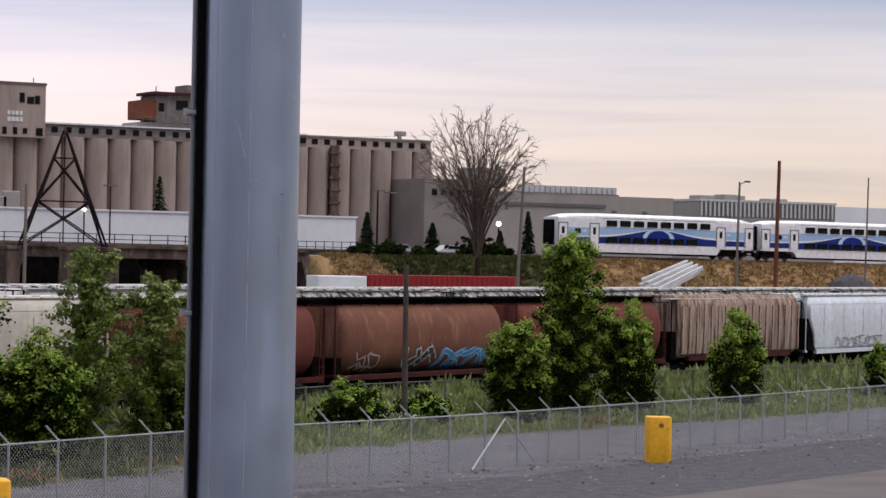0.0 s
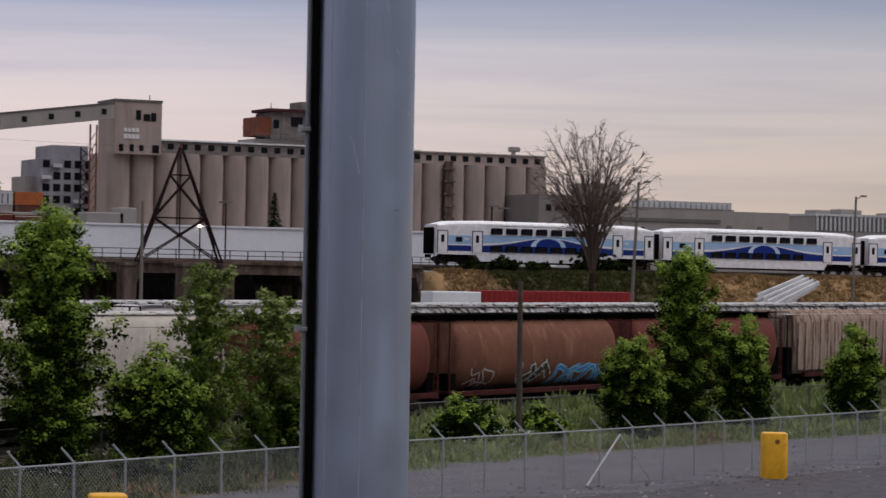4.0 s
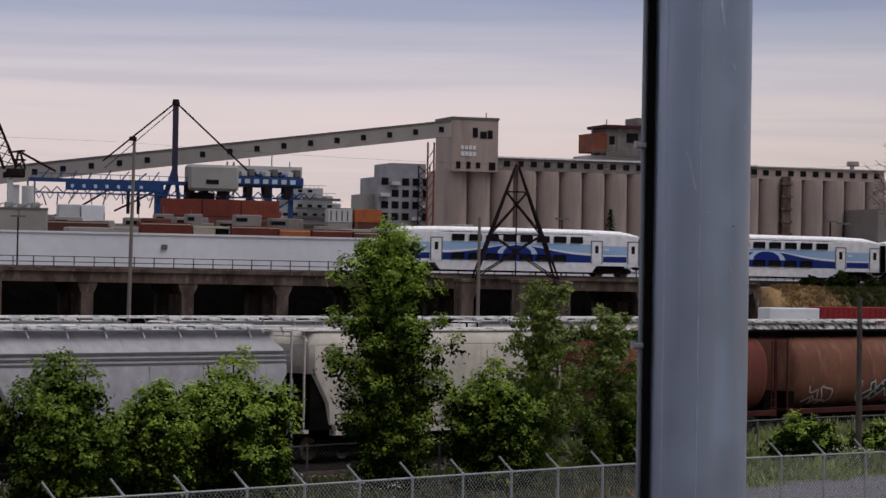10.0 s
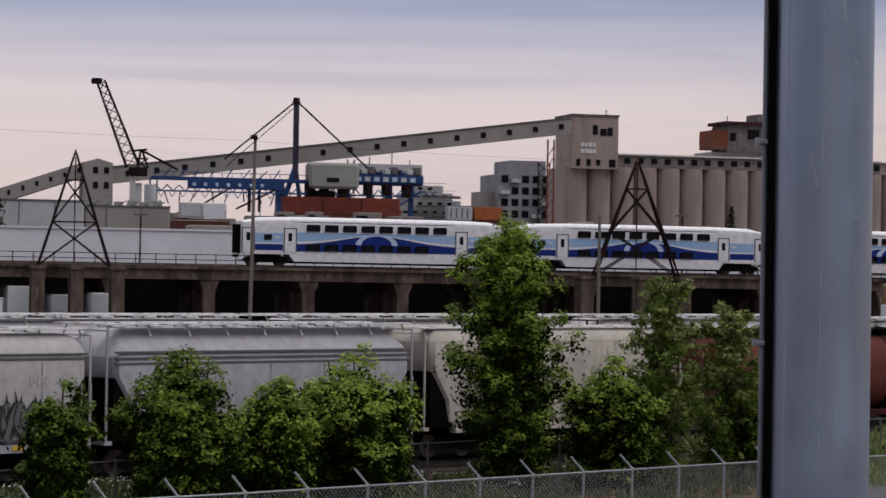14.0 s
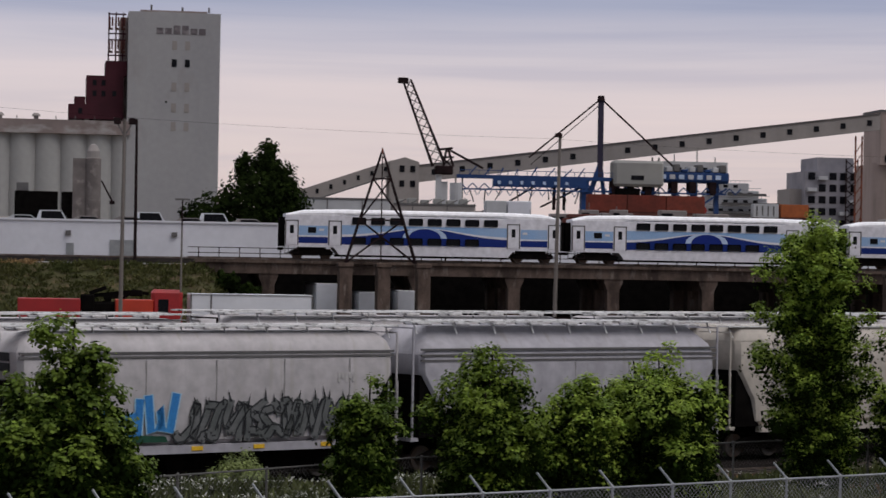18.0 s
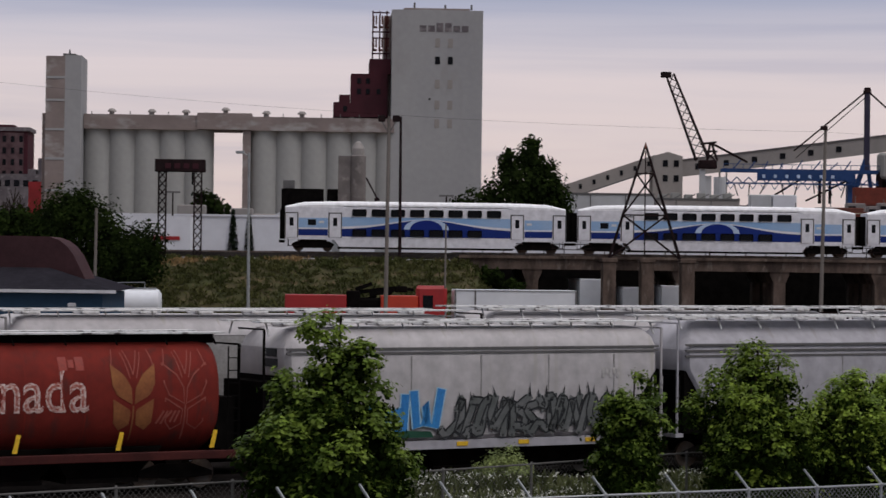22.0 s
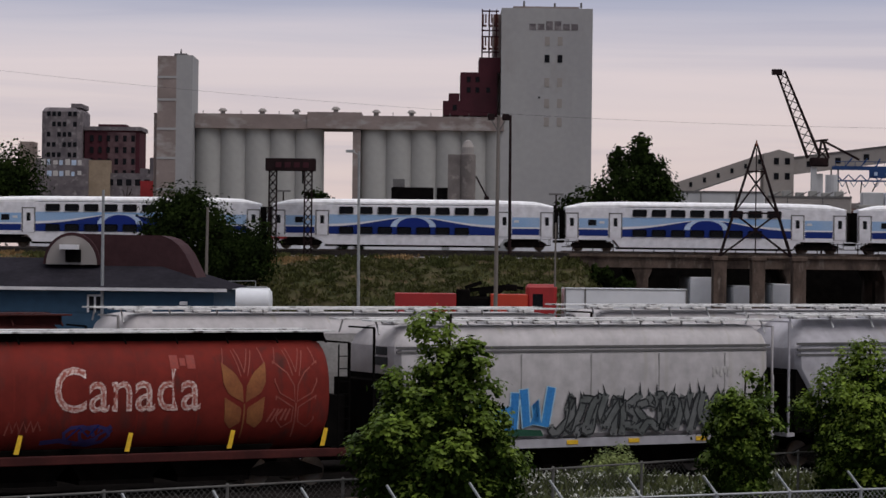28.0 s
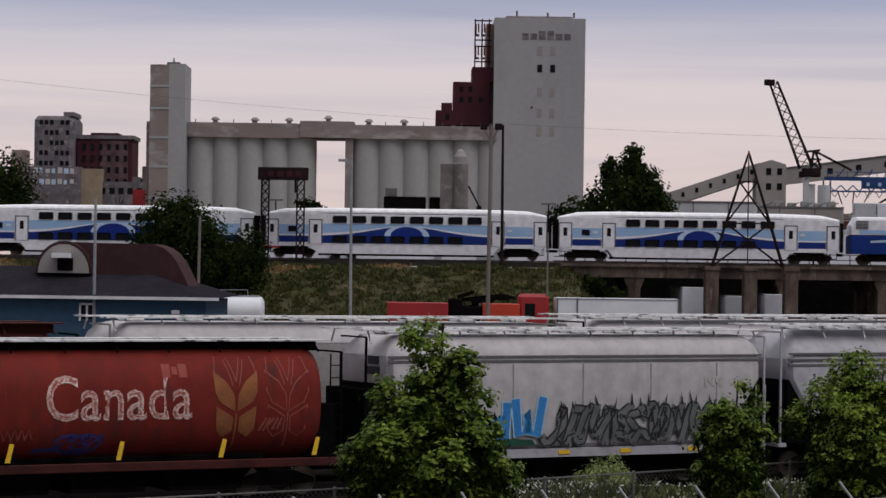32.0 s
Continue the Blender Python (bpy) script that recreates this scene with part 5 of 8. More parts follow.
def graffiti(parent, x0, x1, z0, z1, fill, line, y_of, seed, n=6, label="", thick=0.2, spikes=True):
    """An unreadable spray-painted piece: overlapping bent strokes with dark edges and spikes."""
    g = random.Random(seed)
    step, hh = (x1 - x0) / n, z1 - z0
    for i in range(n):
        flip = g.random() < 0.5
        pts = [(x0 + step * (i - 0.3 + 1.6 * (1 - px if flip else px) + g.uniform(-0.35, 0.35)) + 0.12 * hh * pz, z0 + hh * min(max(pz + g.uniform(-0.2, 0.2), 0), 1)) for px, pz in GLYPHS[g.randrange(len(GLYPHS))]]
        pts = [q for a, b in zip(pts, pts[1:]) for q in bend(a, ((a[0] + b[0]) / 2 + g.uniform(-0.1, 0.1), (a[1] + b[1]) / 2 + g.uniform(-0.08, 0.08)), b, 4)[:-1]] + pts[-1:]
        edge = [[], []]
        for (ax, az), (bx, bz) in zip(pts, pts[1:]):
            d = math.hypot(bx - ax, bz - az) or 1
            for k in (0, 1):
                q = (thick / 2) * (1 if k else -1)
                edge[k].append(((ax + bx) / 2 - (bz - az) / d * q, (az + bz) / 2 + (bx - ax) / d * q))
        over = stroke(edge[0], thick * 0.24) + stroke(edge[1], thick * 0.24)
        if spikes:
            for px, pz in (pts[0], pts[-1], pts[len(pts) // 2]):
                d = g.uniform(0.2, 0.5) * (1 if pz > (z0 + z1) / 2 else -0.45)
                over.append([(px - 0.05, pz), (px + 0.05, pz), (px + g.uniform(-0.14, 0.14), pz + d)])
        letter = decal(parent, "graffiti_letter", stroke(pts, thick), fill, lambda z: y_of(z) - 0.0012 * i, label)
        decal(letter, "outline", over, line, lambda z: y_of(z) - 0.0012 * i - 0.0006)


def build_near_row():
    # red cylindrical car with white lettering and wheat ears
    t, zc, hz, wy = hopper_round(-20.6, -2.95, 0, M_red, "red cylindrical grain hopper lettered Canada with painted wheat ears", 4.36, 9, M_redsill, M_red, boards=M_roofgrey)
    cx = -11.775 + 0.66
    y_of = lambda z: skin_y(z - 0.0, zc, hz, wy)
    lettering(t, "Canada", -11.76 - cx, 2.3, 1.72, M_letter, y_of, "faded white word Canada", 4.28, 0.022)
    lettering(t, "Canada", -11.70 - cx, 2.3, 1.72, M_lettercore, y_of, "worn reddish core of the letters", 4.17, -0.036, 0.0145)
    flag = [[(-8.35 - cx + 0.0, 3.42), (-8.1 - cx, 3.42), (-8.1 - cx, 3.8), (-8.35 - cx, 3.8)], [(-7.85 - cx, 3.42), (-7.6 - cx, 3.42), (-7.6 - cx, 3.8), (-7.85 - cx, 3.8)], [(-8.06 - cx, 3.5), (-7.89 - cx, 3.5), (-7.89 - cx, 3.72), (-8.06 - cx, 3.72)]]
    flag = [q for f in flag for q in slices(f, 5)]
    decal(t, "flag_mark", flag, mat("flag red", (0.34, 0.06, 0.045), None, 0.6, bump=0), y_of, "small red flag mark")
    upper = [(-0.68, 3.6), (-0.27, 3.28), (-0.06, 2.92), (-0.03, 2.46), (-0.5, 2.71), (-0.65, 3.02)]
    lower = [(-0.62, 2.62), (-0.08, 2.3), (-0.1, 1.89), (-0.39, 1.73), (-0.58, 1.94)]
    for off, m, lab in ((-6.14, M_wheat, "faded ochre wheat ear"), (-4.54, M_wheat2, "ghosted pale wheat ear")):
        x = off - cx
        ear = decal(t, "wheat_ear", stroke([(x, 1.45 + 0.12 * i) for i in range(9)], 0.05), m, y_of, lab)
        for k in (-1, 1):
            for outline in (upper, lower):
                pts = [(x - k * px, pz) for px, pz in outline]
                decal(ear, "leaf", slices(pts, 12) if m is M_wheat else stroke(pts + pts[:1], 0.04), m, y_of)
            for a, b in (((0.0, 3.3), (0.2, 3.95)), ((0.64, 3.55), (0.54, 3.98)), ((0.1, 3.2), (0.3, 3.9))):
                decal(ear, "awn", stroke(bend((x + k * a[0], a[1]), (x + k * (a[0] + b[0]) / 2, (a[1] + b[1]) / 2 + 0.05), (x + k * b[0], b[1]), 5), 0.03), M_wheat2, y_of)
    for x in (-12.75, -9.58, -6.52, -3.62):
        decal(t, "marker", [[(x - cx - 0.13, 1.18), (x - cx + 0.02, 1.18), (x - cx + 0.13, 1.68), (x - cx, 1.7)]], M_mark, lambda z: -1.54, "yellow reflector strip")
    g = random.Random(3)
    px = -11.2 - cx
    loop = [(px + 0.1 + 0.55 * math.cos(0.7 * i) + 0.05 * i, 1.62 + 0.27 * math.sin(0.7 * i)) for i in range(16)]
    decal(t, "graffiti", stroke(loop, 0.1) + stroke([(px - 0.8, 1.45), (px - 0.3, 1.5), (px + 0.2, 1.4), (px + 0.7, 1.5), (px + 1.1, 1.85)], 0.13) + stroke([(px + 0.6, 1.4), (px + 0.8, 1.8), (px + 0.95, 1.45), (px + 1.15, 1.75)], 0.08), M_spray_violet, y_of, "violet spray scrawl")
    decal(t, "graffiti_outline", stroke([(px - 0.1, 1.55), (px + 0.2, 1.85), (px + 0.5, 1.6), (px + 0.75, 1.9)], 0.05), M_navy, lambda z: y_of(z) - 0.006)
    spray = []
    for k in range(5):
        spray += stroke([(-13.1 - cx + 0.2 * k, 1.75 + g.uniform(-0.1, 0.1)), (-13.0 - cx + 0.2 * k, 2.05), (-12.9 - cx + 0.2 * k, 1.8)], 0.05)
    for k in range(5):
        spray += stroke([(-5.4 - cx + 0.14 * k, 2.0 + g.uniform(-0.1, 0.1)), (-5.2 - cx + 0.12 * k, 2.25)], 0.06)
    decal(t, "scrawl", spray, M_wheat2, y_of, "pale spray scrawl")
    # white hopper with graffiti
    t = hopper_straight(-2.95, 11.95, 0, M_white, M_white, "dirty white covered hopper with blue and grey graffiti", 4.78, 3.98, M_band, markers=(-0.42, 1.8, 4.3), sillpaint=M_grey, inset=(1.0, 0.55))
    side = lambda z: -1.583
    cx = 4.5 + 0.86
    graffiti(t, 4.25 - cx, 10.5 - cx, 1.32, 2.45, M_spray_grey, M_spray_black, side, 7, 15, "large grey graffiti stroke with black spikes", 0.24)
    for pts in ([(2.9, 2.5), (2.85, 1.55), (2.35, 1.5), (2.25, 1.95), (2.75, 2.05)], [(3.2, 2.6), (3.3, 1.6), (3.62, 1.75), (3.6, 2.3), (3.66, 1.7), (3.95, 1.6), (4.15, 2.65)], [(1.6, 2.4), (1.75, 1.6), (2.1, 1.5)]):
        pts = [(px - cx, pz) for px, pz in pts]
        letter = decal(t, "graffiti_letter", stroke(pts, 0.27), M_spray_blue, lambda z: -1.585, "bright blue graffiti letter")
        decal(letter, "outline", stroke(pts, 0.36), M_spray_pale, side)
    decal(t, "graffiti_base", [[(1.9 - cx, 1.3), (3.9 - cx, 1.28), (3.8 - cx, 1.46), (3.0 - cx, 1.5), (2.0 - cx, 1.44)]], M_spray_green, lambda z: -1.589, "dark green shadow of the graffiti")
    decal(t, "stencil", [[(-5.4, 3.4), (-4.9, 3.4), (-4.9, 3.46), (-5.4, 3.46)], [(-5.4, 3.5), (-5.0, 3.5), (-5.0, 3.55), (-5.4, 3.55)]], M_band, side, "dark unreadable stencil lines")
    for z, a, b in ((3.42, -1.0, -0.25), (3.72, -0.95, -0.3)):
        Shape().box(-6.49, -6.46, a, b, z, z + 0.24).part("sign_bar", M_spray_black, t, "dark unreadable sign on the end wall")
    decal(t, "stencil", [[(4.7 + 0.14 * i, 3.0 + 0.1 * (i % 2)), (4.8 + 0.14 * i, 3.0 + 0.1 * (i % 2)), (4.8 + 0.14 * i, 3.3), (4.7 + 0.14 * i, 3.3)] for i in range(5)], M_spray_white, side, "pale unreadable stencil marks")
    # grey, cream, rusty and silver cars further on
    t = hopper_straight(11.95, 26.1, 0, M_grey, M_grey, "light grey covered hopper with sloped ends filled black as shade", 4.92, 3.82, M_band)
    decal(t, "placard", [[(4.6, 2.35), (4.78, 2.35), (4.78, 2.95), (4.6, 2.95)]], M_black, lambda z: -1.585, "small black placard")
    decal(t, "stencil", [[(-5.0 + 0.2 * i, 2.9), (-4.88 + 0.2 * i, 2.9), (-4.88 + 0.2 * i, 3.08), (-5.0 + 0.2 * i, 3.08)] for i in range(6)], M_band, lambda z: -1.585, "dark unreadable stencil marks")
    hopper_straight(26.1, 41.0, 0, M_cream, M_cream, "cream covered hopper with a plain smooth side", 4.75, 4.2, None, curved=False)
    hopper_round(41.0, 56.1, 0, M_oxide, "oxide-red cylindrical grain hopper", 4.5, 6, M_redsill, M_oxide, roofs=M_black, endpaint=M_redsill)
    t, zc, hz, wy = hopper_round(56.1, 72.2, 0, M_brown, "rusty brown cylindrical grain hopper with graffiti along its sill", 4.5, 8, M_redsill, M_brown, roofs=M_black, endpaint=M_redsill)
    y_of = lambda z: skin_y(z, zc, hz, wy)
    graffiti(t, -6.0, -4.3, 1.3, 2.1, M_spray_white, M_wheat2, y_of, 4, 3, "white graffiti scrawl", 0.09, False)
    graffiti(t, -1.8, 0.6, 1.2, 2.35, M_spray_black, M_spray_white, y_of, 5, 2, "black and white graffiti", 0.36, False)
    graffiti(t, 1.4, 5.65, 1.15, 2.1, M_spray_blue, M_spray_pale, y_of, 6, 5, "blue and white graffiti", 0.24, False)
    hopper_round(72.2, 89.6, 0, M_oxide, "oxide-red cylindrical grain hopper", 4.5, 6, M_redsill, M_oxide, roofs=M_black, endpaint=M_redsill)
    hopper_straight(89.6, 108.2, 0, M_rustcar, M_rustcar, "rust-streaked tan ribbed covered hopper", 4.5, 4.1, None, ribs=18, slope=False, curved=False, trim=M_tanrib, sillpaint=M_redsill, inset=(1.1, 1.1))
    t = hopper_straight(108.2, 126.5, 0, M_silver, M_silver, "pale silver covered hopper with dark graffiti", 4.7, 4.05, None)
    graffiti(t, -4.3, 4.0, 1.3, 2.0, M_spray_grey, M_silver, lambda z: -1.575, 12, 8, "grey graffiti scrawl", 0.09, False)
    t = hopper_straight(126.5, 145, 0, M_silver, M_silver, "pale silver covered hopper", 4.7, 4.05, None)
    # the second row, mostly its roofs show
    hopper_round(-26.4, -9.0, 5.2, M_redsill, "dark red cylindrical hopper on the second siding", 4.7, 6, M_redsill, M_redsill, "freight cars on the second siding", M_redsill)
    s = -8.8
    for i, ln in enumerate((16.6, 16.4, 17.0, 16.2, 17.2, 16.6, 16.8, 17.4, 16.8)):
        # all but the first body are coloured dark to paint the shade between rows
        hopper_straight(s, s + ln, 5.2, M_seam if i < 1 else M_shadecar, M_white if i < 4 else M_roofdirty, "covered hopper with a pale dirty walkway on the second siding, row coloured as shade", 5.0 if i < 1 else 5.1 if i < 4 else 4.98, 4.2, None, group="freight cars on the second siding")
        s += ln


build_near_row()


# ---------- viaduct and raised line ----------
def build_viaduct():
    t = thing("viaduct", pose(0, 0, 0), "stained brown concrete railway viaduct on square piers", "viaduct", kind="structure")
    xs = [VIA0 - 1 + i * (VIA1 - VIA0 + 1) / 24 for i in range(25)]

    def slab(y0, y1, lo, hi):
        return Shape().loft([[(x, y0, rail_z(x) + lo), (x, y1, rail_z(x) + lo), (x, y1, rail_z(x) + hi), (x, y0, rail_z(x) + hi)] for x in xs])
    slab(216.5, 229.5, -1.35, -0.32).part("deck", M_conc, t)
    slab(216.25, 216.9, -0.42, -0.16).part("kerb", M_conc, t, "concrete deck edge")
    slab(229.2, 229.6, -0.42, 0.1).part("kerb", M_conc, t)
    px = [18.4, 31.6, 40.2, 49.2, 57.9, 66.6, 75.6, 84.6, 93.2, 101.6]
    for x in px:
        z = rail_z(x) - 1.35
        s = Shape()
        for y in (217.4, 222.6, 227.8):
            s.cbox(x - 0.55, x + 0.55, y - 0.7, y + 0.7, 0, z - 0.75, 0.05)
        s.part("pier", M_conc, t)
        c = Shape()
        c.loft([[(x - 0.55, 216.7, z - 0.95), (x + 0.55, 216.7, z - 0.95), (x + 0.55, 228.6, z - 0.95), (x - 0.55, 228.6, z - 0.95)], [(x - 0.85, 216.6, z - 0.25), (x + 0.85, 216.6, z - 0.25), (x + 0.85, 228.7, z - 0.25), (x - 0.85, 228.7, z - 0.25)],
                [(x - 0.85, 216.6, z), (x + 0.85, 216.6, z), (x + 0.85, 228.7, z), (x - 0.85, 228.7, z)]])
        c.part("pier_cap", M_conc, t)
    # end walls
    for x, w in ((VIA1 - 0.6, 0.9),):
        Shape().prism([(215.0, 3.4), (216.6, 6.6), (216.6, 7.0), (230, 7.0), (230, 0), (213, 0)], x, x + w, "x").part("abutment", M_conc, t)
    # black wall added so the openings read as deep shade
    Shape().box(VIA0 - 2, VIA1, 233.6, 234.2, 0, 6.7).part("back_wall", M_black, t, "retaining wall behind the piers, painted black as shade")
    # railing on the far side
    r = Shape()
    for k in (0.45, 0.95):
        for a, b in zip(xs, xs[1:]):
            r.bar((a, 229.0, rail_z(a) + k), (b, 229.0, rail_z(b) + k), 0.07)
    r.part("railing", M_steel, t, "dark steel hand railing")
    post = Shape().bar((0, 0, -0.3), (0, 0, 1.0), 0.08).mesh("railing_post", M_steel)
    for i in range(49):
        x = VIA0 + i * 1.88
        shared("railing_post", post, t, pose(x, 229.0, rail_z(x)))
    ext = Shape()
    for i in range(14):
        x = VIA1 + i * 1.0
        ext.bar((x, 229, 7.0), (x, 229, 8.1), 0.06)
    for k in (7.5, 8.05):
        ext.bar((VIA1, 229, k), (VIA1 + 13, 229, k), 0.06)
    ext.part("end_railing", M_steel, t)


build_viaduct()


def build_raised_track():
    xs = [-90 + i * 6 for i in range(50)]
    for y in (221.1, 225.6):
        t = thing("raised_track", pose(0, 0, 0), "raised main line track on ballast", "railway track", kind="structure")
        for dy in (-0.75, 0.75):
            Shape().loft([[(x, y + dy - 0.04, rail_z(x) - 0.15), (x, y + dy + 0.04, rail_z(x) - 0.15), (x, y + dy + 0.04, rail_z(x)), (x, y + dy - 0.04, rail_z(x))] for x in xs]).part("rail", M_rail, t)
        Shape().loft([[(x, y - 2.4, rail_z(x) - 0.6), (x, y + 2.4, rail_z(x) - 0.6), (x, y + 1.5, rail_z(x) - 0.14), (x, y - 1.5, rail_z(x) - 0.14)] for x in xs]).part("ballast_bed", M_ballast, t)


build_raised_track()


def build_pylon(x, y, half, z0, z1, piers):
    label = "dark brown steel lattice pylon standing on concrete piers"
    t = thing("lattice_pylon", pose(x, y, 0), label, "pylon", "lattice pylons at the viaduct")
    dep = half * 0.12
    at = lambda k, sx, sy: Vector((sx * half * (1 - k), sy * dep * (1 - k), z0 + (z1 - z0) * k))
    for sx in (-1, 1):
        for sy in (-1, 1):
            Shape().bar(at(0, sx, sy), at(0.985, sx, sy), 0.17).part("leg", M_steel, t)
    lev = (0.0, 0.38, 0.745)
    for a, b in zip(lev, lev[1:]):
        for sy in (-1, 1):
            Shape().bar(at(a, -1, sy), at(b, 1, sy), 0.11).bar(at(a, 1, sy), at(b, -1, sy), 0.11).part("cross_brace", M_steel, t)
        for sx in (-1, 1):
            Shape().bar(at(a, sx, -1), at(b, sx, 1), 0.08).bar(at(a, sx, 1), at(b, sx, -1), 0.08).part("cross_brace", M_steel, t)
    for k in (0.38, 0.745):
        s = Shape()
        for sy in (-1, 1):
            s.bar(at(k, -1, sy), at(k, 1, sy), 0.12)
        for sx in (-1, 1):
            s.bar(at(k, sx, -1), at(k, sx, 1), 0.12)
        s.part("tie_ring", M_steel, t)
    Shape().bar((0, 0, z0 + 0.3), (0, 0, z1 - 0.5), 0.09).part("mast", M_steel, t)
    Shape().rod((0, 0, z1 - 0.3), (0, 0, z1 + 0.2), 0.16, 0.03, 8).part("cap", M_rustorange, t)
    for px in piers:
        for sy in (-1, 1):
            s = Shape().cbox(px - x - 0.55, px - x + 0.55, sy * dep - 0.55, sy * dep + 0.55, 0, z0 - 0.35, 0.04)
            s.cbox(px - x - 0.65, px - x + 0.65, sy * dep - 0.65, sy * dep + 0.65, z0 - 0.36, z0 - 0.02, 0.04)
            s.part("pier", M_conc, t, "stained concrete pier")


build_pylon(27.8, 213.2, 3.05, 7.15, 16.95, (24.7, 28.0, 31.5))
build_pylon(78.9, 213.2, 4.05, 7.0, 17.7, (73.9, 79.5, 83.4))


# ---------- commuter train ----------
def coach_profile(w, z0, z1, ro=0.35):
    return [(-w, z0), (w, z0), (w, z1 - ro), (w - 0.12, z1 - ro * 0.4), (w - 0.45, z1), (-w + 0.45, z1), (-w + 0.12, z1 - ro * 0.4), (-w, z1 - ro)]


LEN = 25.9


def wheelset(parent, x, r):
    """An axle with two wheels, its origin on the axle."""
    w = Shape()
    for y in (-0.75, 0.75):
        w.rod((0, y - 0.07, 0), (0, y + 0.07, 0), r, None, 20)
        w.rod((0, y * 1.09 - 0.05, 0), (0, y * 1.09 + 0.05, 0), r * 0.45, None, 6)
    w.rod((0, -0.75, 0), (0, 0.75, 0), 0.09, None, 8)
    me = w.mesh("wheelset", M_rail)
    ob = shared("wheelset", me, parent, pose(x, 0, r))
    WHEELS.append((ob, x, r))
    return ob


WHEELS = []


def build_coach():
    t = thing("commuter_coach", pose(0, 221.1, 7.5), "white bilevel commuter coach with blue wave livery", "train coach", "coaches of the commuter train")
    w = 1.5
    # low-floor belly between the bogies and straight sides above
    Shape().loft([[(x, y, z) for y, z in coach_profile(w, 0.42 if 4.9 < x < 21.0 else 1.05, 4.0, 0.12)] for x in (0.55, 4.85, 5.35, 20.6, 21.05, 25.35)]).part("body", M_coach, t)
    Shape().loft([[(x, y, z) for y, z in prof] for x, prof in (
        (0.6, coach_profile(w - 0.02, 3.86, 4.0, 0.1)), (2.2, coach_profile(w - 0.02, 3.72, 4.36, 0.3)), (4.2, coach_profile(w - 0.01, 3.72, 4.42, 0.3)), (5.8, coach_profile(w - 0.02, 4.0, 4.46, 0.3)),
        (20.1, coach_profile(w - 0.02, 4.0, 4.46, 0.3)), (21.7, coach_profile(w - 0.01, 3.72, 4.42, 0.3)), (23.7, coach_profile(w - 0.02, 3.72, 4.36, 0.3)), (25.3, coach_profile(w - 0.02, 3.86, 4.0, 0.1)))]).part("roof", M_coachroof, t, "bright white shaped roof")
    for x0, x1 in ((0.06, 0.55), (25.35, 25.84)):
        Shape().box(x0, x1, -0.7, 0.7, 1.1, 3.7).part("gangway", M_black, t, "black folding gangway")
    for k in (-1, 1):
        y = k * (w + 0.006)

        def sheet(name, polys, m, lift, label=""):
            v, f = [], []
            for p in polys:
                q = len(v)
                v += [(px, y + k * lift, pz) for px, pz in p]
                f.append(tuple(range(q, q + len(p))))
            me = bpy.data.meshes.new(name)
            me.from_pydata(v, [], f)
            me.materials.append(m)
            ob = new(name, me)
            ob.parent = t
            if label:
                tagged(ob, label)
        # light blue field, navy wave and the pale arch over it
        n = 30
        wave = lambda x: 1.96 + 0.9 * math.exp(-((x - 13.0) / 4.25) ** 2)
        cols = [5.5 + i * (20.5 - 5.5) / n for i in range(n + 1)]
        sheet("light_field", [[(a, wave(a)), (b, wave(b)), (b, max(3.05, wave(b) + 0.05)), (a, max(3.05, wave(a) + 0.05))] for a, b in zip(cols, cols[1:])], M_sky, 0.0, "sky-blue painted field")
        sheet("navy_wave", [[(a, 1.33), (b, 1.33), (b, wave(b)), (a, wave(a))] for a, b in zip(cols, cols[1:])], M_navy, 0.002, "navy blue painted wave")
        sheet("wave_line", [[(a, wave(a)), (b, wave(b)), (b, wave(b) + 0.23 - 0.2 * (wave(b) - 1.96)), (a, wave(a) + 0.23 - 0.2 * (wave(a) - 1.96))] for a, b in zip(cols, cols[1:])], M_coach, 0.004, "white wave line")
        arc = [math.pi * i / 12 for i in range(13)]
        pt = lambda a, r: (13.0 + r * math.cos(a), 2.02 + 0.57 * r * math.sin(a))
        sheet("arch", [[pt(a, 1.45), pt(b, 1.45), pt(b, 1.5 + 0.5 * abs(math.cos(b))), pt(a, 1.5 + 0.5 * abs(math.cos(a)))] for a, b in zip(arc, arc[1:])], M_pale, 0.007, "pale blue arch")
        sheet("arch_hub", [[pt(a, 0.0), pt(a, 1.45), pt(b, 1.45)] for a, b in zip(arc, arc[1:])], M_royal, 0.008, "royal blue half round")
        for x0, x1 in ((1.72, 4.3), (21.7, 24.15)):
            sheet("end_panel", [[(x0, 2.1), (x1, 2.1), (x1, 2.95), (x0, 2.95)]], M_sky, 0.0, "sky-blue end panel")
            sheet("end_stripe", [[(x0, 1.4), (x1, 1.4), (x1, 1.96), (x0, 1.96)]], M_navy, 0.0, "navy end stripe")
        # windows: an upper row, a lower row, doors at the ends
        win = Shape().cbox(-0.63, 0.63, -0.02, 0.012, 0, 0.64, 0.1).mesh("window", M_glassdark)
        for i in range(8):
            x = 7.08 + i * 1.7
            shared("window", win, t, pose(x, y + k * 0.002, 3.12, 0, 0, 0 if k < 0 else 180))
            if i < 7:
                shared("window", win, t, pose(x, y + k * 0.012, 1.36, 0, 0, 0 if k < 0 else 180))
        small = Shape().cbox(-0.36, 0.36, -0.02, 0.012, 0, 0.5, 0.01).mesh("window", M_glassdark)
        for x in (2.9,):
            shared("window", small, t, pose(x, y + k * 0.008, 2.32, 0, 0, 0 if k < 0 else 180))
        door = Shape().cbox(-0.5, 0.5, -0.03, 0.02, 0, 2.1, 0.015).mesh("door", M_coach)
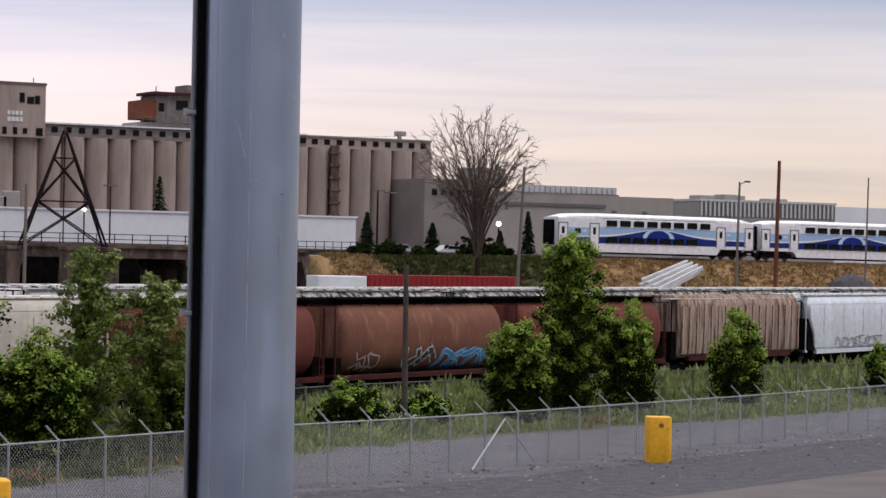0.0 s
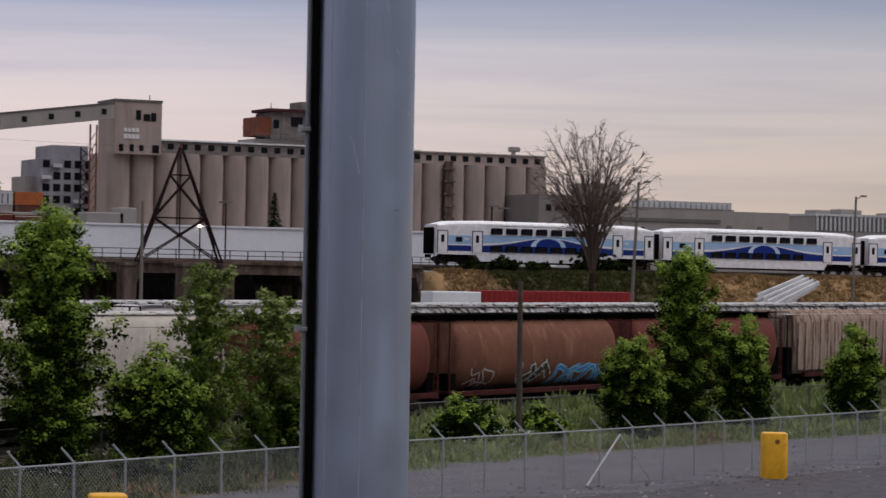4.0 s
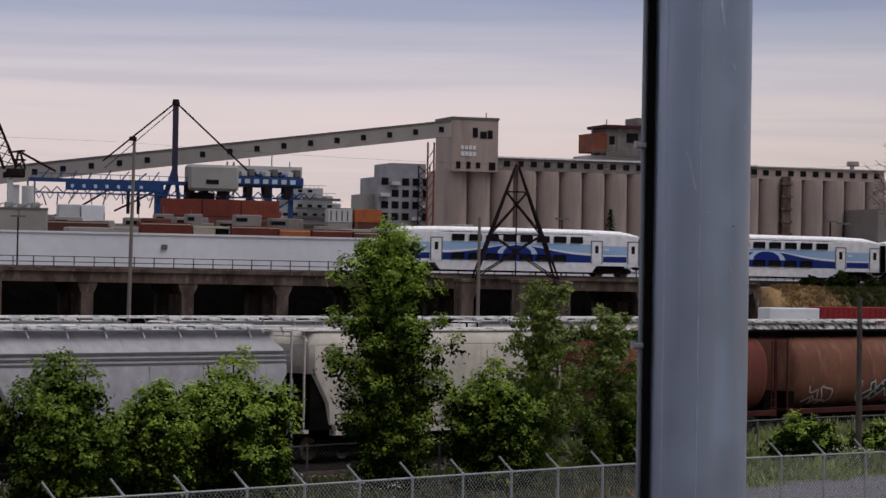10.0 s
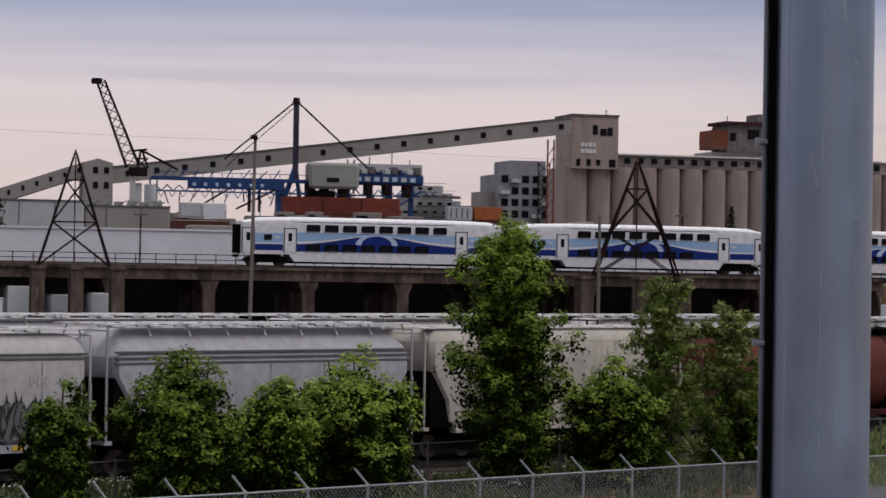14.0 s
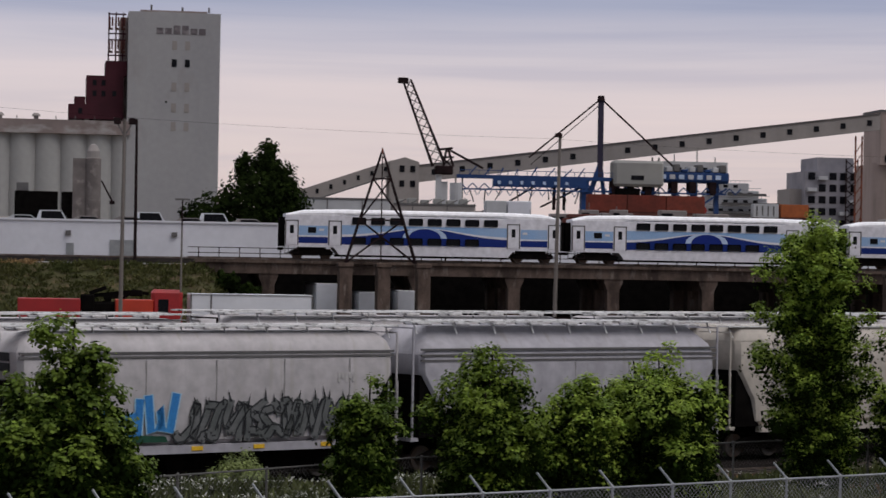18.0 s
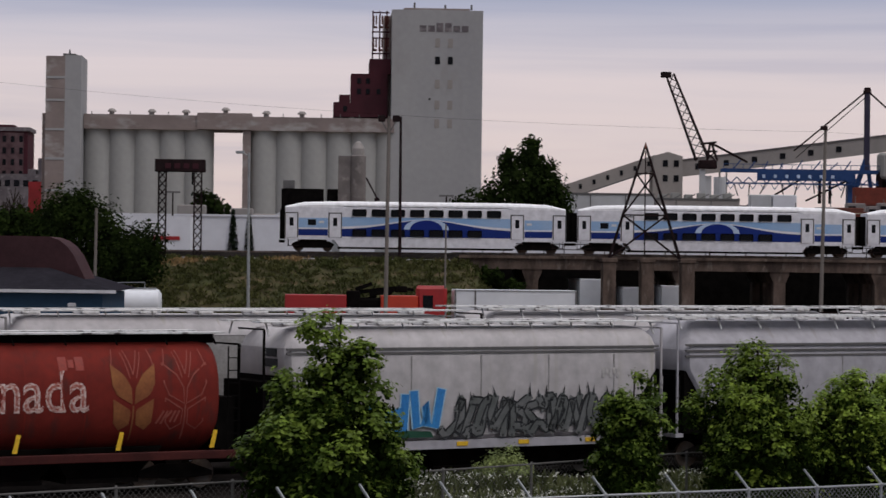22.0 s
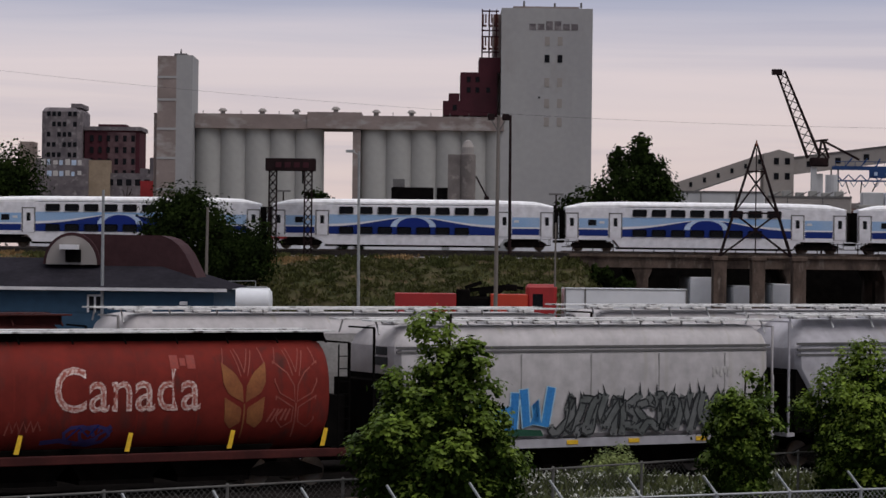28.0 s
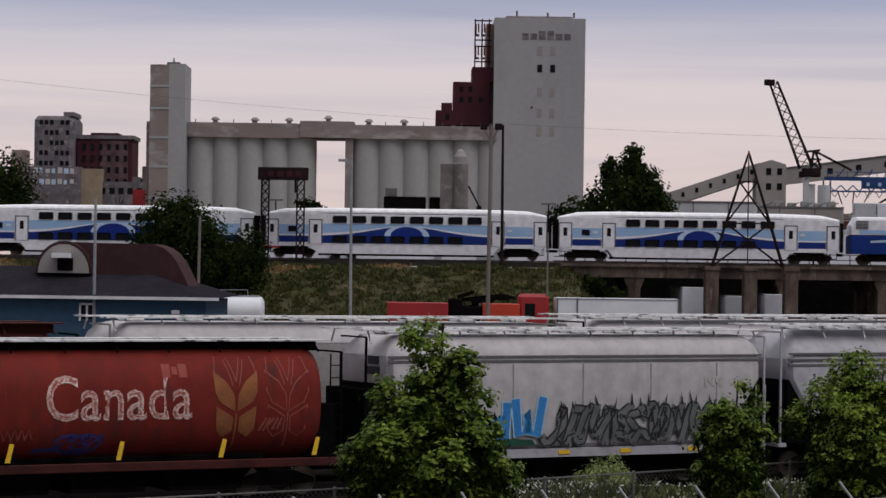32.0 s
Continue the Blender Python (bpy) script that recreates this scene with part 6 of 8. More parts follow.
        edge = Shape().box(-0.6, -0.5, -0.03, 0.03, 0, 2.2).box(0.5, 0.6, -0.03, 0.03, 0, 2.2).box(-0.6, 0.6, -0.03, 0.03, 2.1, 2.2).mesh("door_frame", M_band)
        glass = Shape().cbox(-0.19, 0.19, -0.045, 0.0, 1.0, 1.75, 0.03).mesh("door_glass", M_glassdark)
        for x in (1.1, 4.95, 21.05, 24.8):
            d = shared("door", door, t, pose(x, y, 1.24, 0, 0, 0 if k < 0 else 180))
            shared("door_frame", edge, d, Matrix.Identity(4))
            shared("door_glass", glass, d, Matrix.Identity(4))
        sign = Shape().box(-0.22, 0.22, -0.015, 0.0, 0, 0.2).mesh("sign", M_wtrim)
        for x in (3.75, 22.1):
            shared("sign", sign, t, pose(x, y + k * 0.004, 2.5, 0, 0, 0 if k < 0 else 180), "small white sign")
        for x in (1.25, 24.65):
            Shape().bar((x - 0.5, y, 0.5), (x + 0.5, y, 0.5), 0.07).bar((x - 0.45, y, 0.5), (x - 0.45, y, 1.1), 0.05).bar((x + 0.45, y, 0.5), (x + 0.45, y, 1.1), 0.05).part("step", M_steel, t)
    Shape().box(5.2, 20.7, -1.42, 1.42, 0.26, 0.44).part("underfloor", M_black, t)
    for x in (3.0, 22.9):
        b = Shape()
        for y in (-1.1, 1.1):
            b.prism([(x - 1.9, 0.62), (x - 1.6, 0.82), (x + 1.6, 0.82), (x + 1.9, 0.62), (x + 1.7, 0.34), (x + 0.6, 0.3), (x - 0.6, 0.3), (x - 1.7, 0.34)], y - 0.1, y + 0.1)
        b.box(x - 1.2, x + 1.2, -1.1, 1.1, 0.6, 1.05)
        f = b.part("bogie", M_rubber, t)
        for dx in (-1.28, 1.28):
            wheelset(f, x + dx, 0.46)
    for x in (-0.02, 25.4):
        Shape().box(x, x + 0.52, -0.14, 0.14, 0.75, 1.0).part("coupler", M_rubber, t)
    return t


def build_locomotive():
    t = thing("diesel_locomotive", pose(0, 221.1, 7.5), "blue and white diesel locomotive pushing the commuter train", "locomotive", "coaches of the commuter train")
    w = 1.5
    Shape().loft([[(x, y, z) for y, z in p] for x, p in ((0.5, coach_profile(w - 0.05, 1.0, 2.6, 0.2)), (1.0, coach_profile(w, 1.0, 2.75, 0.2)), (16.5, coach_profile(w, 1.0, 2.75, 0.2)), (17.9, coach_profile(w - 0.1, 1.0, 2.6, 0.3)))]).part("lower_body", M_blueline, t, "blue lower body")
    Shape().loft([[(x, y, z) for y, z in p] for x, p in ((0.55, coach_profile(w - 0.06, 2.7, 3.55, 0.3)), (1.0, coach_profile(w - 0.01, 2.7, 4.3, 0.3)), (15.6, coach_profile(w - 0.01, 2.7, 4.3, 0.3)), (17.4, coach_profile(w - 0.1, 2.6, 3.1, 0.3)))]).part("upper_body", M_coach, t, "white upper body")
    for k in (-1, 1):
        y = k * (w + 0.004)
        g = Shape()
        for i in range(6):
            g.box(0.9, 2.0, *sorted((y, y + k * 0.03)), 3.2 + 0.13 * i, 3.28 + 0.13 * i)
        g.part("grille", M_band, t)
        Shape().box(1.2, 15.2, *sorted((y - k * 0.012, y + k * 0.006)), 2.78, 3.12).part("side_band", M_sky, t, "sky-blue band")
        n = 16
        cols = [2.2 + i * 13 / n for i in range(n + 1)]
        f = lambda x: 2.0 + 0.045 * (x - 2.2) ** 1.2
        v, fa = [], []
        for a, b in zip(cols, cols[1:]):
            q = len(v)
            v += [(a, y + k * 0.003, f(a)), (b, y + k * 0.003, f(b)), (b, y + k * 0.003, f(b) + 0.2), (a, y + k * 0.003, f(a) + 0.2)]
            fa.append((q, q + 1, q + 2, q + 3))
        me = bpy.data.meshes.new("wave_line")
        me.from_pydata(v, [], fa)
        me.materials.append(M_pale)
        ob = new("wave_line", me)
        ob.parent = t
        Shape().box(15.0, 15.9, *sorted((y, y + k * 0.02)), 3.1, 3.75).part("cab_window", M_glassdark, t)
    for x in (3.2, 14.6):
        b = Shape()
        for y in (-1.1, 1.1):
            b.prism([(x - 1.9, 0.62), (x - 1.6, 0.85), (x + 1.6, 0.85), (x + 1.9, 0.62), (x + 1.7, 0.34), (x - 1.7, 0.34)], y - 0.1, y + 0.1)
        b.box(x - 1.2, x + 1.2, -1.1, 1.1, 0.6, 1.05)
        fr = b.part("bogie", M_rubber, t)
        for dx in (-1.35, 1.35):
            wheelset(fr, x + dx, 0.5)
    Shape().cbox(6.0, 12.0, -1.2, 1.2, 0.35, 1.0, 0.1).part("fuel_tank", M_black, t)
    return t


COACHES = [build_coach()]
for _ in range(3):
    COACHES.append(copy_thing(COACHES[0], pose(0, 221.1, 7.5)))
for c in COACHES[1:]:
    for b in c.children:
        for ob in b.children:
            if ob.name.startswith("wheelset"):
                WHEELS.append((ob, ob.location.x, 0.46))
LOCO = build_locomotive()


# ---------- poles and lamps ----------
def build_lamp_post(x, y, z0, z1, lean, head, label, material, r=0.13, cat="lamp post"):
    t = thing("lamp_post" if head else "utility_pole", pose(x, y, z0), label, cat)
    h = z1 - z0
    Shape().rod((0, 0, 0), (lean, 0, h), r, r * 0.7, 10).part("pole", material, t)
    if head == "arm":
        Shape().rod((lean, 0, h - 0.25), (lean + 0.75, 0, h + 0.05), 0.045, None, 6).part("arm", material, t)
        Shape().cbox(lean + 0.6, lean + 1.15, -0.16, 0.16, h - 0.03, h + 0.13, 0.03).part("lamp_head", M_band, t)
    elif head == "armleft":
        Shape().rod((lean, 0, h - 0.3), (lean - 0.55, 0, h + 0.02), 0.045, None, 6).part("arm", material, t)
        Shape().cbox(lean - 1.0, lean - 0.35, -0.18, 0.18, h - 0.1, h + 0.12, 0.03).part("lamp_head", M_galv, t)
    elif head == "flood":
        for k in (-1, 1):
            Shape().bar((lean, 0, h - 1.3), (lean + 0.55 * k, 0, h - 0.35), 0.09).part("bracket", M_band, t)
            Shape().cbox(lean + 0.55 * k - 0.27, lean + 0.55 * k + 0.27, -0.3, 0.12, h - 0.4, h + 0.08, 0.05).part("floodlight", M_steel, t)
    elif head == "single":
        Shape().cbox(lean - 0.4, lean + 0.12, -0.3, 0.12, h - 0.25, h + 0.08, 0.05).part("floodlight", M_steel, t)
    elif head == "tee":
        Shape().box(lean - 0.75, lean + 0.75, -0.2, 0.2, h - 0.12, h + 0.06).part("lamp_head", M_band, t)
    return t


build_lamp_post(38.45, 190, 0, 17.4, 0.25, "single", "grey wooden floodlight pole in front of the viaduct", M_wood, 0.17)
build_lamp_post(4.95, 190, 0, 17.7, 0.08, "flood", "tall grey floodlight pole behind the freight cars", M_wood, 0.17)
build_lamp_post(-5.5, 190, 0, 14.8, -0.1, "armleft", "tall grey street lamp behind the freight cars", M_galv, 0.13)
build_lamp_post(6.85, 217.6, 6.6, 19.3, -0.05, "", "dark wooden utility pole beside the raised track", M_steel, 0.15, "utility pole")
build_lamp_post(67.1, 190, 0, 11.9, 0.05, "", "grey wooden pole in front of the viaduct", M_wood, 0.17, "utility pole")
build_lamp_post(112.7, 190, 0, 14.9, 0.75, "arm", "leaning grey street lamp in front of the dry bank", M_wood, 0.17)
build_lamp_post(136.6, 190, 0, 14.3, 0.3, "arm", "grey street lamp in front of the dry bank", M_wood, 0.14)
build_lamp_post(151.8, 190, 0, 15.2, 0.3, "", "thin grey pole in front of the dry bank", M_wood, 0.1, "utility pole")
build_lamp_post(152.3, 205, 0.0, 17.2, 0.3, "", "rust-brown steel pole beside the raised track", M_rustorange, 0.24, "utility pole")
build_lamp_post(-16.5, 125, 0, 9.95, 0, "", "pale steel lamp pole beside the blue shed", M_galv, 0.1, "utility pole")
build_lamp_post(-17.2, 190, 0, 10.4, 0.1, "", "grey wooden pole beside the thicket", M_wood, 0.14, "utility pole")
build_lamp_post(44.86, 83.7, 0, 6.4, -0.05, "", "short dark timber post between the fences", M_tie, 0.13, "utility pole")
build_lamp_post(9.7, 195, 0, 9.6, 0.05, "", "thin grey pole behind the white trailer", M_wood, 0.09, "utility pole")
for x, z in ((127.4, 14.0), (129.0, 13.8)):
    build_lamp_post(x, 245, 6.6, z, 0, "tee", "dark twin-head parking lamp beyond the railway", M_steel, 0.13)
for x, z in ((-15.4, 13.5), (12.9, 13.5), (100.9, 13.9), (40.5, 12.7)):
    build_lamp_post(x, 258, 6.6, z, 0, "tee", "dark twin-head parking lamp beyond the railway", M_steel, 0.1)


def build_gantry():
    t = thing("signal_gantry", pose(-12.4, 218.2, 6.8), "dark brown lattice signal gantry beside the raised track", "signal gantry")
    for x in (-1.55, 1.55):
        for sx in (-0.32, 0.32):
            Shape().bar((x + sx, -0.3, 0), (x + sx, -0.3, 7.5), 0.1).bar((x + sx, 0.3, 0), (x + sx, 0.3, 7.5), 0.1).part("leg", M_steel, t)
        for i in range(10):
            z = i * 0.75
            a = 0.32 if i % 2 else -0.32
            for y in (-0.3, 0.3):
                Shape().bar((x + a, y, z), (x - a, y, z + 0.75), 0.07).part("lacing_bar", M_steel, t)
                Shape().bar((x - a, y, z), (x + a, y, z + 0.75), 0.07).part("lacing_bar", M_steel, t)
    Shape().cbox(-2.2, 2.2, -0.5, 0.5, 7.4, 8.5, 0.05).part("cross_girder", M_steel, t)
    for x in (-1.3, -0.5, 0.3, 1.1):
        Shape().box(x, x + 0.5, -0.53, -0.5, 7.7, 8.15).part("panel", M_maroon, t)
    Shape().cbox(1.0, 1.15, -0.2, 0.1, 6.3, 7.4, 0.02).part("signal", M_black, t)


build_gantry()


# ---------- vehicles and sheds behind the freight cars ----------
def wheel_row(t, xs, y, r=0.5):
    for x in xs:
        w = Shape().rod((x, y, r), (x, y + 0.3, r), r, None, 16)
        ob = w.part("wheel", M_black, t)
        Shape().rod((x, y - 0.02, r), (x, y + 0.05, r), r * 0.5, None, 10).part("rim", M_galv, ob)


def build_trailer(x0, x1, y, z1, paint, label, turn=0.0, name="semi_trailer", split=None):
    t = thing(name, pose((x0 + x1) / 2, y, 0, 0, 0, turn), label, "trailer")
    h = (x1 - x0) / 2
    Shape().cbox(-h, h, -1.25, 1.25, 1.15, z1, 0.05).part("box", paint, t)
    Shape().box(-h + 0.02, h - 0.02, -1.3, 1.3, z1 - 0.1, z1 - 0.02).part("roof_rail", M_galv, t)
    for x in (-h + 0.05, h - 0.05) if split is None else (-h + 0.05, split, h - 0.05):
        Shape().box(x - 0.06, x + 0.06, -1.29, -1.24, 1.15, z1).part("corner_post", M_band if split else M_galv, t)
    Shape().box(-h + 0.3, h - 0.3, -0.6, 0.6, 0.9, 1.15).part("chassis", M_black, t)
    wheel_row(t, (h - 1.4, h - 2.7), -1.2)
    wheel_row(t, (h - 1.4, h - 2.7), 0.9)
    Shape().bar((-h + 2, -0.8, 0), (-h + 2, -0.8, 1.0), 0.12).bar((-h + 2, 0.8, 0), (-h + 2, 0.8, 1.0), 0.12).part("landing_leg", M_black, t)


build_trailer(10.4, 20.05, 196, 4.5, M_trailer, "white box trailer parked behind the freight cars", 3, split=-3.2)
for x, z in ((23.75, 5.3), (27.5, 4.6), (30.9, 4.8)):
    build_trailer(x - 5, x + 5, 220.6, z, M_trailer, "pale box trailer parked under the viaduct", 90)


def build_red_truck():
    t = thing("flatbed_truck", pose(3.6, 196, 0), "bright red flatbed truck with a folded loader crane", "truck")
    Shape().cbox(3.9, 6.3, -1.2, 1.2, 1.0, 4.75, 0.25).part("cab", M_truckred, t)
    Shape().cbox(4.4, 5.2, -1.24, -1.18, 2.9, 4.0, 0.03).part("cab_window", M_glassdark, t)
    Shape().box(-6.2, 4.2, -0.5, 0.5, 0.8, 1.2).part("chassis", M_black, t)
    Shape().cbox(-6.4, -1.6, -1.25, 1.25, 1.2, 3.95, 0.05).part("cargo_body", M_truckred, t, "red cargo body")
    Shape().cbox(1.1, 4.0, -1.25, 1.25, 1.2, 3.95, 0.05).part("side_board", M_truckorange, t, "orange-red side board")
    for p, q, w in (((-1.2, -0.3, 2.2), (-0.6, -0.3, 4.2), 0.35), ((-0.6, -0.3, 4.2), (2.4, -0.3, 4.55), 0.3), ((2.4, -0.3, 4.55), (3.7, -0.3, 4.4), 0.24), ((-1.5, -0.3, 3.2), (0.8, -0.3, 3.9), 0.22),
                    ((-0.9, -0.5, 4.4), (0.4, -0.5, 4.85), 0.3), ((0.2, -0.4, 4.0), (2.0, -0.4, 4.3), 0.28), ((1.6, -0.4, 3.9), (2.6, -0.4, 4.75), 0.2)):
        Shape().bar(p, q, w).part("crane_boom", M_black, t, "black folded loader boom")
    Shape().cbox(-1.6, -0.5, -0.9, 0.5, 2.2, 4.3, 0.1).part("crane_column", M_black, t)
    Shape().cbox(2.2, 3.2, -0.6, 0.2, 4.2, 4.7, 0.08).part("crane_head", M_black, t)
    Shape().cbox(-1.4, 3.9, -0.6, 0.9, 1.2, 3.75, 0.2).part("crane_mount", M_black, t)
    Shape().cbox(-1.5, 0.9, -1.0, 1.0, 1.2, 2.6, 0.08).part("crane_base", M_black, t)
    wheel_row(t, (-5.2, -4.0, 5.0), -1.2)
    wheel_row(t, (-5.2, -4.0, 5.0), 0.9)


build_red_truck()


def build_tank_trailer():
    t = thing("tank_truck", pose(-14.4, 196, 0, 0, 0, 0), "white tank truck parked beside the blue shed", "truck")
    n = 20
    ring = lambda x, k: [(x, k * 1.2 * math.cos(2 * math.pi * i / n), 3.1 + k * 1.15 * math.sin(2 * math.pi * i / n)) for i in range(n)]
    Shape().loft([ring(-2.6, 0.7), ring(-2.4, 0.95), ring(-2.1, 1.0), ring(1.4, 1.0), ring(1.7, 0.95), ring(1.9, 0.7)]).part("tank", M_trailer, t, smooth=True)
    Shape().box(-2.6, 2.0, -0.5, 0.5, 1.0, 2.0).part("chassis", M_black, t)
    Shape().box(-2.0, 1.5, -0.4, 0.4, 4.22, 4.32).bar((-2.2, 0, 4.7), (0.6, 0, 4.75), 0.06).bar((-2.2, 0, 4.2), (-2.2, 0, 4.7), 0.05).bar((0.6, 0, 4.2), (0.6, 0, 4.75), 0.05).part("catwalk", M_galv, t)
    wheel_row(t, (-1.8, -0.6, 1.3), -1.2)


build_tank_trailer()


def build_red_container_stack():
    t = thing("flat_container", pose(108.3, 196, 0), "dark red ribbed shipping container on a low trailer", "container")
    Shape().cbox(-7.8, 7.8, -1.2, 1.2, 1.4, 5.05, 0.04).part("box", M_cont_crimson, t)
    rib = Shape().box(-0.07, 0.07, -1.25, -1.19, 1.5, 4.95).mesh("rib", M_cont_crimson)
    for i in range(30):
        shared("rib", rib, t, pose(-7.5 + i * 0.517, 0, 0))
    Shape().box(-6.5, 6.5, -0.6, 0.6, 0.6, 1.4).part("chassis", M_black, t)
    wheel_row(t, (5.0, 6.2, -5.0), -1.2)
    t = thing("flat_container", pose(98.0, 196, 0), "white shipping container beside a red one", "container")
    Shape().cbox(-2.4, 2.4, -1.2, 1.2, 1.4, 4.9, 0.06).part("box", M_trailer, t)
    Shape().box(-2.0, 2.0, -0.6, 0.6, 0.0, 1.4).part("chassis", M_black, t)


build_red_container_stack()


def build_white_beams():
    t = thing("stacked_beams", pose(134.9, 203.5, 0), "tilted bundle of white steel roof beams", "steel beams")
    beam = Shape().box(0, 5.7, -0.13, 0.13, 0, 0.2).box(0, 5.7, -0.03, 0.03, -0.25, 0.0).mesh("beam", M_wtrim)
    for i in range(4):
        for j in range(2):
            shared("beam", beam, t, pose(0.3 * i + 0.25 * j, -0.5 * i, 4.3 + 0.5 * j - 0.3 * i, 0, -22 - i * 1.2 + 2 * j, 0))
    for x in (1.2, 4.6):
        Shape().bar((x, -0.8, 0), (x, -0.8, 4.3 - 1.0 + x * 0.4), 0.25).part("prop", M_wood, t)


build_white_beams()


def build_spoil_heap():
    g = random.Random(9)
    s = Shape()
    n = 18
    ring = lambda k, z: [(k * 3.0 * math.cos(2 * math.pi * i / n) * g.uniform(0.92, 1.08), k * 1.6 * math.sin(2 * math.pi * i / n), z) for i in range(n)]
    s.loft([ring(1.0, -0.6), ring(0.85, 0.35), ring(0.6, 0.85), ring(0.3, 1.15), ring(0.08, 1.25)])
    s.thing("gravel_mound", M_gravel, "dark heap of gravel on the dry bank", "gravel heap", at=pose(167.3, 211.5, 4.5), smooth=True)


build_spoil_heap()


def build_blue_shed():
    t = thing("blue_shed", pose(0, 0, 0), "blue-sided yard building with a dark shingle roof and brown barrel-roofed loft", "building")
    y0, y1 = 125.0, 139.0
    Shape().box(-40, -10.9, y0, y1, 0, 4.85).part("wall", M_bluewall, t, "slate blue siding")
    Shape().box(-40.6, -10.2, y0 - 0.5, y0 - 0.42, 4.9, 5.06).part("fascia", M_wtrim, t, "white eaves board")
    Shape().loft([[(-40.6, y0 - 0.45, 5.0), (-10.25, y0 - 0.45, 5.0), (-10.25, y1 + 0.45, 5.0), (-40.6, y1 + 0.45, 5.0)], [(-40.6, y0 + 4.0, 6.5), (-15.0, y0 + 4.0, 6.5), (-15.0, y1 - 4, 6.5), (-40.6, y1 - 4, 6.5)]]).part("roof", M_shingle, t, "dark grey shingle roof")
    w = Shape().box(-17.15, -16.55, y0 - 0.03, y0 + 0.02, 3.9, 4.6).part("window", M_glassdark, t)
    Shape().box(-17.25, -17.15, y0 - 0.06, y0 + 0.02, 3.8, 4.7).box(-16.55, -16.45, y0 - 0.06, y0 + 0.02, 3.8, 4.7).box(-17.25, -16.45, y0 - 0.06, y0 + 0.02, 4.6, 4.7).box(-16.9, -16.8, y0 - 0.06, y0, 3.8, 4.7).part("frame", M_wtrim, w)
    for i in range(4):
        Shape().box(-40, -10.95, y0 - 0.02, y0, 0.8 + i, 0.83 + i).part("lap", M_bluewall, t)
    # the barrel-vaulted loft: a grey gable end, and the brown vault running back behind the hipped roof
    k = 16
    ya = y0 + 2.4
    arch = [(-18.4 + 1.45 * math.cos(math.pi * i / k), 6.2 + 1.62 * math.sin(math.pi * i / k)) for i in range(k + 1)]
    Shape().loft([[(x, yy, z) for x, z in arch] for yy in (ya, ya + 1.4)]).part("loft_roof", M_brownroof, t, "brown vaulted loft roof")
    gable = [(-18.4 + 1.3 * math.cos(math.pi * i / k), 6.18 + 1.48 * math.sin(math.pi * i / k)) for i in range(k + 1)]
    Shape().prism(gable, ya - 0.12, ya - 0.02).part("gable", M_gallery, t, "grey boarded gable")
    Shape().box(-18.9, -18.0, ya - 0.9, ya - 0.12, 6.95, 7.2).part("awning", M_wtrim, t)
    Shape().box(-18.7, -17.9, ya - 0.2, ya - 0.1, 6.3, 6.95).part("hatch", M_black, t)
    side = [(-18.4, 7.78), (-16.2, 7.74), (-13.9, 7.72), (-13.4, 7.55), (-13.0, 7.25), (-12.65, 6.8), (-12.35, 6.2), (-12.1, 5.7), (-11.9, 5.2), (-18.4, 5.2)]
    Shape().prism(side, ya + 0.5, ya + 6).part("loft_roof", M_brownroof, t, "brown loft roof sweeping down")
    Shape().cbox(-12.6, -12.2, y0 - 0.25, y0 - 0.05, 4.2, 4.4, 0.03).part("wall_lamp", M_wtrim, t)


build_blue_shed()


def build_white_tank():
    t = thing("storage_tank", pose(-36.0, 242, 6.6), "squat white storage tank beyond the raised railway", "tank")
    n = 24
    ring = lambda r, z: [(r * math.cos(2 * math.pi * i / n), r * math.sin(2 * math.pi * i / n), z) for i in range(n)]
    Shape().loft([ring(3.0, 0), ring(3.0, 9.6 - 7.0), ring(2.85, 9.6 - 6.75), ring(1.4, 9.6 - 6.5), ring(0.2, 9.6 - 6.4)]).part("shell", M_whitebuild, t, smooth=True)
    Shape().rod((0, 0, 9.6 - 6.5), (0, 0, 9.6 - 6.2), 0.2, None, 8).part("vent", M_galv, t)


build_white_tank()


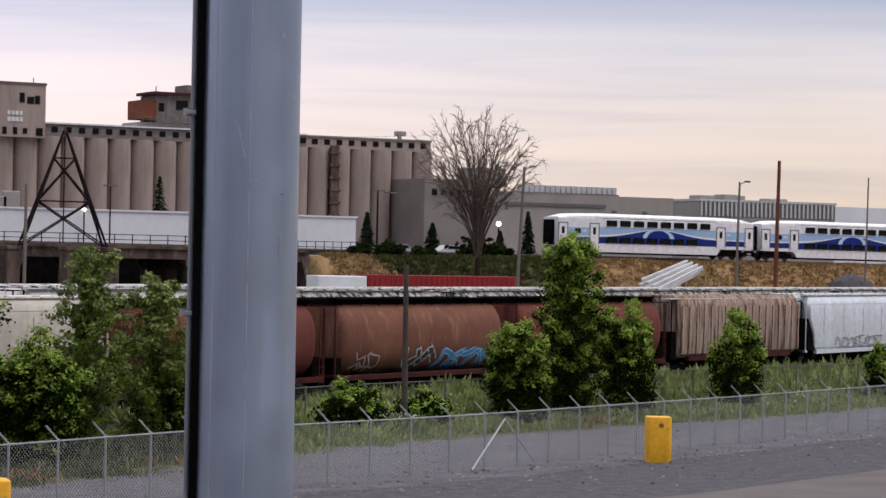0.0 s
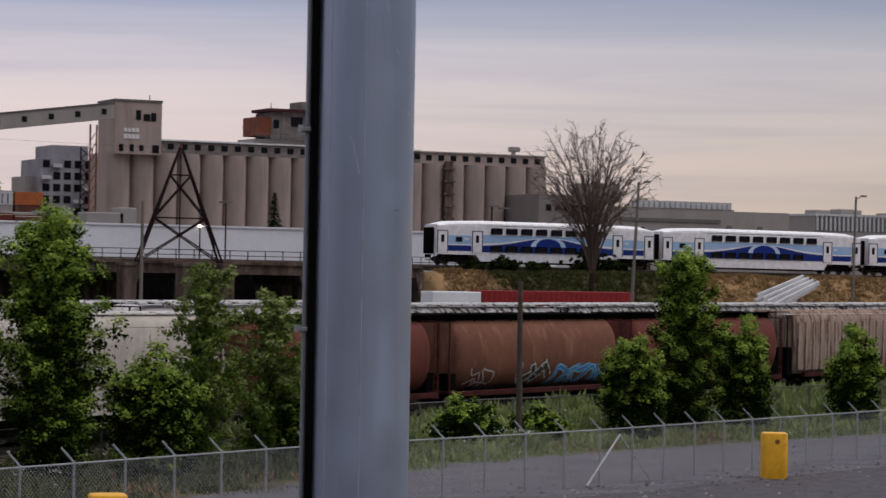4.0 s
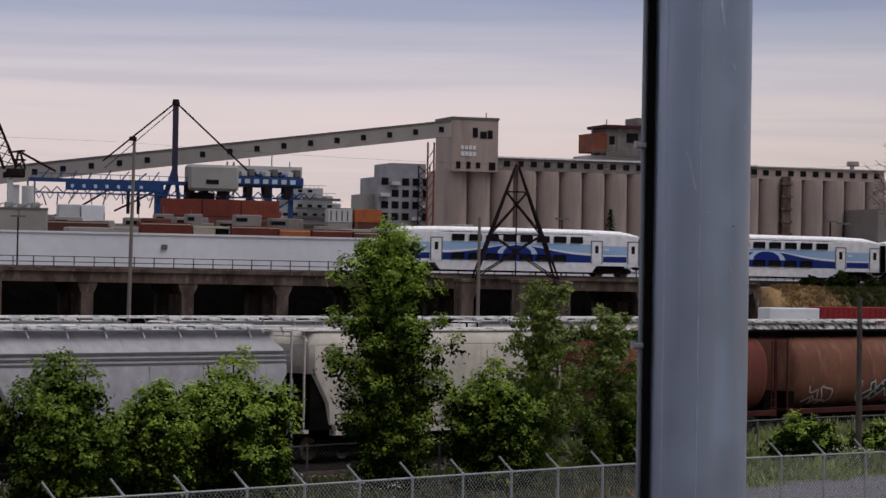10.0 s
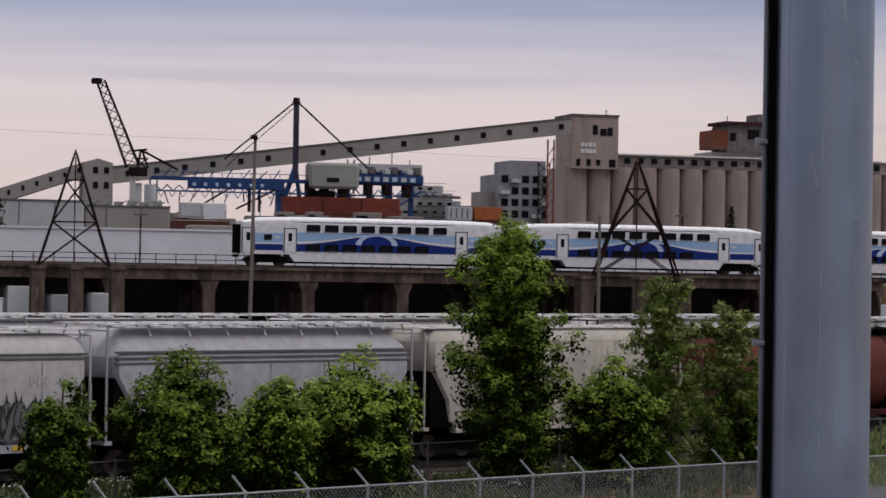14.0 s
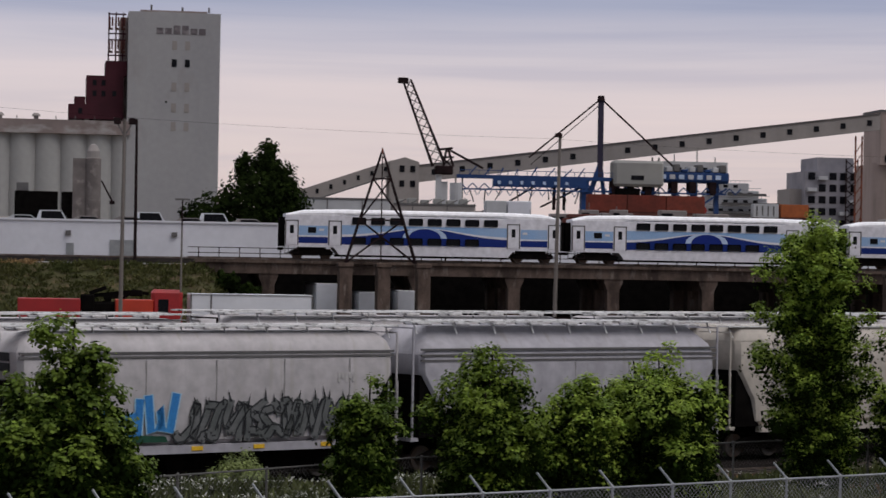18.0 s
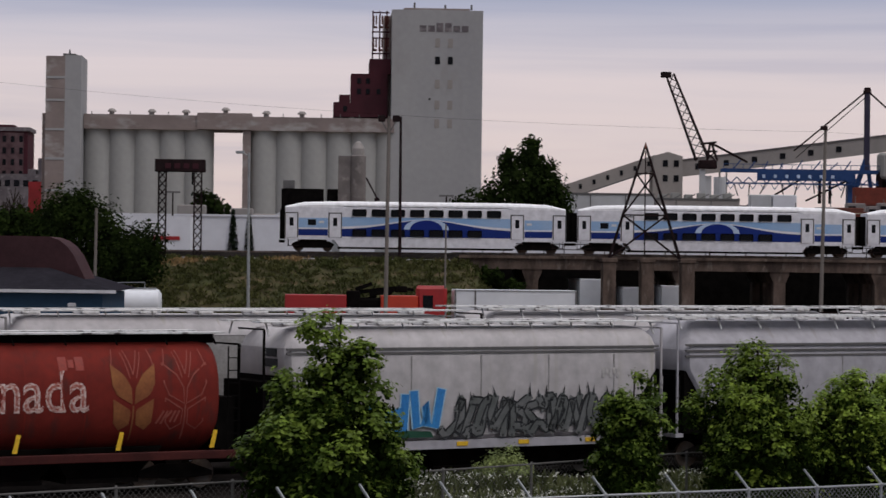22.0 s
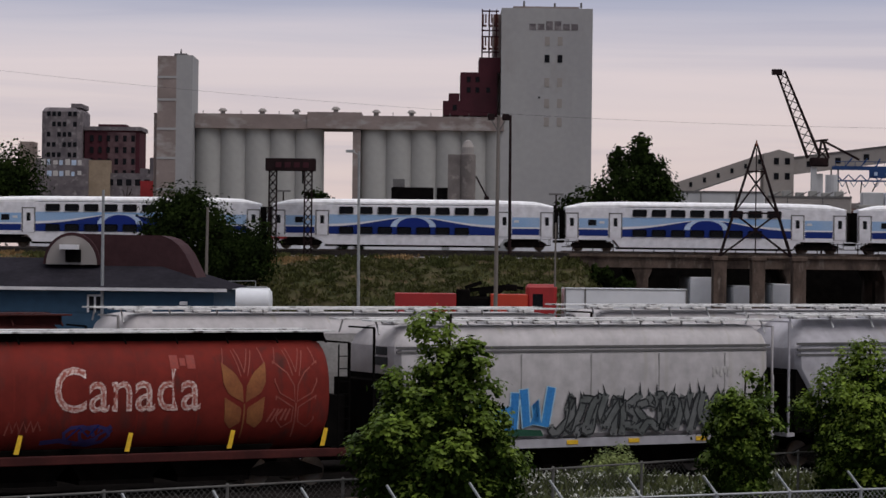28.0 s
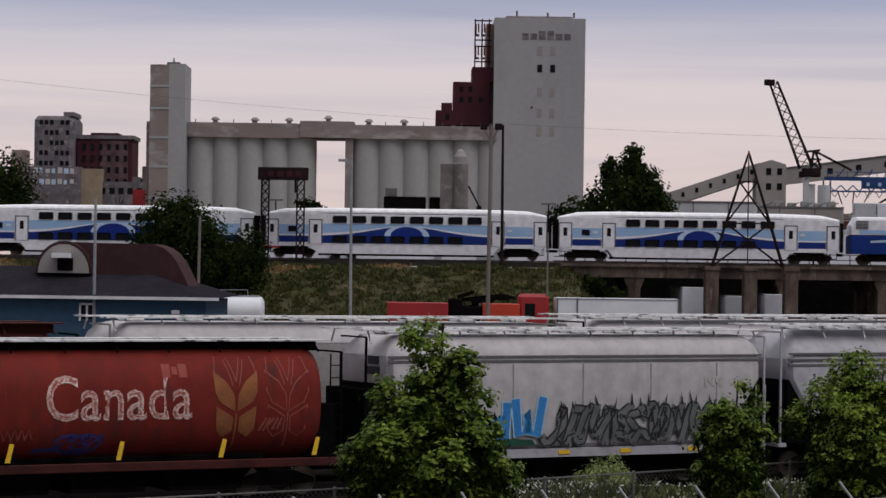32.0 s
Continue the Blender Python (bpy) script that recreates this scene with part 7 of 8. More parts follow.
# ---------- beyond the railway ----------
def build_long_white_building():
    t = thing("white_warehouse", pose(0, 0, 0), "long low white metal-clad warehouse beyond the railway", "warehouse")
    y = 262
    Shape().box(-22, 133.4, y + 0.4, y + 30, 6.5, 10.3).part("deck", M_band, t, "grey roof deck")
    Shape().box(-22, 133.4, y, y + 0.4, 6.5, 11.1).part("wall", M_whitebuild, t)
    Shape().box(-22.2, 133.6, y - 0.15, y + 0.5, 11.1, 11.3).part("roof_edge", M_whitebuild, t)
    seam = Shape().box(-0.03, 0.03, -0.02, 0.0, 6.5, 11.05).mesh("seam", M_whitebuild)
    for i in range(26):
        shared("seam", seam, t, pose(-19 + i * 6.0, y, 0))
    for x in (1.0, 12.0, 56.5, 121.5):
        Shape().cbox(x, x + 0.6, y - 0.3, y - 0.02, 9.6, 10.1, 0.04).part("wall_lamp", M_band, t)
    Shape().box(5.6, 8.2, y - 0.08, y - 0.02, 6.6, 9.2).part("door", M_galv, t, "grey roller door")
    Shape().box(1.1, 1.9, y - 0.08, y - 0.02, 6.6, 8.8).part("door", M_galv, t)
    for x, w, h in ((-15.5, 3.0, 1.2), (-9.8, 2.4, 0.9), (47.5, 5, 0.7), (88, 4.5, 1.4), (92, 2.0, 2.0)):
        Shape().cbox(x, x + w, y + 6, y + 9, 10.3, 11.2 + h, 0.1).part("roof_unit", M_gallery, t, "grey rooftop unit")
    for x, m, tall in ((-3.4, M_hull, 0), (-0.2, M_trailer, 1), (3.4, M_gallery, 0), (7.7, M_greywall, 0), (10.1, M_trailer, 1), (14.2, M_greywall, 0), (16.9, M_trailer, 1), (20.4, M_gallery, 0)):
        c = thing("parked_car", pose(x, 266.5, 10.3), ("white" if m in (M_hull, M_trailer) else "grey") + (" van" if tall else " car") + " parked on the roof deck of the warehouse", "car", "parked cars")
        top = 1.95 if tall else 1.42
        Shape().prism([(-2.0, 0.3), (2.0, 0.3), (2.05, 0.85), (1.35, 0.98), (0.8, top), (-1.5 if tall else -1.1, top), (-1.85, 0.95), (-2.05, 0.85)], -0.85, 0.85).part("body", m, c)
        Shape().prism([(-1.35 if tall else -0.95, 1.02), (1.15, 1.02), (0.72, top - 0.1), (-1.3 if tall else -0.9, top - 0.1)], -0.87, -0.84).part("window", M_glassdark, c)
        wheel_row(c, (-1.3, 1.3), -0.86, 0.32)
        wheel_row(c, (-1.3, 1.3), 0.6, 0.32)
    t = thing("low_white_shed", pose(0, 0, 0), "low pale shed with a red stripe beside the gantry", "shed")
    Shape().box(-26, -12.6, 240, 248, 6.6, 10.7).part("wall", M_whitebuild, t)
    Shape().box(-16.5, -13.6, 239.9, 240, 8.4, 8.75).part("stripe", M_truckred, t, "red stripe")


build_long_white_building()


def build_white_elevator():
    """The tall grey elevator with its workhouse tower, bins and gallery."""
    t = thing("grain_elevator", pose(0, 0, 0), "huge pale grey concrete grain elevator with a tall workhouse tower", "grain elevator")
    y = 560.0
    Shape().box(15.3, 35.8, y, y + 26, 6, 63.2).part("tower", M_tower, t, "tall windowed workhouse tower")
    Shape().box(13.6, 15.3, y + 6, y + 20, 6, 62.3).part("tower_wing", M_towerold, t)
    Shape().box(18, 33, y + 4, y + 22, 63.2, 64.0).part("parapet", M_towerold, t)
    for x, h in ((20.5, 1.2), (27.5, 0.8), (33.5, 0.9)):
        Shape().rod((x, y + 6, 63.9), (x, y + 6, 64.2 + h), 0.25, None, 8).part("vent", M_band, t)
    win = Shape().box(-0.55, 0.55, -0.08, 0.05, 0, 1.7).mesh("window", M_glassdark)
    pale = Shape().box(-0.55, 0.55, -0.06, 0.05, 0, 2.0).mesh("window", M_gallery)
    for i, z in enumerate((36.6, 40.8, 45.5, 51.0, 54.8)):
        for x in (25.6, 28.5):
            shared("window", win if i == 3 else pale, t, pose(x, y, z))
    for i in range(6):
        x = 21.5 + i * 1.9
        Shape().box(x, x + 1.5, y - 0.06, y + 0.05, 58.3, 59.7 + (0.6 if i in (2, 3) else 0)).part("sign_bar", M_derelict, t, "dark faded sign painted on the tower")
    Shape().box(23.7, 24.1, y - 0.1, y + 0.05, 42.9, 43.3).part("vent_hole", M_black, t)
    # stepped maroon house beside the tower with its sign frame
    for x0, x1, z0, z1 in ((2.3, 14.5, 39.0, 42.3), (6.2, 14.5, 42.3, 48.8), (10.4, 15.2, 48.8, 52.2), (3.6, 6.0, 42.3, 44.0)):
        Shape().box(x0, x1, y + 3, y + 16, z0, z1).part("headhouse", M_maroon, t, "stepped maroon brick headhouse")
    for x, z in ((4.5, 40.2), (7.6, 44.2), (9.6, 44.2), (7.6, 46.6), (9.6, 46.6), (12, 44.2)):
        Shape().box(x, x + 0.9, y + 2.9, y + 3.05, z, z + 1.2).part("window", M_glassdark, t)
    f = Shape()
    for x in (11.0, 12.6, 14.2):
        f.bar((x, y + 4, 52), (x, y + 4, 63.2), 0.3)
    for z in (53.5, 57, 58.4, 62.8):
        f.bar((10.8, y + 4, z), (14.8, y + 4, z), 0.3)
    f.part("sign_frame", M_maroon, t, "rusty rooftop sign frame")
    for z in (54.0, 59.2):
        for i in range(3):
            x = 11.0 + 1.35 * i
            Shape().box(x, x + 0.95, y + 3.7, y + 3.85, z, z + 0.5).box(x, x + 0.35, y + 3.7, y + 3.85, z, z + 2.9).box(x + 0.6, x + 0.95, y + 3.7, y + 3.85, z + 0.9, z + 2.9).part("sign_bar", M_cont_dark, t)
    # two blocks of bins joined by the gallery bridge
    gal = Shape().box(-53.5, -28, y - 0.5, y + 14, 35.3, 38.6).box(-16.2, 16, y - 0.5, y + 14, 35.4, 38.5)
    gal.part("gallery", M_towerold, t, "stained concrete gallery over the bins")
    Shape().box(-28.2, -16, y - 0.9, y + 14, 35.5, 39.2).part("gallery_bridge", M_towerold, t)
    n = 36
    bin_mesh = Shape().loft([[(3.6 * math.cos(2 * math.pi * i / n), 3.6 * math.sin(2 * math.pi * i / n), z) for i in range(n)] for z in (6, 35.4)]).mesh("silo_bin", M_bin, True)
    for x in [-50.6 + i * 5.62 for i in range(5)] + [-13.2 + i * 5.62 for i in range(6)]:
        shared("silo_bin", bin_mesh, t, pose(x, y + 3.8, 0))
    Shape().box(-53.4, -25.6, y + 3.2, y + 14, 6, 35.3).box(-17.9, 16, y + 3.2, y + 14, 6, 35.3).part("bin_core", M_bin, t)
    Shape().box(-17.95, -16.2, y - 0.2, y + 3, 6, 35.4).part("end_pier", M_towerold, t)
    for x in (-47.6, -38.6, -30.9, -22.0, -12.8, -4.8, 6.4):
        b = 39.2 if -28 < x < -16 else 38.6
        v = Shape().rod((x, y + 4, b), (x, y + 4, b + 0.8), 0.55, None, 10).rod((x, y + 4, b + 0.8), (x, y + 4, b + 1.1), 1.0, 0.9, 10).rod((x, y + 4, b + 1.1), (x, y + 4, b + 1.5), 0.9, 0.5, 10)
        v.part("roof_vent", M_gallery, t, "round roof ventilator")
    for i in range(16):
        x = -52 + i * 4.3
        Shape().bar((x, y + 3, 38.5), (x, y + 3, 39.5), 0.18).part("roof_post", M_band, t)
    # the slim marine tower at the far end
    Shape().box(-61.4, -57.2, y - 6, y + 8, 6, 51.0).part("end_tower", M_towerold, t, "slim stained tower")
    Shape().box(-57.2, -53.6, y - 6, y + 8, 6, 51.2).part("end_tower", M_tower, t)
    Shape().box(-58.0, -55.2, y - 3, y + 4, 51.0, 51.8).rod((-56.8, y, 51.8), (-56.8, y, 53.0), 0.3, 0.1, 8).part("tower_cap", M_band, t)
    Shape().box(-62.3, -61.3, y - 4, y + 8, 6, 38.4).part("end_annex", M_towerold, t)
    for z in (14, 21, 28, 34.5, 41, 46):
        Shape().box(-61.45, -57.2, y - 6.1, y - 6, z, z + 0.5).part("lift_joint", M_tower, t)
    # a brown drum tower and dark sheds before the bins
    t = thing("drum_tower", pose(4.3, 300, 6.6), "small brown concrete drum tower with a pale cap", "tower")
    ring = lambda r, z: [(r * math.cos(2 * math.pi * i / 16), r * math.sin(2 * math.pi * i / 16), z) for i in range(16)]
    Shape().loft([ring(0.95, 0), ring(0.95, 12.6), ring(0.8, 12.7)]).part("drum", M_oldgallery, t, smooth=True)
    Shape().loft([ring(0.75, 12.7), ring(0.75, 13.5), ring(0.4, 14.2), ring(0.1, 14.4)]).part("cap", M_gallery, t)
    Shape().box(-2.4, -0.9, -0.4, 1.2, 0, 12.6).part("annex", M_oldgallery, t)
    Shape().bar((1.0, 0, 10), (2.4, 0, 7.4), 0.2).bar((2.0, 0, 7.4), (2.6, 0, 7.4), 0.4).part("spout", M_steel, t)
    t = thing("dark_shed", pose(0, 300, 6.6), "row of black container sheds beyond the railway", "shed")
    Shape().cbox(-4.9, 0.2, 0, 3, 5.2, 8.6, 0.1).part("unit", M_black, t)
    Shape().cbox(0.6, 3.3, 0, 3, 5.2, 8.6, 0.1).part("unit", M_black, t)
    Shape().cbox(-4.7, -3.3, 0, 3, 8.6, 9.6, 0.05).part("unit", M_band, t)
    Shape().box(-5.2, 8.0, 0.4, 3.4, 0, 5.2).part("plinth", M_gallery, t)


build_white_elevator()


def build_tan_elevator():
    """The long brown elevator with its square tower and the sloping conveyor."""
    t = thing("tan_grain_elevator", pose(0, 0, 0), "long tan concrete grain elevator with round bins and a square tower", "grain elevator")
    y = 540.0
    Shape().box(182.5, 193.6, y - 4, y + 8, 31.8, 43.9).part("tower", M_silo, t, "square tan headhouse tower")
    Shape().box(182.3, 193.8, y - 4.2, y + 8.2, 43.7, 44.2).part("coping", M_band, t)
    for x, z, w, h in ((187.4, 39.6, 1.2, 2.2), (191.0, 39.4, 1.2, 1.9), (189.2, 39.4, 1.6, 1.6), (183.5, 32.4, 1.0, 1.6), (186.0, 32.4, 1.0, 1.6), (188.3, 32.6, 1.0, 1.3), (191.4, 32.2, 1.6, 1.8)):
        Shape().box(x, x + w, y - 4.1, y - 4, z, z + h).part("window", M_glassdark, t)
    for i in range(4):
        Shape().box(184.6 + 0.95 * i, 185.3 + 0.95 * i, y - 4.12, y - 4, 36.8, 37.7).part("sign_bar", M_wtrim, t)
        Shape().box(184.6 + 0.95 * i, 185.4 + 0.95 * i, y - 4.12, y - 4, 35.3, 36.3).part("sign_bar", M_wtrim, t)
    n = 16
    r = 2.85
    bin_mesh = Shape().loft([[(r * math.cos(2 * math.pi * i / n), r * math.sin(2 * math.pi * i / n), z) for i in range(n)] for z in (6, 32.4)]).mesh("silo_bin", M_silo, True)
    for i in range(20):
        shared("silo_bin", bin_mesh, t, pose(184.6 + i * 5.68, y, 0))
    Shape().box(182.4, 294.6, y + 0.4, y + 14, 6, 32.2).part("bin_core", M_silo, t)
    Shape().box(194, 260, y - 2.2, y + 10, 32.4, 35.2).part("gallery", M_oldgallery, t, "windowed gallery over the bins")
    Shape().box(194, 260, y - 2.6, y + 10.4, 35.2, 35.55).part("gallery_roof", M_wtrim, t, "pale gallery roof edge")
    Shape().box(260, 294.3, y - 1.8, y + 10, 32.4, 35.0).part("gallery", M_silo, t)
    Shape().box(259.8, 294.6, y - 2.1, y + 10.2, 35.0, 35.35).part("gallery_roof", M_gallery, t)
    win = Shape().box(-0.75, 0.75, -0.1, 0.1, 0, 1.3).mesh("window", M_glassdark)
    for i in range(20):
        shared("window", win, t, pose(196.5 + i * 3.3, y - 2.2, 33.3))
    for i in range(10):
        shared("window", win, t, pose(262.5 + i * 3.3, y - 1.8, 33.2))
    leg = Shape()
    leg.box(266.3, 268.4, y - 3.4, y - 2.6, 8, 33)
    for z in range(10, 33, 3):
        leg.box(265.9, 268.8, y - 3.6, y - 2.5, z, z + 0.5)
    leg.part("spiral_leg", M_conc, t, "dark spiral stair strip")
    Shape().box(218.5, 233.5, y + 2, y + 12, 35.4, 36.8).part("headhouse_base", M_gallery, t)
    Shape().box(219.4, 222.6, y + 1, y + 11, 37.6, 42.0).part("headhouse", M_rustorange, t, "rust-red clad headhouse")
    Shape().box(222.6, 225.2, y + 1.2, y + 11, 36.8, 43.2).part("headhouse", M_oldgallery, t)
    Shape().box(223.2, 224.6, y + 1.1, y + 1.25, 39.4, 41.4).part("window", M_glassdark, t)
    r = Shape()
    for i in range(9):
        r.bar((219 + i * 1.9, y + 0.6, 36.8), (219 + i * 1.9, y + 0.6, 38.0), 0.14)
    r.bar((218.6, y + 0.6, 38.0), (234.4, y + 0.6, 38.0), 0.14).bar((218.6, y + 0.6, 37.4), (234.4, y + 0.6, 37.4), 0.1)
    r.part("roof_railing", M_band, t)
    Shape().box(225.2, 234, y + 1, y + 11, 36.8, 43.6).part("headhouse", M_oldgallery, t)
    Shape().box(221.5, 235, y, y + 11, 43.3, 44.0).part("headhouse_roof", M_maroon, t)
    Shape().box(230.5, 235.5, y + 2, y + 9, 44.0, 46.0).part("lift_house", M_oldgallery, t)
    Shape().box(227.5, 230.5, y + 0.9, y + 1.05, 40, 42.2).part("window", M_glassdark, t)
    a = Shape()
    for x, z0, z1 in ((231.2, 46, 48.5), (222, 43.6, 45.2), (192, 44, 45.6), (286.9, 35, 37.0)):
        a.rod((x, y, z0), (x, y, z1), 0.12, None, 6)
    a.part("aerial", M_band, t)
    Shape().cbox(285.6, 288.2, y - 0.5, y + 1.5, 36.2, 37.4, 0.2).rod((286.3, y, 35), (286.3, y, 36.2), 0.4, None, 8).part("cyclone", M_gallery, t)
    # conveyor gallery on trestles, with its transfer house
    t = thing("conveyor_gallery", pose(0, 0, 0), "long sloping grey conveyor gallery with small square windows", "conveyor")
    yc = 500.0
    p0, p1 = (72.2, 25.8), (169.5, 38.9)
    Shape().loft([[(x, yc - 1.6, z - 1.55), (x, yc + 1.6, z - 1.55), (x, yc + 1.6, z + 1.7), (x, yc - 1.6, z + 1.7)] for x, z in (p0, p1)]).part("gallery", M_gallery, t)
    Shape().loft([[(x, yc - 1.8, z + 1.7), (x, yc + 1.8, z + 1.7), (x, yc + 1.8, z + 1.95), (x, yc - 1.8, z + 1.95)] for x, z in (p0, p1)]).part("gallery_roof", M_band, t)
    w2 = Shape().box(-0.55, 0.55, -0.08, 0.05, -0.55, 0.6).mesh("window", M_glassdark)
    for i in range(17):
        k = (i + 0.6) / 17
        shared("window", w2, t, pose(p0[0] + (p1[0] - p0[0]) * k, yc - 1.6, p0[1] + (p1[1] - p0[1]) * k + 0.1))
    q0, q1 = (45.0, 19.6), (67.0, 27.2)
    Shape().loft([[(x, yc - 1.6, z - 1.5), (x, yc + 1.6, z - 1.5), (x, yc + 1.6, z + 1.4), (x, yc - 1.6, z + 1.4)] for x, z in (q0, q1)]).part("gallery", M_gallery, t)
    Shape().loft([[(x, yc - 1.75, z - 1.75), (x, yc + 1.75, z - 1.75), (x, yc + 1.75, z - 1.5), (x, yc - 1.75, z - 1.5)] for x, z in (q0, q1)]).part("gallery_floor", M_band, t)
    w3 = Shape().box(-0.3, 0.3, -0.08, 0.05, -0.45, 0.5).mesh("window", M_glassdark)
    for i in range(8):
        k = (i + 0.5) / 8
        shared("window", w3, t, pose(q0[0] + (q1[0] - q0[0]) * k, yc - 1.6, q0[1] + (q1[1] - q0[1]) * k))
    Shape().prism([(66.4, 19), (72.4, 19), (72.4, 28.3), (69.4, 29.2), (66.4, 28.3)], yc - 2.5, yc + 3).part("transfer_house", M_gallery, t, "grey transfer house")
    for x in (68.4, 70.6):
        for z in (23.2, 26.2):
            Shape().box(x, x + 1.0, yc - 2.58, yc - 2.48, z, z + 1.3).part("window", M_glassdark, t)
    for x, z0, z1 in ((81, 6, 25.5), (122, 6, 30.5), (165.5, 6, 36)):
        s = Shape()
        for dx in (-0.7, 0.7):
            s.bar((x + dx, yc, z0), (x + dx, yc, z1), 0.3)
        for i in range(int((z1 - z0) / 2.2)):
            z = z0 + 2.2 * i
            s.bar((x - 0.7, yc, z), (x + 0.7, yc, z + 2.2), 0.15)
        s.part("trestle", M_portgrey if x != 165.5 else M_rustorange, t)
    Shape().box(76.5, 78.5, yc - 1, yc + 1, 6, 24.5).part("support", M_hull, t)


build_tan_elevator()


def build_port():
    # luffing lattice crane
    t = thing("luffing_crane", pose(0, 480, 0), "dark lattice luffing jib crane", "crane")
    a0, a1 = Vector((73.6, 0, 27.2)), Vector((67.2, 0, 43.3))
    d = (a1 - a0).normalized()
    side = Vector((d.z, 0, -d.x))
    s = Shape()
    for k in (-1, 1):
        for yy in (-0.8, 0.8):
            s.bar(a0 + side * k * 1.2 + Vector((0, yy, 0)), a1 + side * k * 0.75 + Vector((0, yy * 0.4, 0)), 0.28)
    for i in range(10):
        f, g = i / 10, (i + 1) / 10
        w0, w1 = 1.2 - 0.45 * f, 1.2 - 0.45 * g
        s.bar(a0 + d * 17.4 * f + side * w0, a0 + d * 17.4 * g - side * w1, 0.16).bar(a0 + d * 17.4 * f - side * w0, a0 + d * 17.4 * g + side * w1, 0.16)
    s.part("jib", M_steel, t)
    Shape().cbox(65.4, 67.4, -0.6, 0.6, 42.8, 43.9, 0.15).part("jib_head", M_steel, t)
    Shape().cbox(73.0, 76.4, -1.2, 1.2, 25.2, 26.9, 0.2).part("machine_house", M_steel, t)
    fr = Shape().bar((74.6, 0, 26.8), (75.2, 0, 30.4), 0.4).bar((76.6, 0, 26.8), (75.4, 0, 30.4), 0.4).bar((74.0, 0, 28.6), (76.6, 0, 28.6), 0.35).bar((73.2, 0, 30.0), (76.4, 0, 30.4), 0.4)
    fr.bar((74.4, 0, 26.8), (76.2, 0, 28.6), 0.25).bar((76.2, 0, 26.8), (74.4, 0, 28.6), 0.25).part("back_frame", M_steel, t)
    Shape().bar((75.8, 0, 30.0), (82.5, 0, 26.6), 0.4).part("counterweight_arm", M_steel, t)
    Shape().box(73.2, 74.2, -0.6, 0.6, 6, 26).part("pedestal", M_hull, t, "pale column")
    # blue ship-to-shore crane
    t = thing("container_crane", pose(0, 490, 0), "blue harbour container crane with an A-frame mast", "crane")
    Shape().box(79.0, 134.5, -1.2, -0.7, 25.0, 25.7).part("boom", M_port, t, "long blue boom girder")
    Shape().box(79.0, 134.5, 0.7, 1.2, 25.0, 25.7).part("boom", M_port, t)
    Shape().box(86.0, 105.0, -1.25, -1.0, 23.4, 25.0).part("boom_web", M_port, t)
    g = Shape()
    for i in range(24):
        x = 79.5 + i * 2.4
        g.bar((x, -1.3, 24.0), (x + 1.2, -1.3, 22.8), 0.2).bar((x + 1.2, -1.3, 22.8), (x + 2.4, -1.3, 24.0), 0.2)
    g.bar((79.5, -1.3, 22.8), (134, -1.3, 22.8), 0.3)
    for i in range(12):
        x = 80 + i * 2.2
        g.bar((x, -1.3, 22.8), (x + 0.7, -1.3, 21.6), 0.12).bar((x + 0.7, -1.3, 21.6), (x + 1.5, -1.3, 22.8), 0.12)
    for i in range(28):
        g.bar((79.3 + i * 1.95, -1.2, 25.6), (79.3 + i * 1.95, -1.2, 26.6), 0.1)
    g.bar((79.3, -1.2, 26.6), (133, -1.2, 26.6), 0.12)
    g.part("boom_lattice", M_port, t)
    for i in range(7):
        Shape().box(87.0 + i * 2.3, 87.6 + i * 2.3, -1.3, -1.2, 23.9, 24.6).part("sign_bar", M_pale, t)
    Shape().box(107.6, 108.6, -0.5, 0.5, 25.0, 41.4).part("mast", M_portmast, t)
    Shape().bar((105.4, 0, 20.4), (108.0, 0, 28.0), 0.9).bar((109.2, 0, 20.4), (108.2, 0, 28.0), 0.7).part("mast_foot", M_port, t)
    for i in range(9):
        Shape().cbox(119.8 + 1.6 * i, 121.0 + 1.6 * i, -1.9, 1.5, 27.2, 27.7 + 0.5 * (i % 3), 0.1).part("winch_box", (M_port, M_hull, M_band)[i % 3], t)
    for i in range(7):
        Shape().box(120.2 + 1.9 * i, 121.3 + 1.9 * i, -1.95, -1.8, 25.7, 26.6).part("house_panel", M_hull if i % 2 else M_pale, t)
    Shape().bar((128.9, -1, 20.5), (134.2, -1, 24.0), 0.35).bar((127.4, -1, 20.0), (122.5, -1, 23.6), 0.35).part("leg_brace", M_port, t)
    Shape().rod((108.1, 0, 41.2), (108.1, 0, 42.2), 0.85, 0.6, 10).part("mast_head", M_steel, t)
    for q in ((93.5, 29.4), (124.5, 27.2)):
        Shape().bar((108.1, 0, 41.6), (q[0], 0, q[1]), 0.3).part("stay", M_steel, t)
    Shape().bar((108.1, 0.6, 40.5), (94.0, 0.6, 28), 0.15).part("cable", M_steel, t)
    for x, w, z in ((104.2, 1.5, 25.0), (126.9, 1.2, 28.0)):
        Shape().box(x, x + w, -1, 1, 6, z).part("leg", M_port, t)
    Shape().cbox(110.5, 120.8, -2.5, 2.0, 24.0, 29.2, 0.5).part("machine_house", M_portgrey, t, "grey machine house")
    Shape().box(114, 116.6, -2.58, -2.5, 25.3, 26.2).part("house_window", M_glassdark, t)
    Shape().cbox(111, 116, -2, 2, 20.5, 23.6, 0.2).part("trolley", M_black, t)
    for a, b in (((96, 19.5), (104, 23.5)), ((88, 19.5), (95, 23.8)), ((117, 23.5), (123, 19.5))):
        Shape().bar((a[0], 0, a[1]), (b[0], 0, b[1]), 0.35).part("strut", M_steel, t)
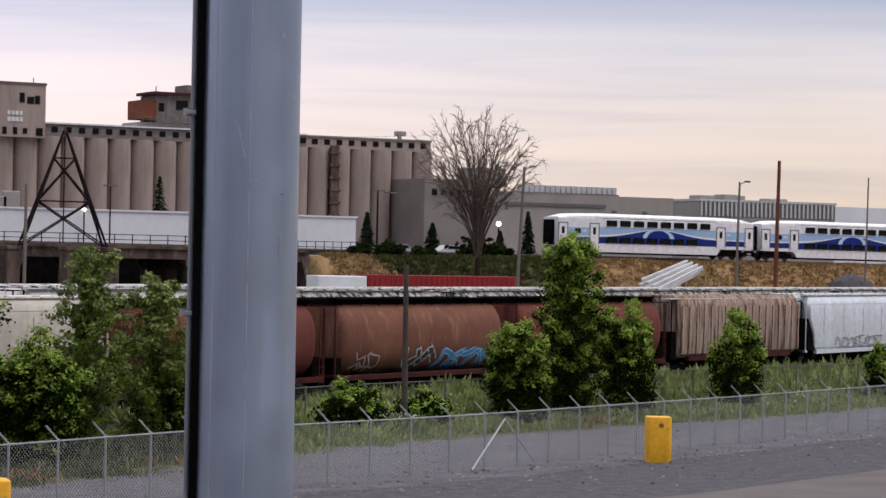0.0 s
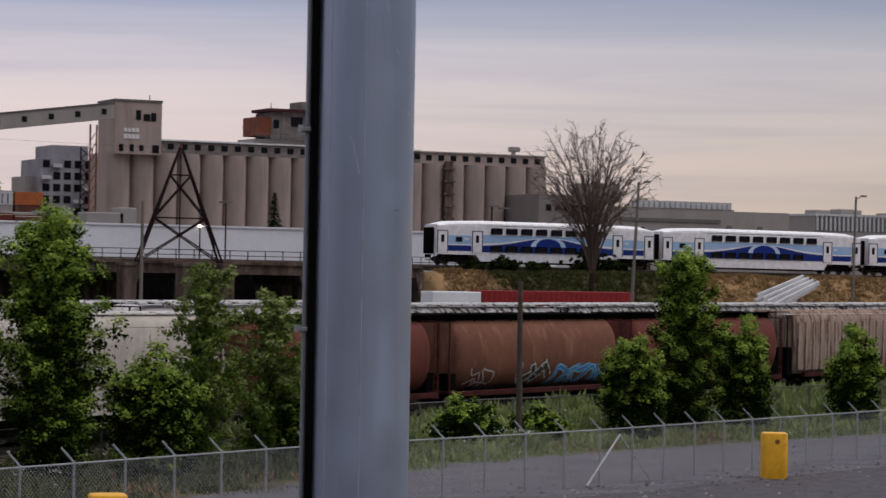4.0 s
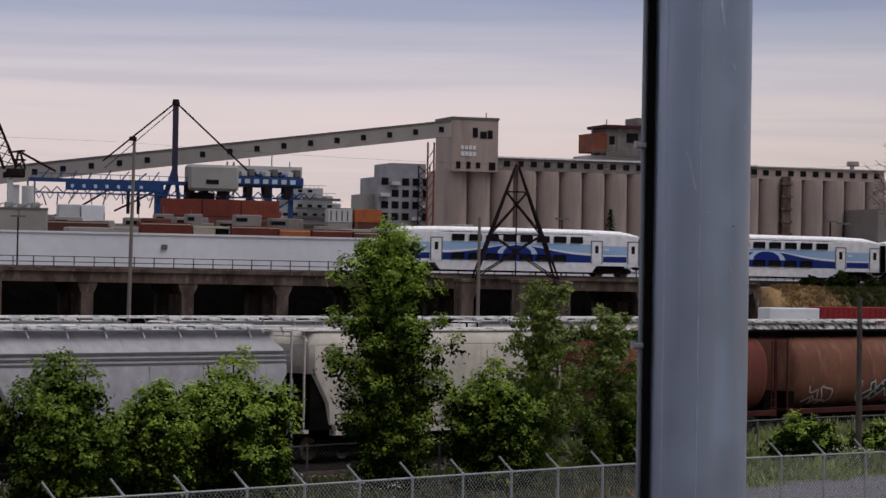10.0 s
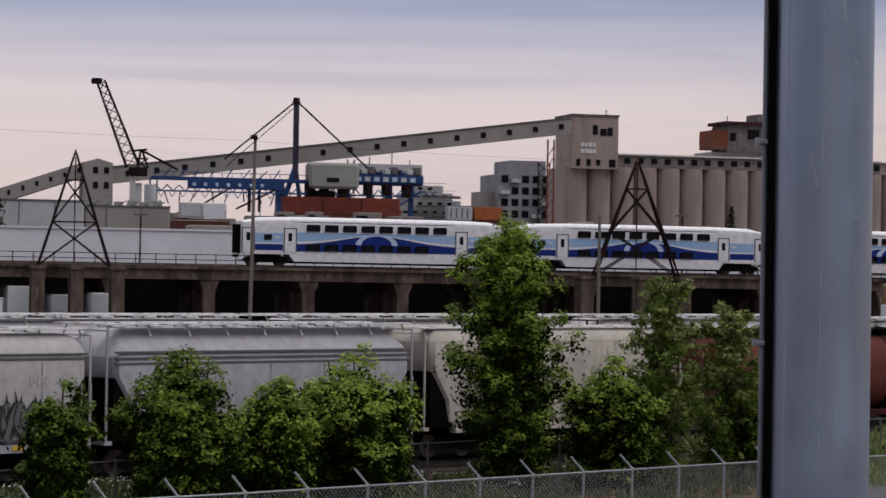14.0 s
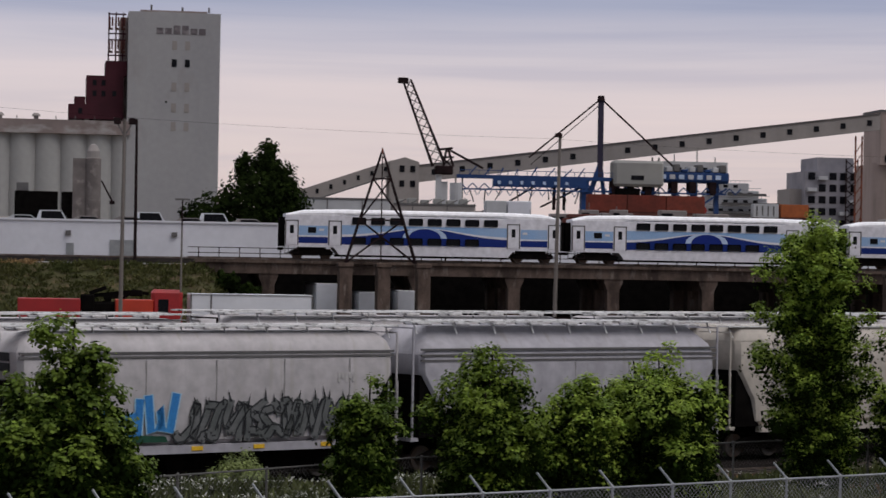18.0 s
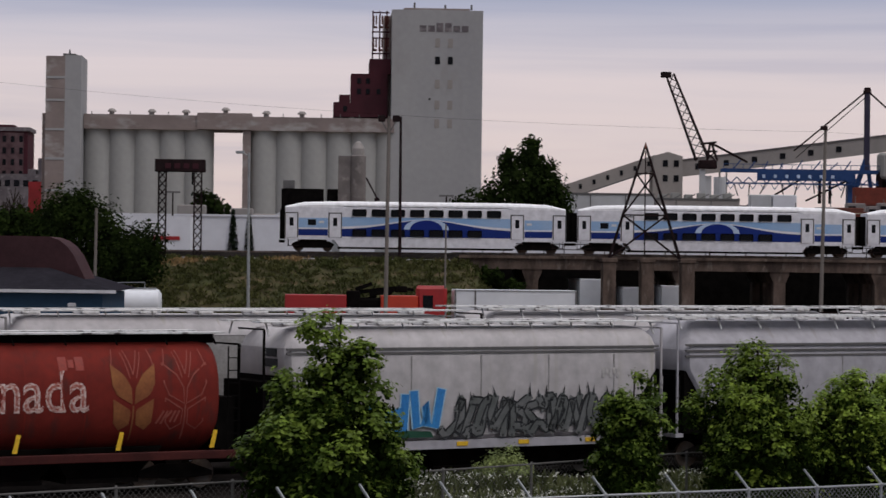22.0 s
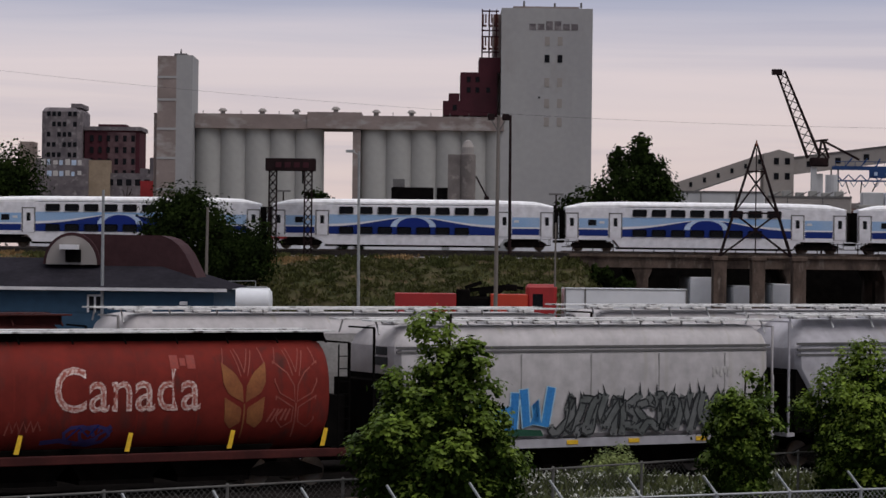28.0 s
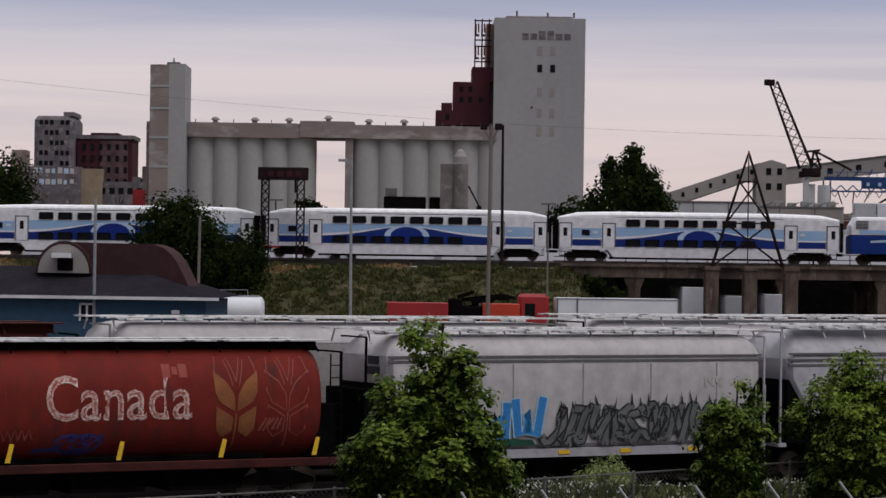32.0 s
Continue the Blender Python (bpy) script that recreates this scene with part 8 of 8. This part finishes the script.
    Shape().cbox(121, 134.5, -1.8, 1.8, 25.2, 27.2, 0.3).part("walkway_house", M_port, t)
    # lattice bracing, ladders and sheaves under and over the boom
    g = random.Random(23)
    for i in range(16):
        x = 81 + i * 3.2
        Shape().bar((x, 1.0, 25.0), (x + g.uniform(0.8, 2.4), 1.0, 27.3 + g.uniform(-0.4, 0.5)), 0.22).part("boom_strut", M_port, t)
        Shape().bar((x + 0.6, 0.4, 22.9), (x + g.uniform(-1.2, 1.8), 0.4, 20.8 + g.uniform(-0.6, 0.6)), 0.2).part("hanger", M_steel, t)
    for x, z0, z1, w in ((98.5, 19.0, 25.0, 0.5), (100.6, 19.0, 25.0, 0.4), (111.6, 19.0, 24.2, 0.6), (118.8, 19.0, 24.2, 0.6), (123.2, 18.5, 25.4, 0.7), (131.8, 18.5, 25.4, 0.9)):
        Shape().box(x, x + w, -0.5, 0.5, z0, z1).part("leg", M_port if w > 0.55 else M_steel, t)
    for x in (110.2, 113.4, 117.0, 122.4, 126.2, 130.4):
        Shape().cbox(x, x + 1.5, -1.6, 1.0, 22.6 + g.uniform(-0.5, 0.5), 24.6 + g.uniform(0, 0.9), 0.2).part("gear_box", M_steel, t)
    # moored ship
    t = thing("cargo_ship", pose(0, 515, 0), "white superstructure of a moored cargo ship", "ship")
    Shape().prism([(133, 6), (157, 6), (157, 19.5), (133, 19.5)], 0, 14).part("hull", M_gallery, t)
    for x0, x1, z0, z1 in ((137, 152.5, 19.5, 21.4), (138, 150.4, 21.4, 23.0), (139, 148.6, 23.0, 24.6), (140.2, 146.4, 24.6, 26.2)):
        Shape().cbox(x0, x1, 0.5, 12, z0, z1, 0.15).part("deck_house", M_hull, t, "white ship deck house")
        r = Shape()
        r.bar((x0 - 0.6, 0.1, z1 + 0.5), (x1 + 0.4, 0.1, z1 + 0.5), 0.1)
        for i in range(int(x1 - x0)):
            r.bar((x0 + i, 0.1, z1), (x0 + i, 0.1, z1 + 0.5), 0.08)
        r.part("deck_rail", M_hull, t)
        for i in range(int((x1 - x0) / 2.2)):
            Shape().box(x0 + 0.5 + 2.2 * i, x0 + 1.5 + 2.2 * i, 0.4, 0.52, z0 + 0.6, z0 + 1.2).part("port_window", M_glassdark, t)
    for z, x0, x1 in ((20.2, 139, 155), (22.0, 140.2, 153), (24.0, 141.5, 150), (18.4, 137, 158)):
        Shape().box(x0, x1, -0.4, 0, z - 0.5, z).part("deck_line", M_band, t)
    Shape().box(128, 142, 2, 10, 26.4, 30.6).part("bridge", M_hull, t, "white ship's bridge")
    for i in range(7):
        Shape().box(128.8 + 1.9 * i, 129.9 + 1.9 * i, 1.9, 2.0, 28.2, 29.4).part("bridge_window", M_glassdark, t)
    Shape().prism([(133.5, 19.5), (135.5, 22.4), (137, 20.2), (136, 18.6), (134.6, 18.2)], -0.5, -0.3).part("flag", M_truckred, t, "red flag")
    f = Shape()
    for x, z in ((131, 32.2), (136, 33.5), (140, 31.8)):
        f.rod((x, 5, 30), (x, 5, z), 0.12, None, 6)
    f.part("aerial", M_band, t)
    # stacked containers on the quay
    g = random.Random(17)
    for x0, x1, z0, z1, m, lab in ((101.5, 124.8, 18.4, 21.7, M_cont_red, "rust-red shipping container stack on the quay"), (148.9, 155.0, 18.7, 21.4, M_cont_orange, "orange shipping container on the quay")):
        t = thing("container_stack", pose(0, 470 if m is M_cont_red else 500, 0), lab, "container", "containers on the quay")
        k = max(int((x1 - x0) / 6), 1)
        for i in range(k):
            a = x0 + i * (x1 - x0) / k
            Shape().cbox(a, a + (x1 - x0) / k - 0.15, 0, 2.4, z0, z1, 0.05).part("container", m, t)
        Shape().box(x0, x1, 0.1, 2.3, 6, z0).part("stack_base", M_cont_dark, t)
    t = thing("marked_container", pose(0, 500, 0), "white container with unreadable dark lettering on the quay", "container", "containers on the quay")
    Shape().cbox(143.1, 148.4, 0, 2.4, 18.6, 21.4, 0.05).part("box", M_hull, t)
    for i in range(4):
        Shape().box(143.6 + 1.2 * i, 143.9 + 1.2 * i, -0.05, 0, 18.9, 21.0).part("sign_bar", M_band, t)
    Shape().box(143.1, 148.4, 0.1, 2.3, 6, 18.6).part("stack_base", M_gallery, t)
    # low row of containers and wagons just over the warehouse roof
    for x0, x1, z, m, lab in ((26, 38, 13.7, M_cont_dark, "dark maroon container"), (38.2, 50, 13.9, M_cont_dark, "dark maroon container"), (50.2, 63.9, 13.9, M_cont_dark, "dark maroon container"), (64.1, 68.0, 13.3, M_gallery, "grey container"),
                              (68.2, 75.3, 13.95, M_cont_red, "rust-red container"), (75.5, 80.6, 13.6, M_creambox, "cream container"), (80.8, 87.4, 13.75, M_cont_red, "rust-red container"), (87.6, 92.0, 13.4, M_cont_orange, "orange container"), (92.2, 98, 13.5, M_cont_red, "rust-red container"), (98.2, 105, 13.3, M_cont_dark, "dark maroon container")):
        t = thing("shipping_container", pose(0, 330, 0), lab + " in the row over the warehouse roof", "container", "containers on the quay")
        Shape().cbox(x0, x1, 0, 2.4, 11.2, z, 0.05).part("box", m, t)
        Shape().box(x0 + 0.1, x1 - 0.1, -0.03, 0.0, z - 0.28, z - 0.16).part("top_rail", M_creambox, t)
        Shape().box(x0, x1, 0.1, 2.3, 6.6, 11.2).part("stack_base", M_cont_dark, t)
        if m is M_creambox:
            Shape().box(x1 - 2.0, x1 - 0.1, -0.05, 0, 12.2, 13.3).part("opening", M_black, t)
    # parked lorries, cabins and stacks of pale goods behind the row
    for i in range(34):
        x = 56 + i * 1.9 + g.uniform(-0.5, 0.5)
        z = (16.4 if x < 70 else 16.0 if x < 82 else 16.6 if x < 100 else 15.6) + g.uniform(-0.7, 0.8)
        t = thing("quay_cabin", pose(x, 380 + g.uniform(0, 30), 6.6), g.choice(("small pale cabin on the quay", "white lorry body parked on the quay", "stack of pale crates on the quay")), "cabin", "cabins and lorries on the quay")
        w = g.uniform(2.4, 5.5)
        z -= 0.5
        Shape().cbox(0, w, 0, 2.4, 0, z - 6.6, 0.12).part("box", g.choice((M_gallery, M_oldgallery, M_greywall, M_greywall, M_portgrey, M_cont_dark)), t)
        Shape().box(0.1, w * 0.45, -0.06, 0, z - 7.7, z - 7.1).part("window", M_glassdark, t)
        if i % 3 == 0:
            Shape().rod((w * 0.5, 1, z - 6.6), (w * 0.5, 1, z - 5.4), 0.07, None, 5).part("aerial", M_band, t)
    t = thing("quay_silo", pose(64.3, 400, 6.6), "slim white tank on the quay", "tank")
    Shape().rod((0, 0, 0), (0, 0, 14.2), 1.0, None, 14).part("shell", M_hull, t)
    for x, w, m in ((69, 3.4, M_pale), (72.6, 3.9, M_whitebuild)):
        t = thing("pale_container", pose(x, 398, 6.6), "pale blue-grey container on the quay", "container", "containers on the quay")
        Shape().cbox(0, w, 0, 2.4, 0, 11.4, 0.1).part("box", m if m is M_whitebuild else M_hull, t)
    for x0, x1, z, m in ((8, 19, 11.9, M_gallery), (-12, -3, 12.3, M_gallery), (22, 26, 12.8, M_hull), (30.9, 41.6, 15.4, M_hull), (41.7, 52.4, 14.9, M_gallery)):
        t = thing("roof_shed", pose(0, 310, 0), "low grey shed roof beyond the white warehouse", "shed")
        Shape().cbox(x0, x1, 0, 8, 6.6, z, 0.2).part("block", m, t)
        if x0 > 30:
            Shape().box(x0 + 0.2, x1, -0.08, 0.3, z - 0.16, z + 0.06).part("roof_edge", M_band, t, "dark roof edge")
            for x in (x0 + 2.6, x0 + 7.0):
                Shape().box(x, x + 0.12, -0.06, 0, z - 3, z - 0.2).part("downpipe", M_band, t)
        if x0 > 41:
            for i in range(6):
                x = x0 + 0.6 + 1.65 * i
                Shape().cbox(x, x + 1.0, 1.0, 2.4, z, z + 0.55 + 0.2 * (i % 2), 0.06).part("roof_unit", M_portgrey, t)
                Shape().bar((x + 0.2, 0.8, z), (x + 1.3, 0.8, z + 0.6), 0.12).part("brace", M_band, t)
    # apartment block
    t = thing("apartment_block", pose(0, 600, 0), "grey-pink apartment block under construction with balconies", "apartment building")
    Shape().box(184.8, 202, 0, 16, 6, 32.8).part("wall", M_brick, t)
    Shape().box(188.5, 198, 2, 16, 32.8, 36.4).part("penthouse", M_brick, t)
    Shape().box(181.8, 185, 3, 14, 8, 28.4).part("wing", M_gallery, t)
    for i in range(6):
        for j in range(7):
            if (i * 7 + j * 3) % 5:
                Shape().box(185.6 + i * 2.75, 187.4 + i * 2.75, -0.1, 0, 13 + j * 2.95, 14.8 + j * 2.95).part("window", M_glassdark, t)
            else:
                Shape().box(185.3 + i * 2.75, 187.6 + i * 2.75, -1.0, 0, 13 + j * 2.95, 13.9 + j * 2.95).part("balcony", M_hull, t)
    s = Shape()
    for i in range(9):
        s.bar((195, -1.2, 14 + i * 2.4), (198, -1.2, 16.4 + i * 2.4), 0.2)
        s.bar((198, -1.2, 14 + i * 2.4), (195, -1.2, 16.4 + i * 2.4), 0.2)
    s.bar((195, -1.2, 10), (195, -1.2, 36), 0.25).bar((198, -1.2, 10), (198, -1.2, 36), 0.25)
    s.part("scaffold", M_steel, t)


build_port()


def build_east():
    t = thing("factory_building", pose(0, 520, 0), "long grey-brown flat-roofed factory with a notched parapet", "factory")
    Shape().box(301.2, 354.8, 4, 39, 6, 18.0).part("wall", M_gallery, t)
    Shape().box(300, 338, 0, 40, 6, 23.0).part("wall", M_gallery, t)
    Shape().box(284, 301, 2, 40, 6, 25.4).part("wall", M_greywall, t)
    Shape().box(338, 355, 1, 30, 6, 22.6).part("wall", M_gallery, t)
    for i in range(19):
        Shape().box(309 + i * 1.5, 310.1 + i * 1.5, -0.2, 1, 23, 24.7).part("merlon", M_hull, t, "pale roof notch")
    Shape().box(305, 334, -0.3, 0, 19.6, 20.4).part("ledge", M_band, t)
    Shape().box(299.5, 307, 3, 14, 24, 28.6).part("lift_house", M_gallery, t)
    for i in range(6):
        Shape().box(286 + i * 2.4, 287.4 + i * 2.4, 1.9, 2, 21.5, 23).part("window", M_glassdark, t)
    for x in (336, 345):
        Shape().box(x, x + 1.2, -0.4, 0, 17, 19).part("vent_box", M_band, t)
    t = thing("office_block", pose(0, 540, 0), "low grey office block with closely ribbed facade", "office building")
    Shape().box(376.2, 421, 0, 20, 6, 23.2).part("wall", M_gallery, t)
    rib = Shape().box(-0.3, 0.3, -0.3, 0, 19.0, 22.8).mesh("pilaster", M_hull)
    gap = Shape().box(-0.35, 0.35, -0.06, 0, 18.8, 22.4).mesh("window", M_band)
    for i in range(32):
        shared("pilaster", rib, t, pose(376.8 + i * 1.39, 0, 0))
        shared("window", gap, t, pose(377.5 + i * 1.39, 0, 0))
    Shape().box(376, 421.2, -0.4, 20, 22.8, 23.4).part("roof_edge", M_hull, t)
    for x, w, h in ((379, 5, 1.2), (387, 4.5, 1.6), (391, 3, 1.4), (402, 6, 0.9)):
        Shape().cbox(x, x + w, 4, 9, 23.3, 23.3 + h, 0.2).part("roof_unit", M_gallery, t)
    t = thing("plain_hall", pose(0, 545, 0), "plain pale hall beside the ribbed office block", "hall")
    Shape().box(421.5, 460, 0, 20, 6, 22.6).part("wall", M_whitebuild, t)
    t = thing("yard_lamp", pose(142.4, 244, 6.6), "small lit yard lamp on a short post", "lamp post", "lit yard lamps")
    Shape().rod((0, 0, 0), (0, 0, 3.6), 0.08, None, 8).part("pole", M_steel, t)
    Shape().rod((0, -0.1, 4.0), (0, 0.12, 4.0), 0.26, None, 12).part("lamp", M_lamp, t, "glowing lamp")
    t = thing("yard_lamp", pose(99.2, 261.5, 6.6), "small lit yard lamp on a short post", "lamp post", "lit yard lamps")
    Shape().rod((0, 0, 0), (0, 0, 4.6), 0.08, None, 8).part("pole", M_steel, t)
    Shape().rod((0, -0.1, 4.6), (0, 0.12, 4.6), 0.18, None, 12).part("lamp", M_lamp, t, "glowing lamp")
    for x, c in ((112.0, M_hull), (119.0, M_hull)):
        t = thing("parked_car", pose(x + 17, 243, 6.6), "white car parked beyond the railway", "car", "parked cars")
        Shape().prism([(-2.1, 0.3), (2.1, 0.3), (2.15, 0.8), (1.3, 0.95), (0.7, 1.45), (-1.2, 1.45), (-1.9, 0.95), (-2.15, 0.8)], -0.85, 0.85).part("body", c, t)
        Shape().prism([(-1.1, 1.0), (1.05, 1.0), (0.62, 1.38), (-1.05, 1.38)], -0.87, -0.84).part("window", M_glassdark, t)
        wheel_row(t, (-1.3, 1.3), -0.86, 0.32)


build_east()


def build_west():
    t = thing("derelict_elevator", pose(0, 900, 0), "derelict grey concrete elevator with empty window openings", "building")
    Shape().cbox(-141.5, -127, 0, 24, 6, 59.5, 1.5).part("wall", M_derelict, t)
    Shape().box(-131, -127.2, 1, 20, 59.5, 61.0).part("roof_house", M_derelict, t)
    for j in range(5):
        for i in range(6):
            if (i + j) % 4 != 3:
                Shape().box(-139.5 + i * 1.9, -138.2 + i * 1.9, -0.1, 0.1, 41.5 + j * 3.7, 43.2 + j * 3.7).part("window", M_glassdark, t)
    Shape().box(-143, -124, -3, 20, 6, 41).part("annex", M_derelict, t, "grey annex covered in graffiti")
    g = random.Random(9)
    for z in (34.5, 38.5):
        for i in range(7):
            x = -141 + i * 2.2
            Shape().box(x, x + g.uniform(1.0, 1.8), -3.1, -2.9, z + g.uniform(0, 0.5), z + g.uniform(1.6, 2.3)).part("graffiti_bar", M_pale if i % 2 else M_spray_white, t)
    Shape().box(-124, -116.5, -1, 18, 8, 40.5).part("annex", mat("ochre wall", (0.33, 0.26, 0.19), None, 0.9, size=4, fine=1), t, "ochre annex")
    t = thing("maroon_building", pose(0, 905, 0), "derelict maroon brick grain building", "building")
    Shape().box(-126.5, -106.5, 0, 20, 30, 52.0).part("wall", M_maroon, t)
    Shape().box(-118, -108, -0.3, 0, 34, 51).part("worn_wall", mat("worn brick", (0.13, 0.085, 0.092), (0.07, 0.04, 0.046), 0.9, size=4, fine=0.8), t)
    Shape().box(-127.5, -105.8, -0.6, 20, 51.6, 53.0).part("cornice", M_derelict, t)
    Shape().box(-122, -112, 3, 14, 53, 54.0).part("roof_house", M_maroon, t)
    for j in range(4):
        for i in range(6):
            Shape().box(-124.5 + i * 3.0, -123.2 + i * 3.0, -0.4, 0, 35 + j * 4.2, 37.2 + j * 4.2).part("window", M_glassdark, t)
    Shape().box(-126, -97, -4, 16, 6, 36).part("lower_wall", M_derelict, t)
    for i in range(8):
        Shape().box(-124 + i * 3.3, -122 + i * 3.3, -4.1, -4, 31.5, 33.8).part("window", M_glassdark, t)
    for x, z in ((-103, 42), (-99, 44), (-107, 38)):
        Shape().cbox(x, x + 3.4, 2, 8, 34, z, 0.3).part("bin", M_derelict, t)
    t = thing("red_shed", pose(0, 640, 0), "small rust-red clad shed", "shed")
    Shape().box(-75.0, -66.6, 0, 8, 6, 25.6).part("wall", M_cont_crimson, t)
    t = thing("beige_block", pose(0, 920, 0), "small distant beige block", "building")
    Shape().box(-152.6, -147.5, 0, 10, 6, 47.9).part("wall", M_silo, t)


build_west()


def build_wires():
    t = thing("overhead_wires", pose(0, 0, 0), "thin overhead wires across the sky", "cable", kind="structure")
    for a, b, sag in (((-60, 300, 29.5), (60, 300, 23.0), 1.6), ((60, 300, 23), (180, 330, 25), 1.5)):
        s = Shape()
        a, b = Vector(a), Vector(b)
        pts = [a.lerp(b, i / 16) - Vector((0, 0, sag * (1 - (i / 8 - 1) ** 2))) for i in range(17)]
        s.tube(pts, 0.011)
        s.part("wire", M_black, t)


build_wires()


# ---------- what moves: the commuter train rolls left along the raised line ----------
FRONT = [(0, 134.8), (3, 114.6), (6, 94.0), (9, 74.9), (13, 49.1), (16, 31.5), (19, 13.6), (21, 2.0), (23, -9.6), (28, -40.5), (30, -53.2), (32, -66.3)]


def front_x(t):
    for (a, xa), (b, xb) in zip(FRONT, FRONT[1:]):
        if a <= t <= b:
            return xa + (xb - xa) * (t - a) / (b - a)
    return FRONT[-1][1]


def motions():
    for i, c in enumerate(COACHES + [LOCO]):
        rows = []
        for t, x in FRONT:
            x0 = x + LEN * i
            z0, z1 = rail_z(x0 + 3), rail_z(x0 + 23)
            rows.append((t, pose(x0, 221.1, z0 - 3 * (z1 - z0) / 20, 0, -math.degrees(math.atan2(z1 - z0, 20)), 0)))
        walk(c, rows)
    for ob, x, r in WHEELS:
        start = front_x(0)
        walk(ob, [(k / 10, pose(x, 0, r, 0, math.degrees((front_x(k / 10) - start) / r), 0)) for k in range(0, 321)])


motions()
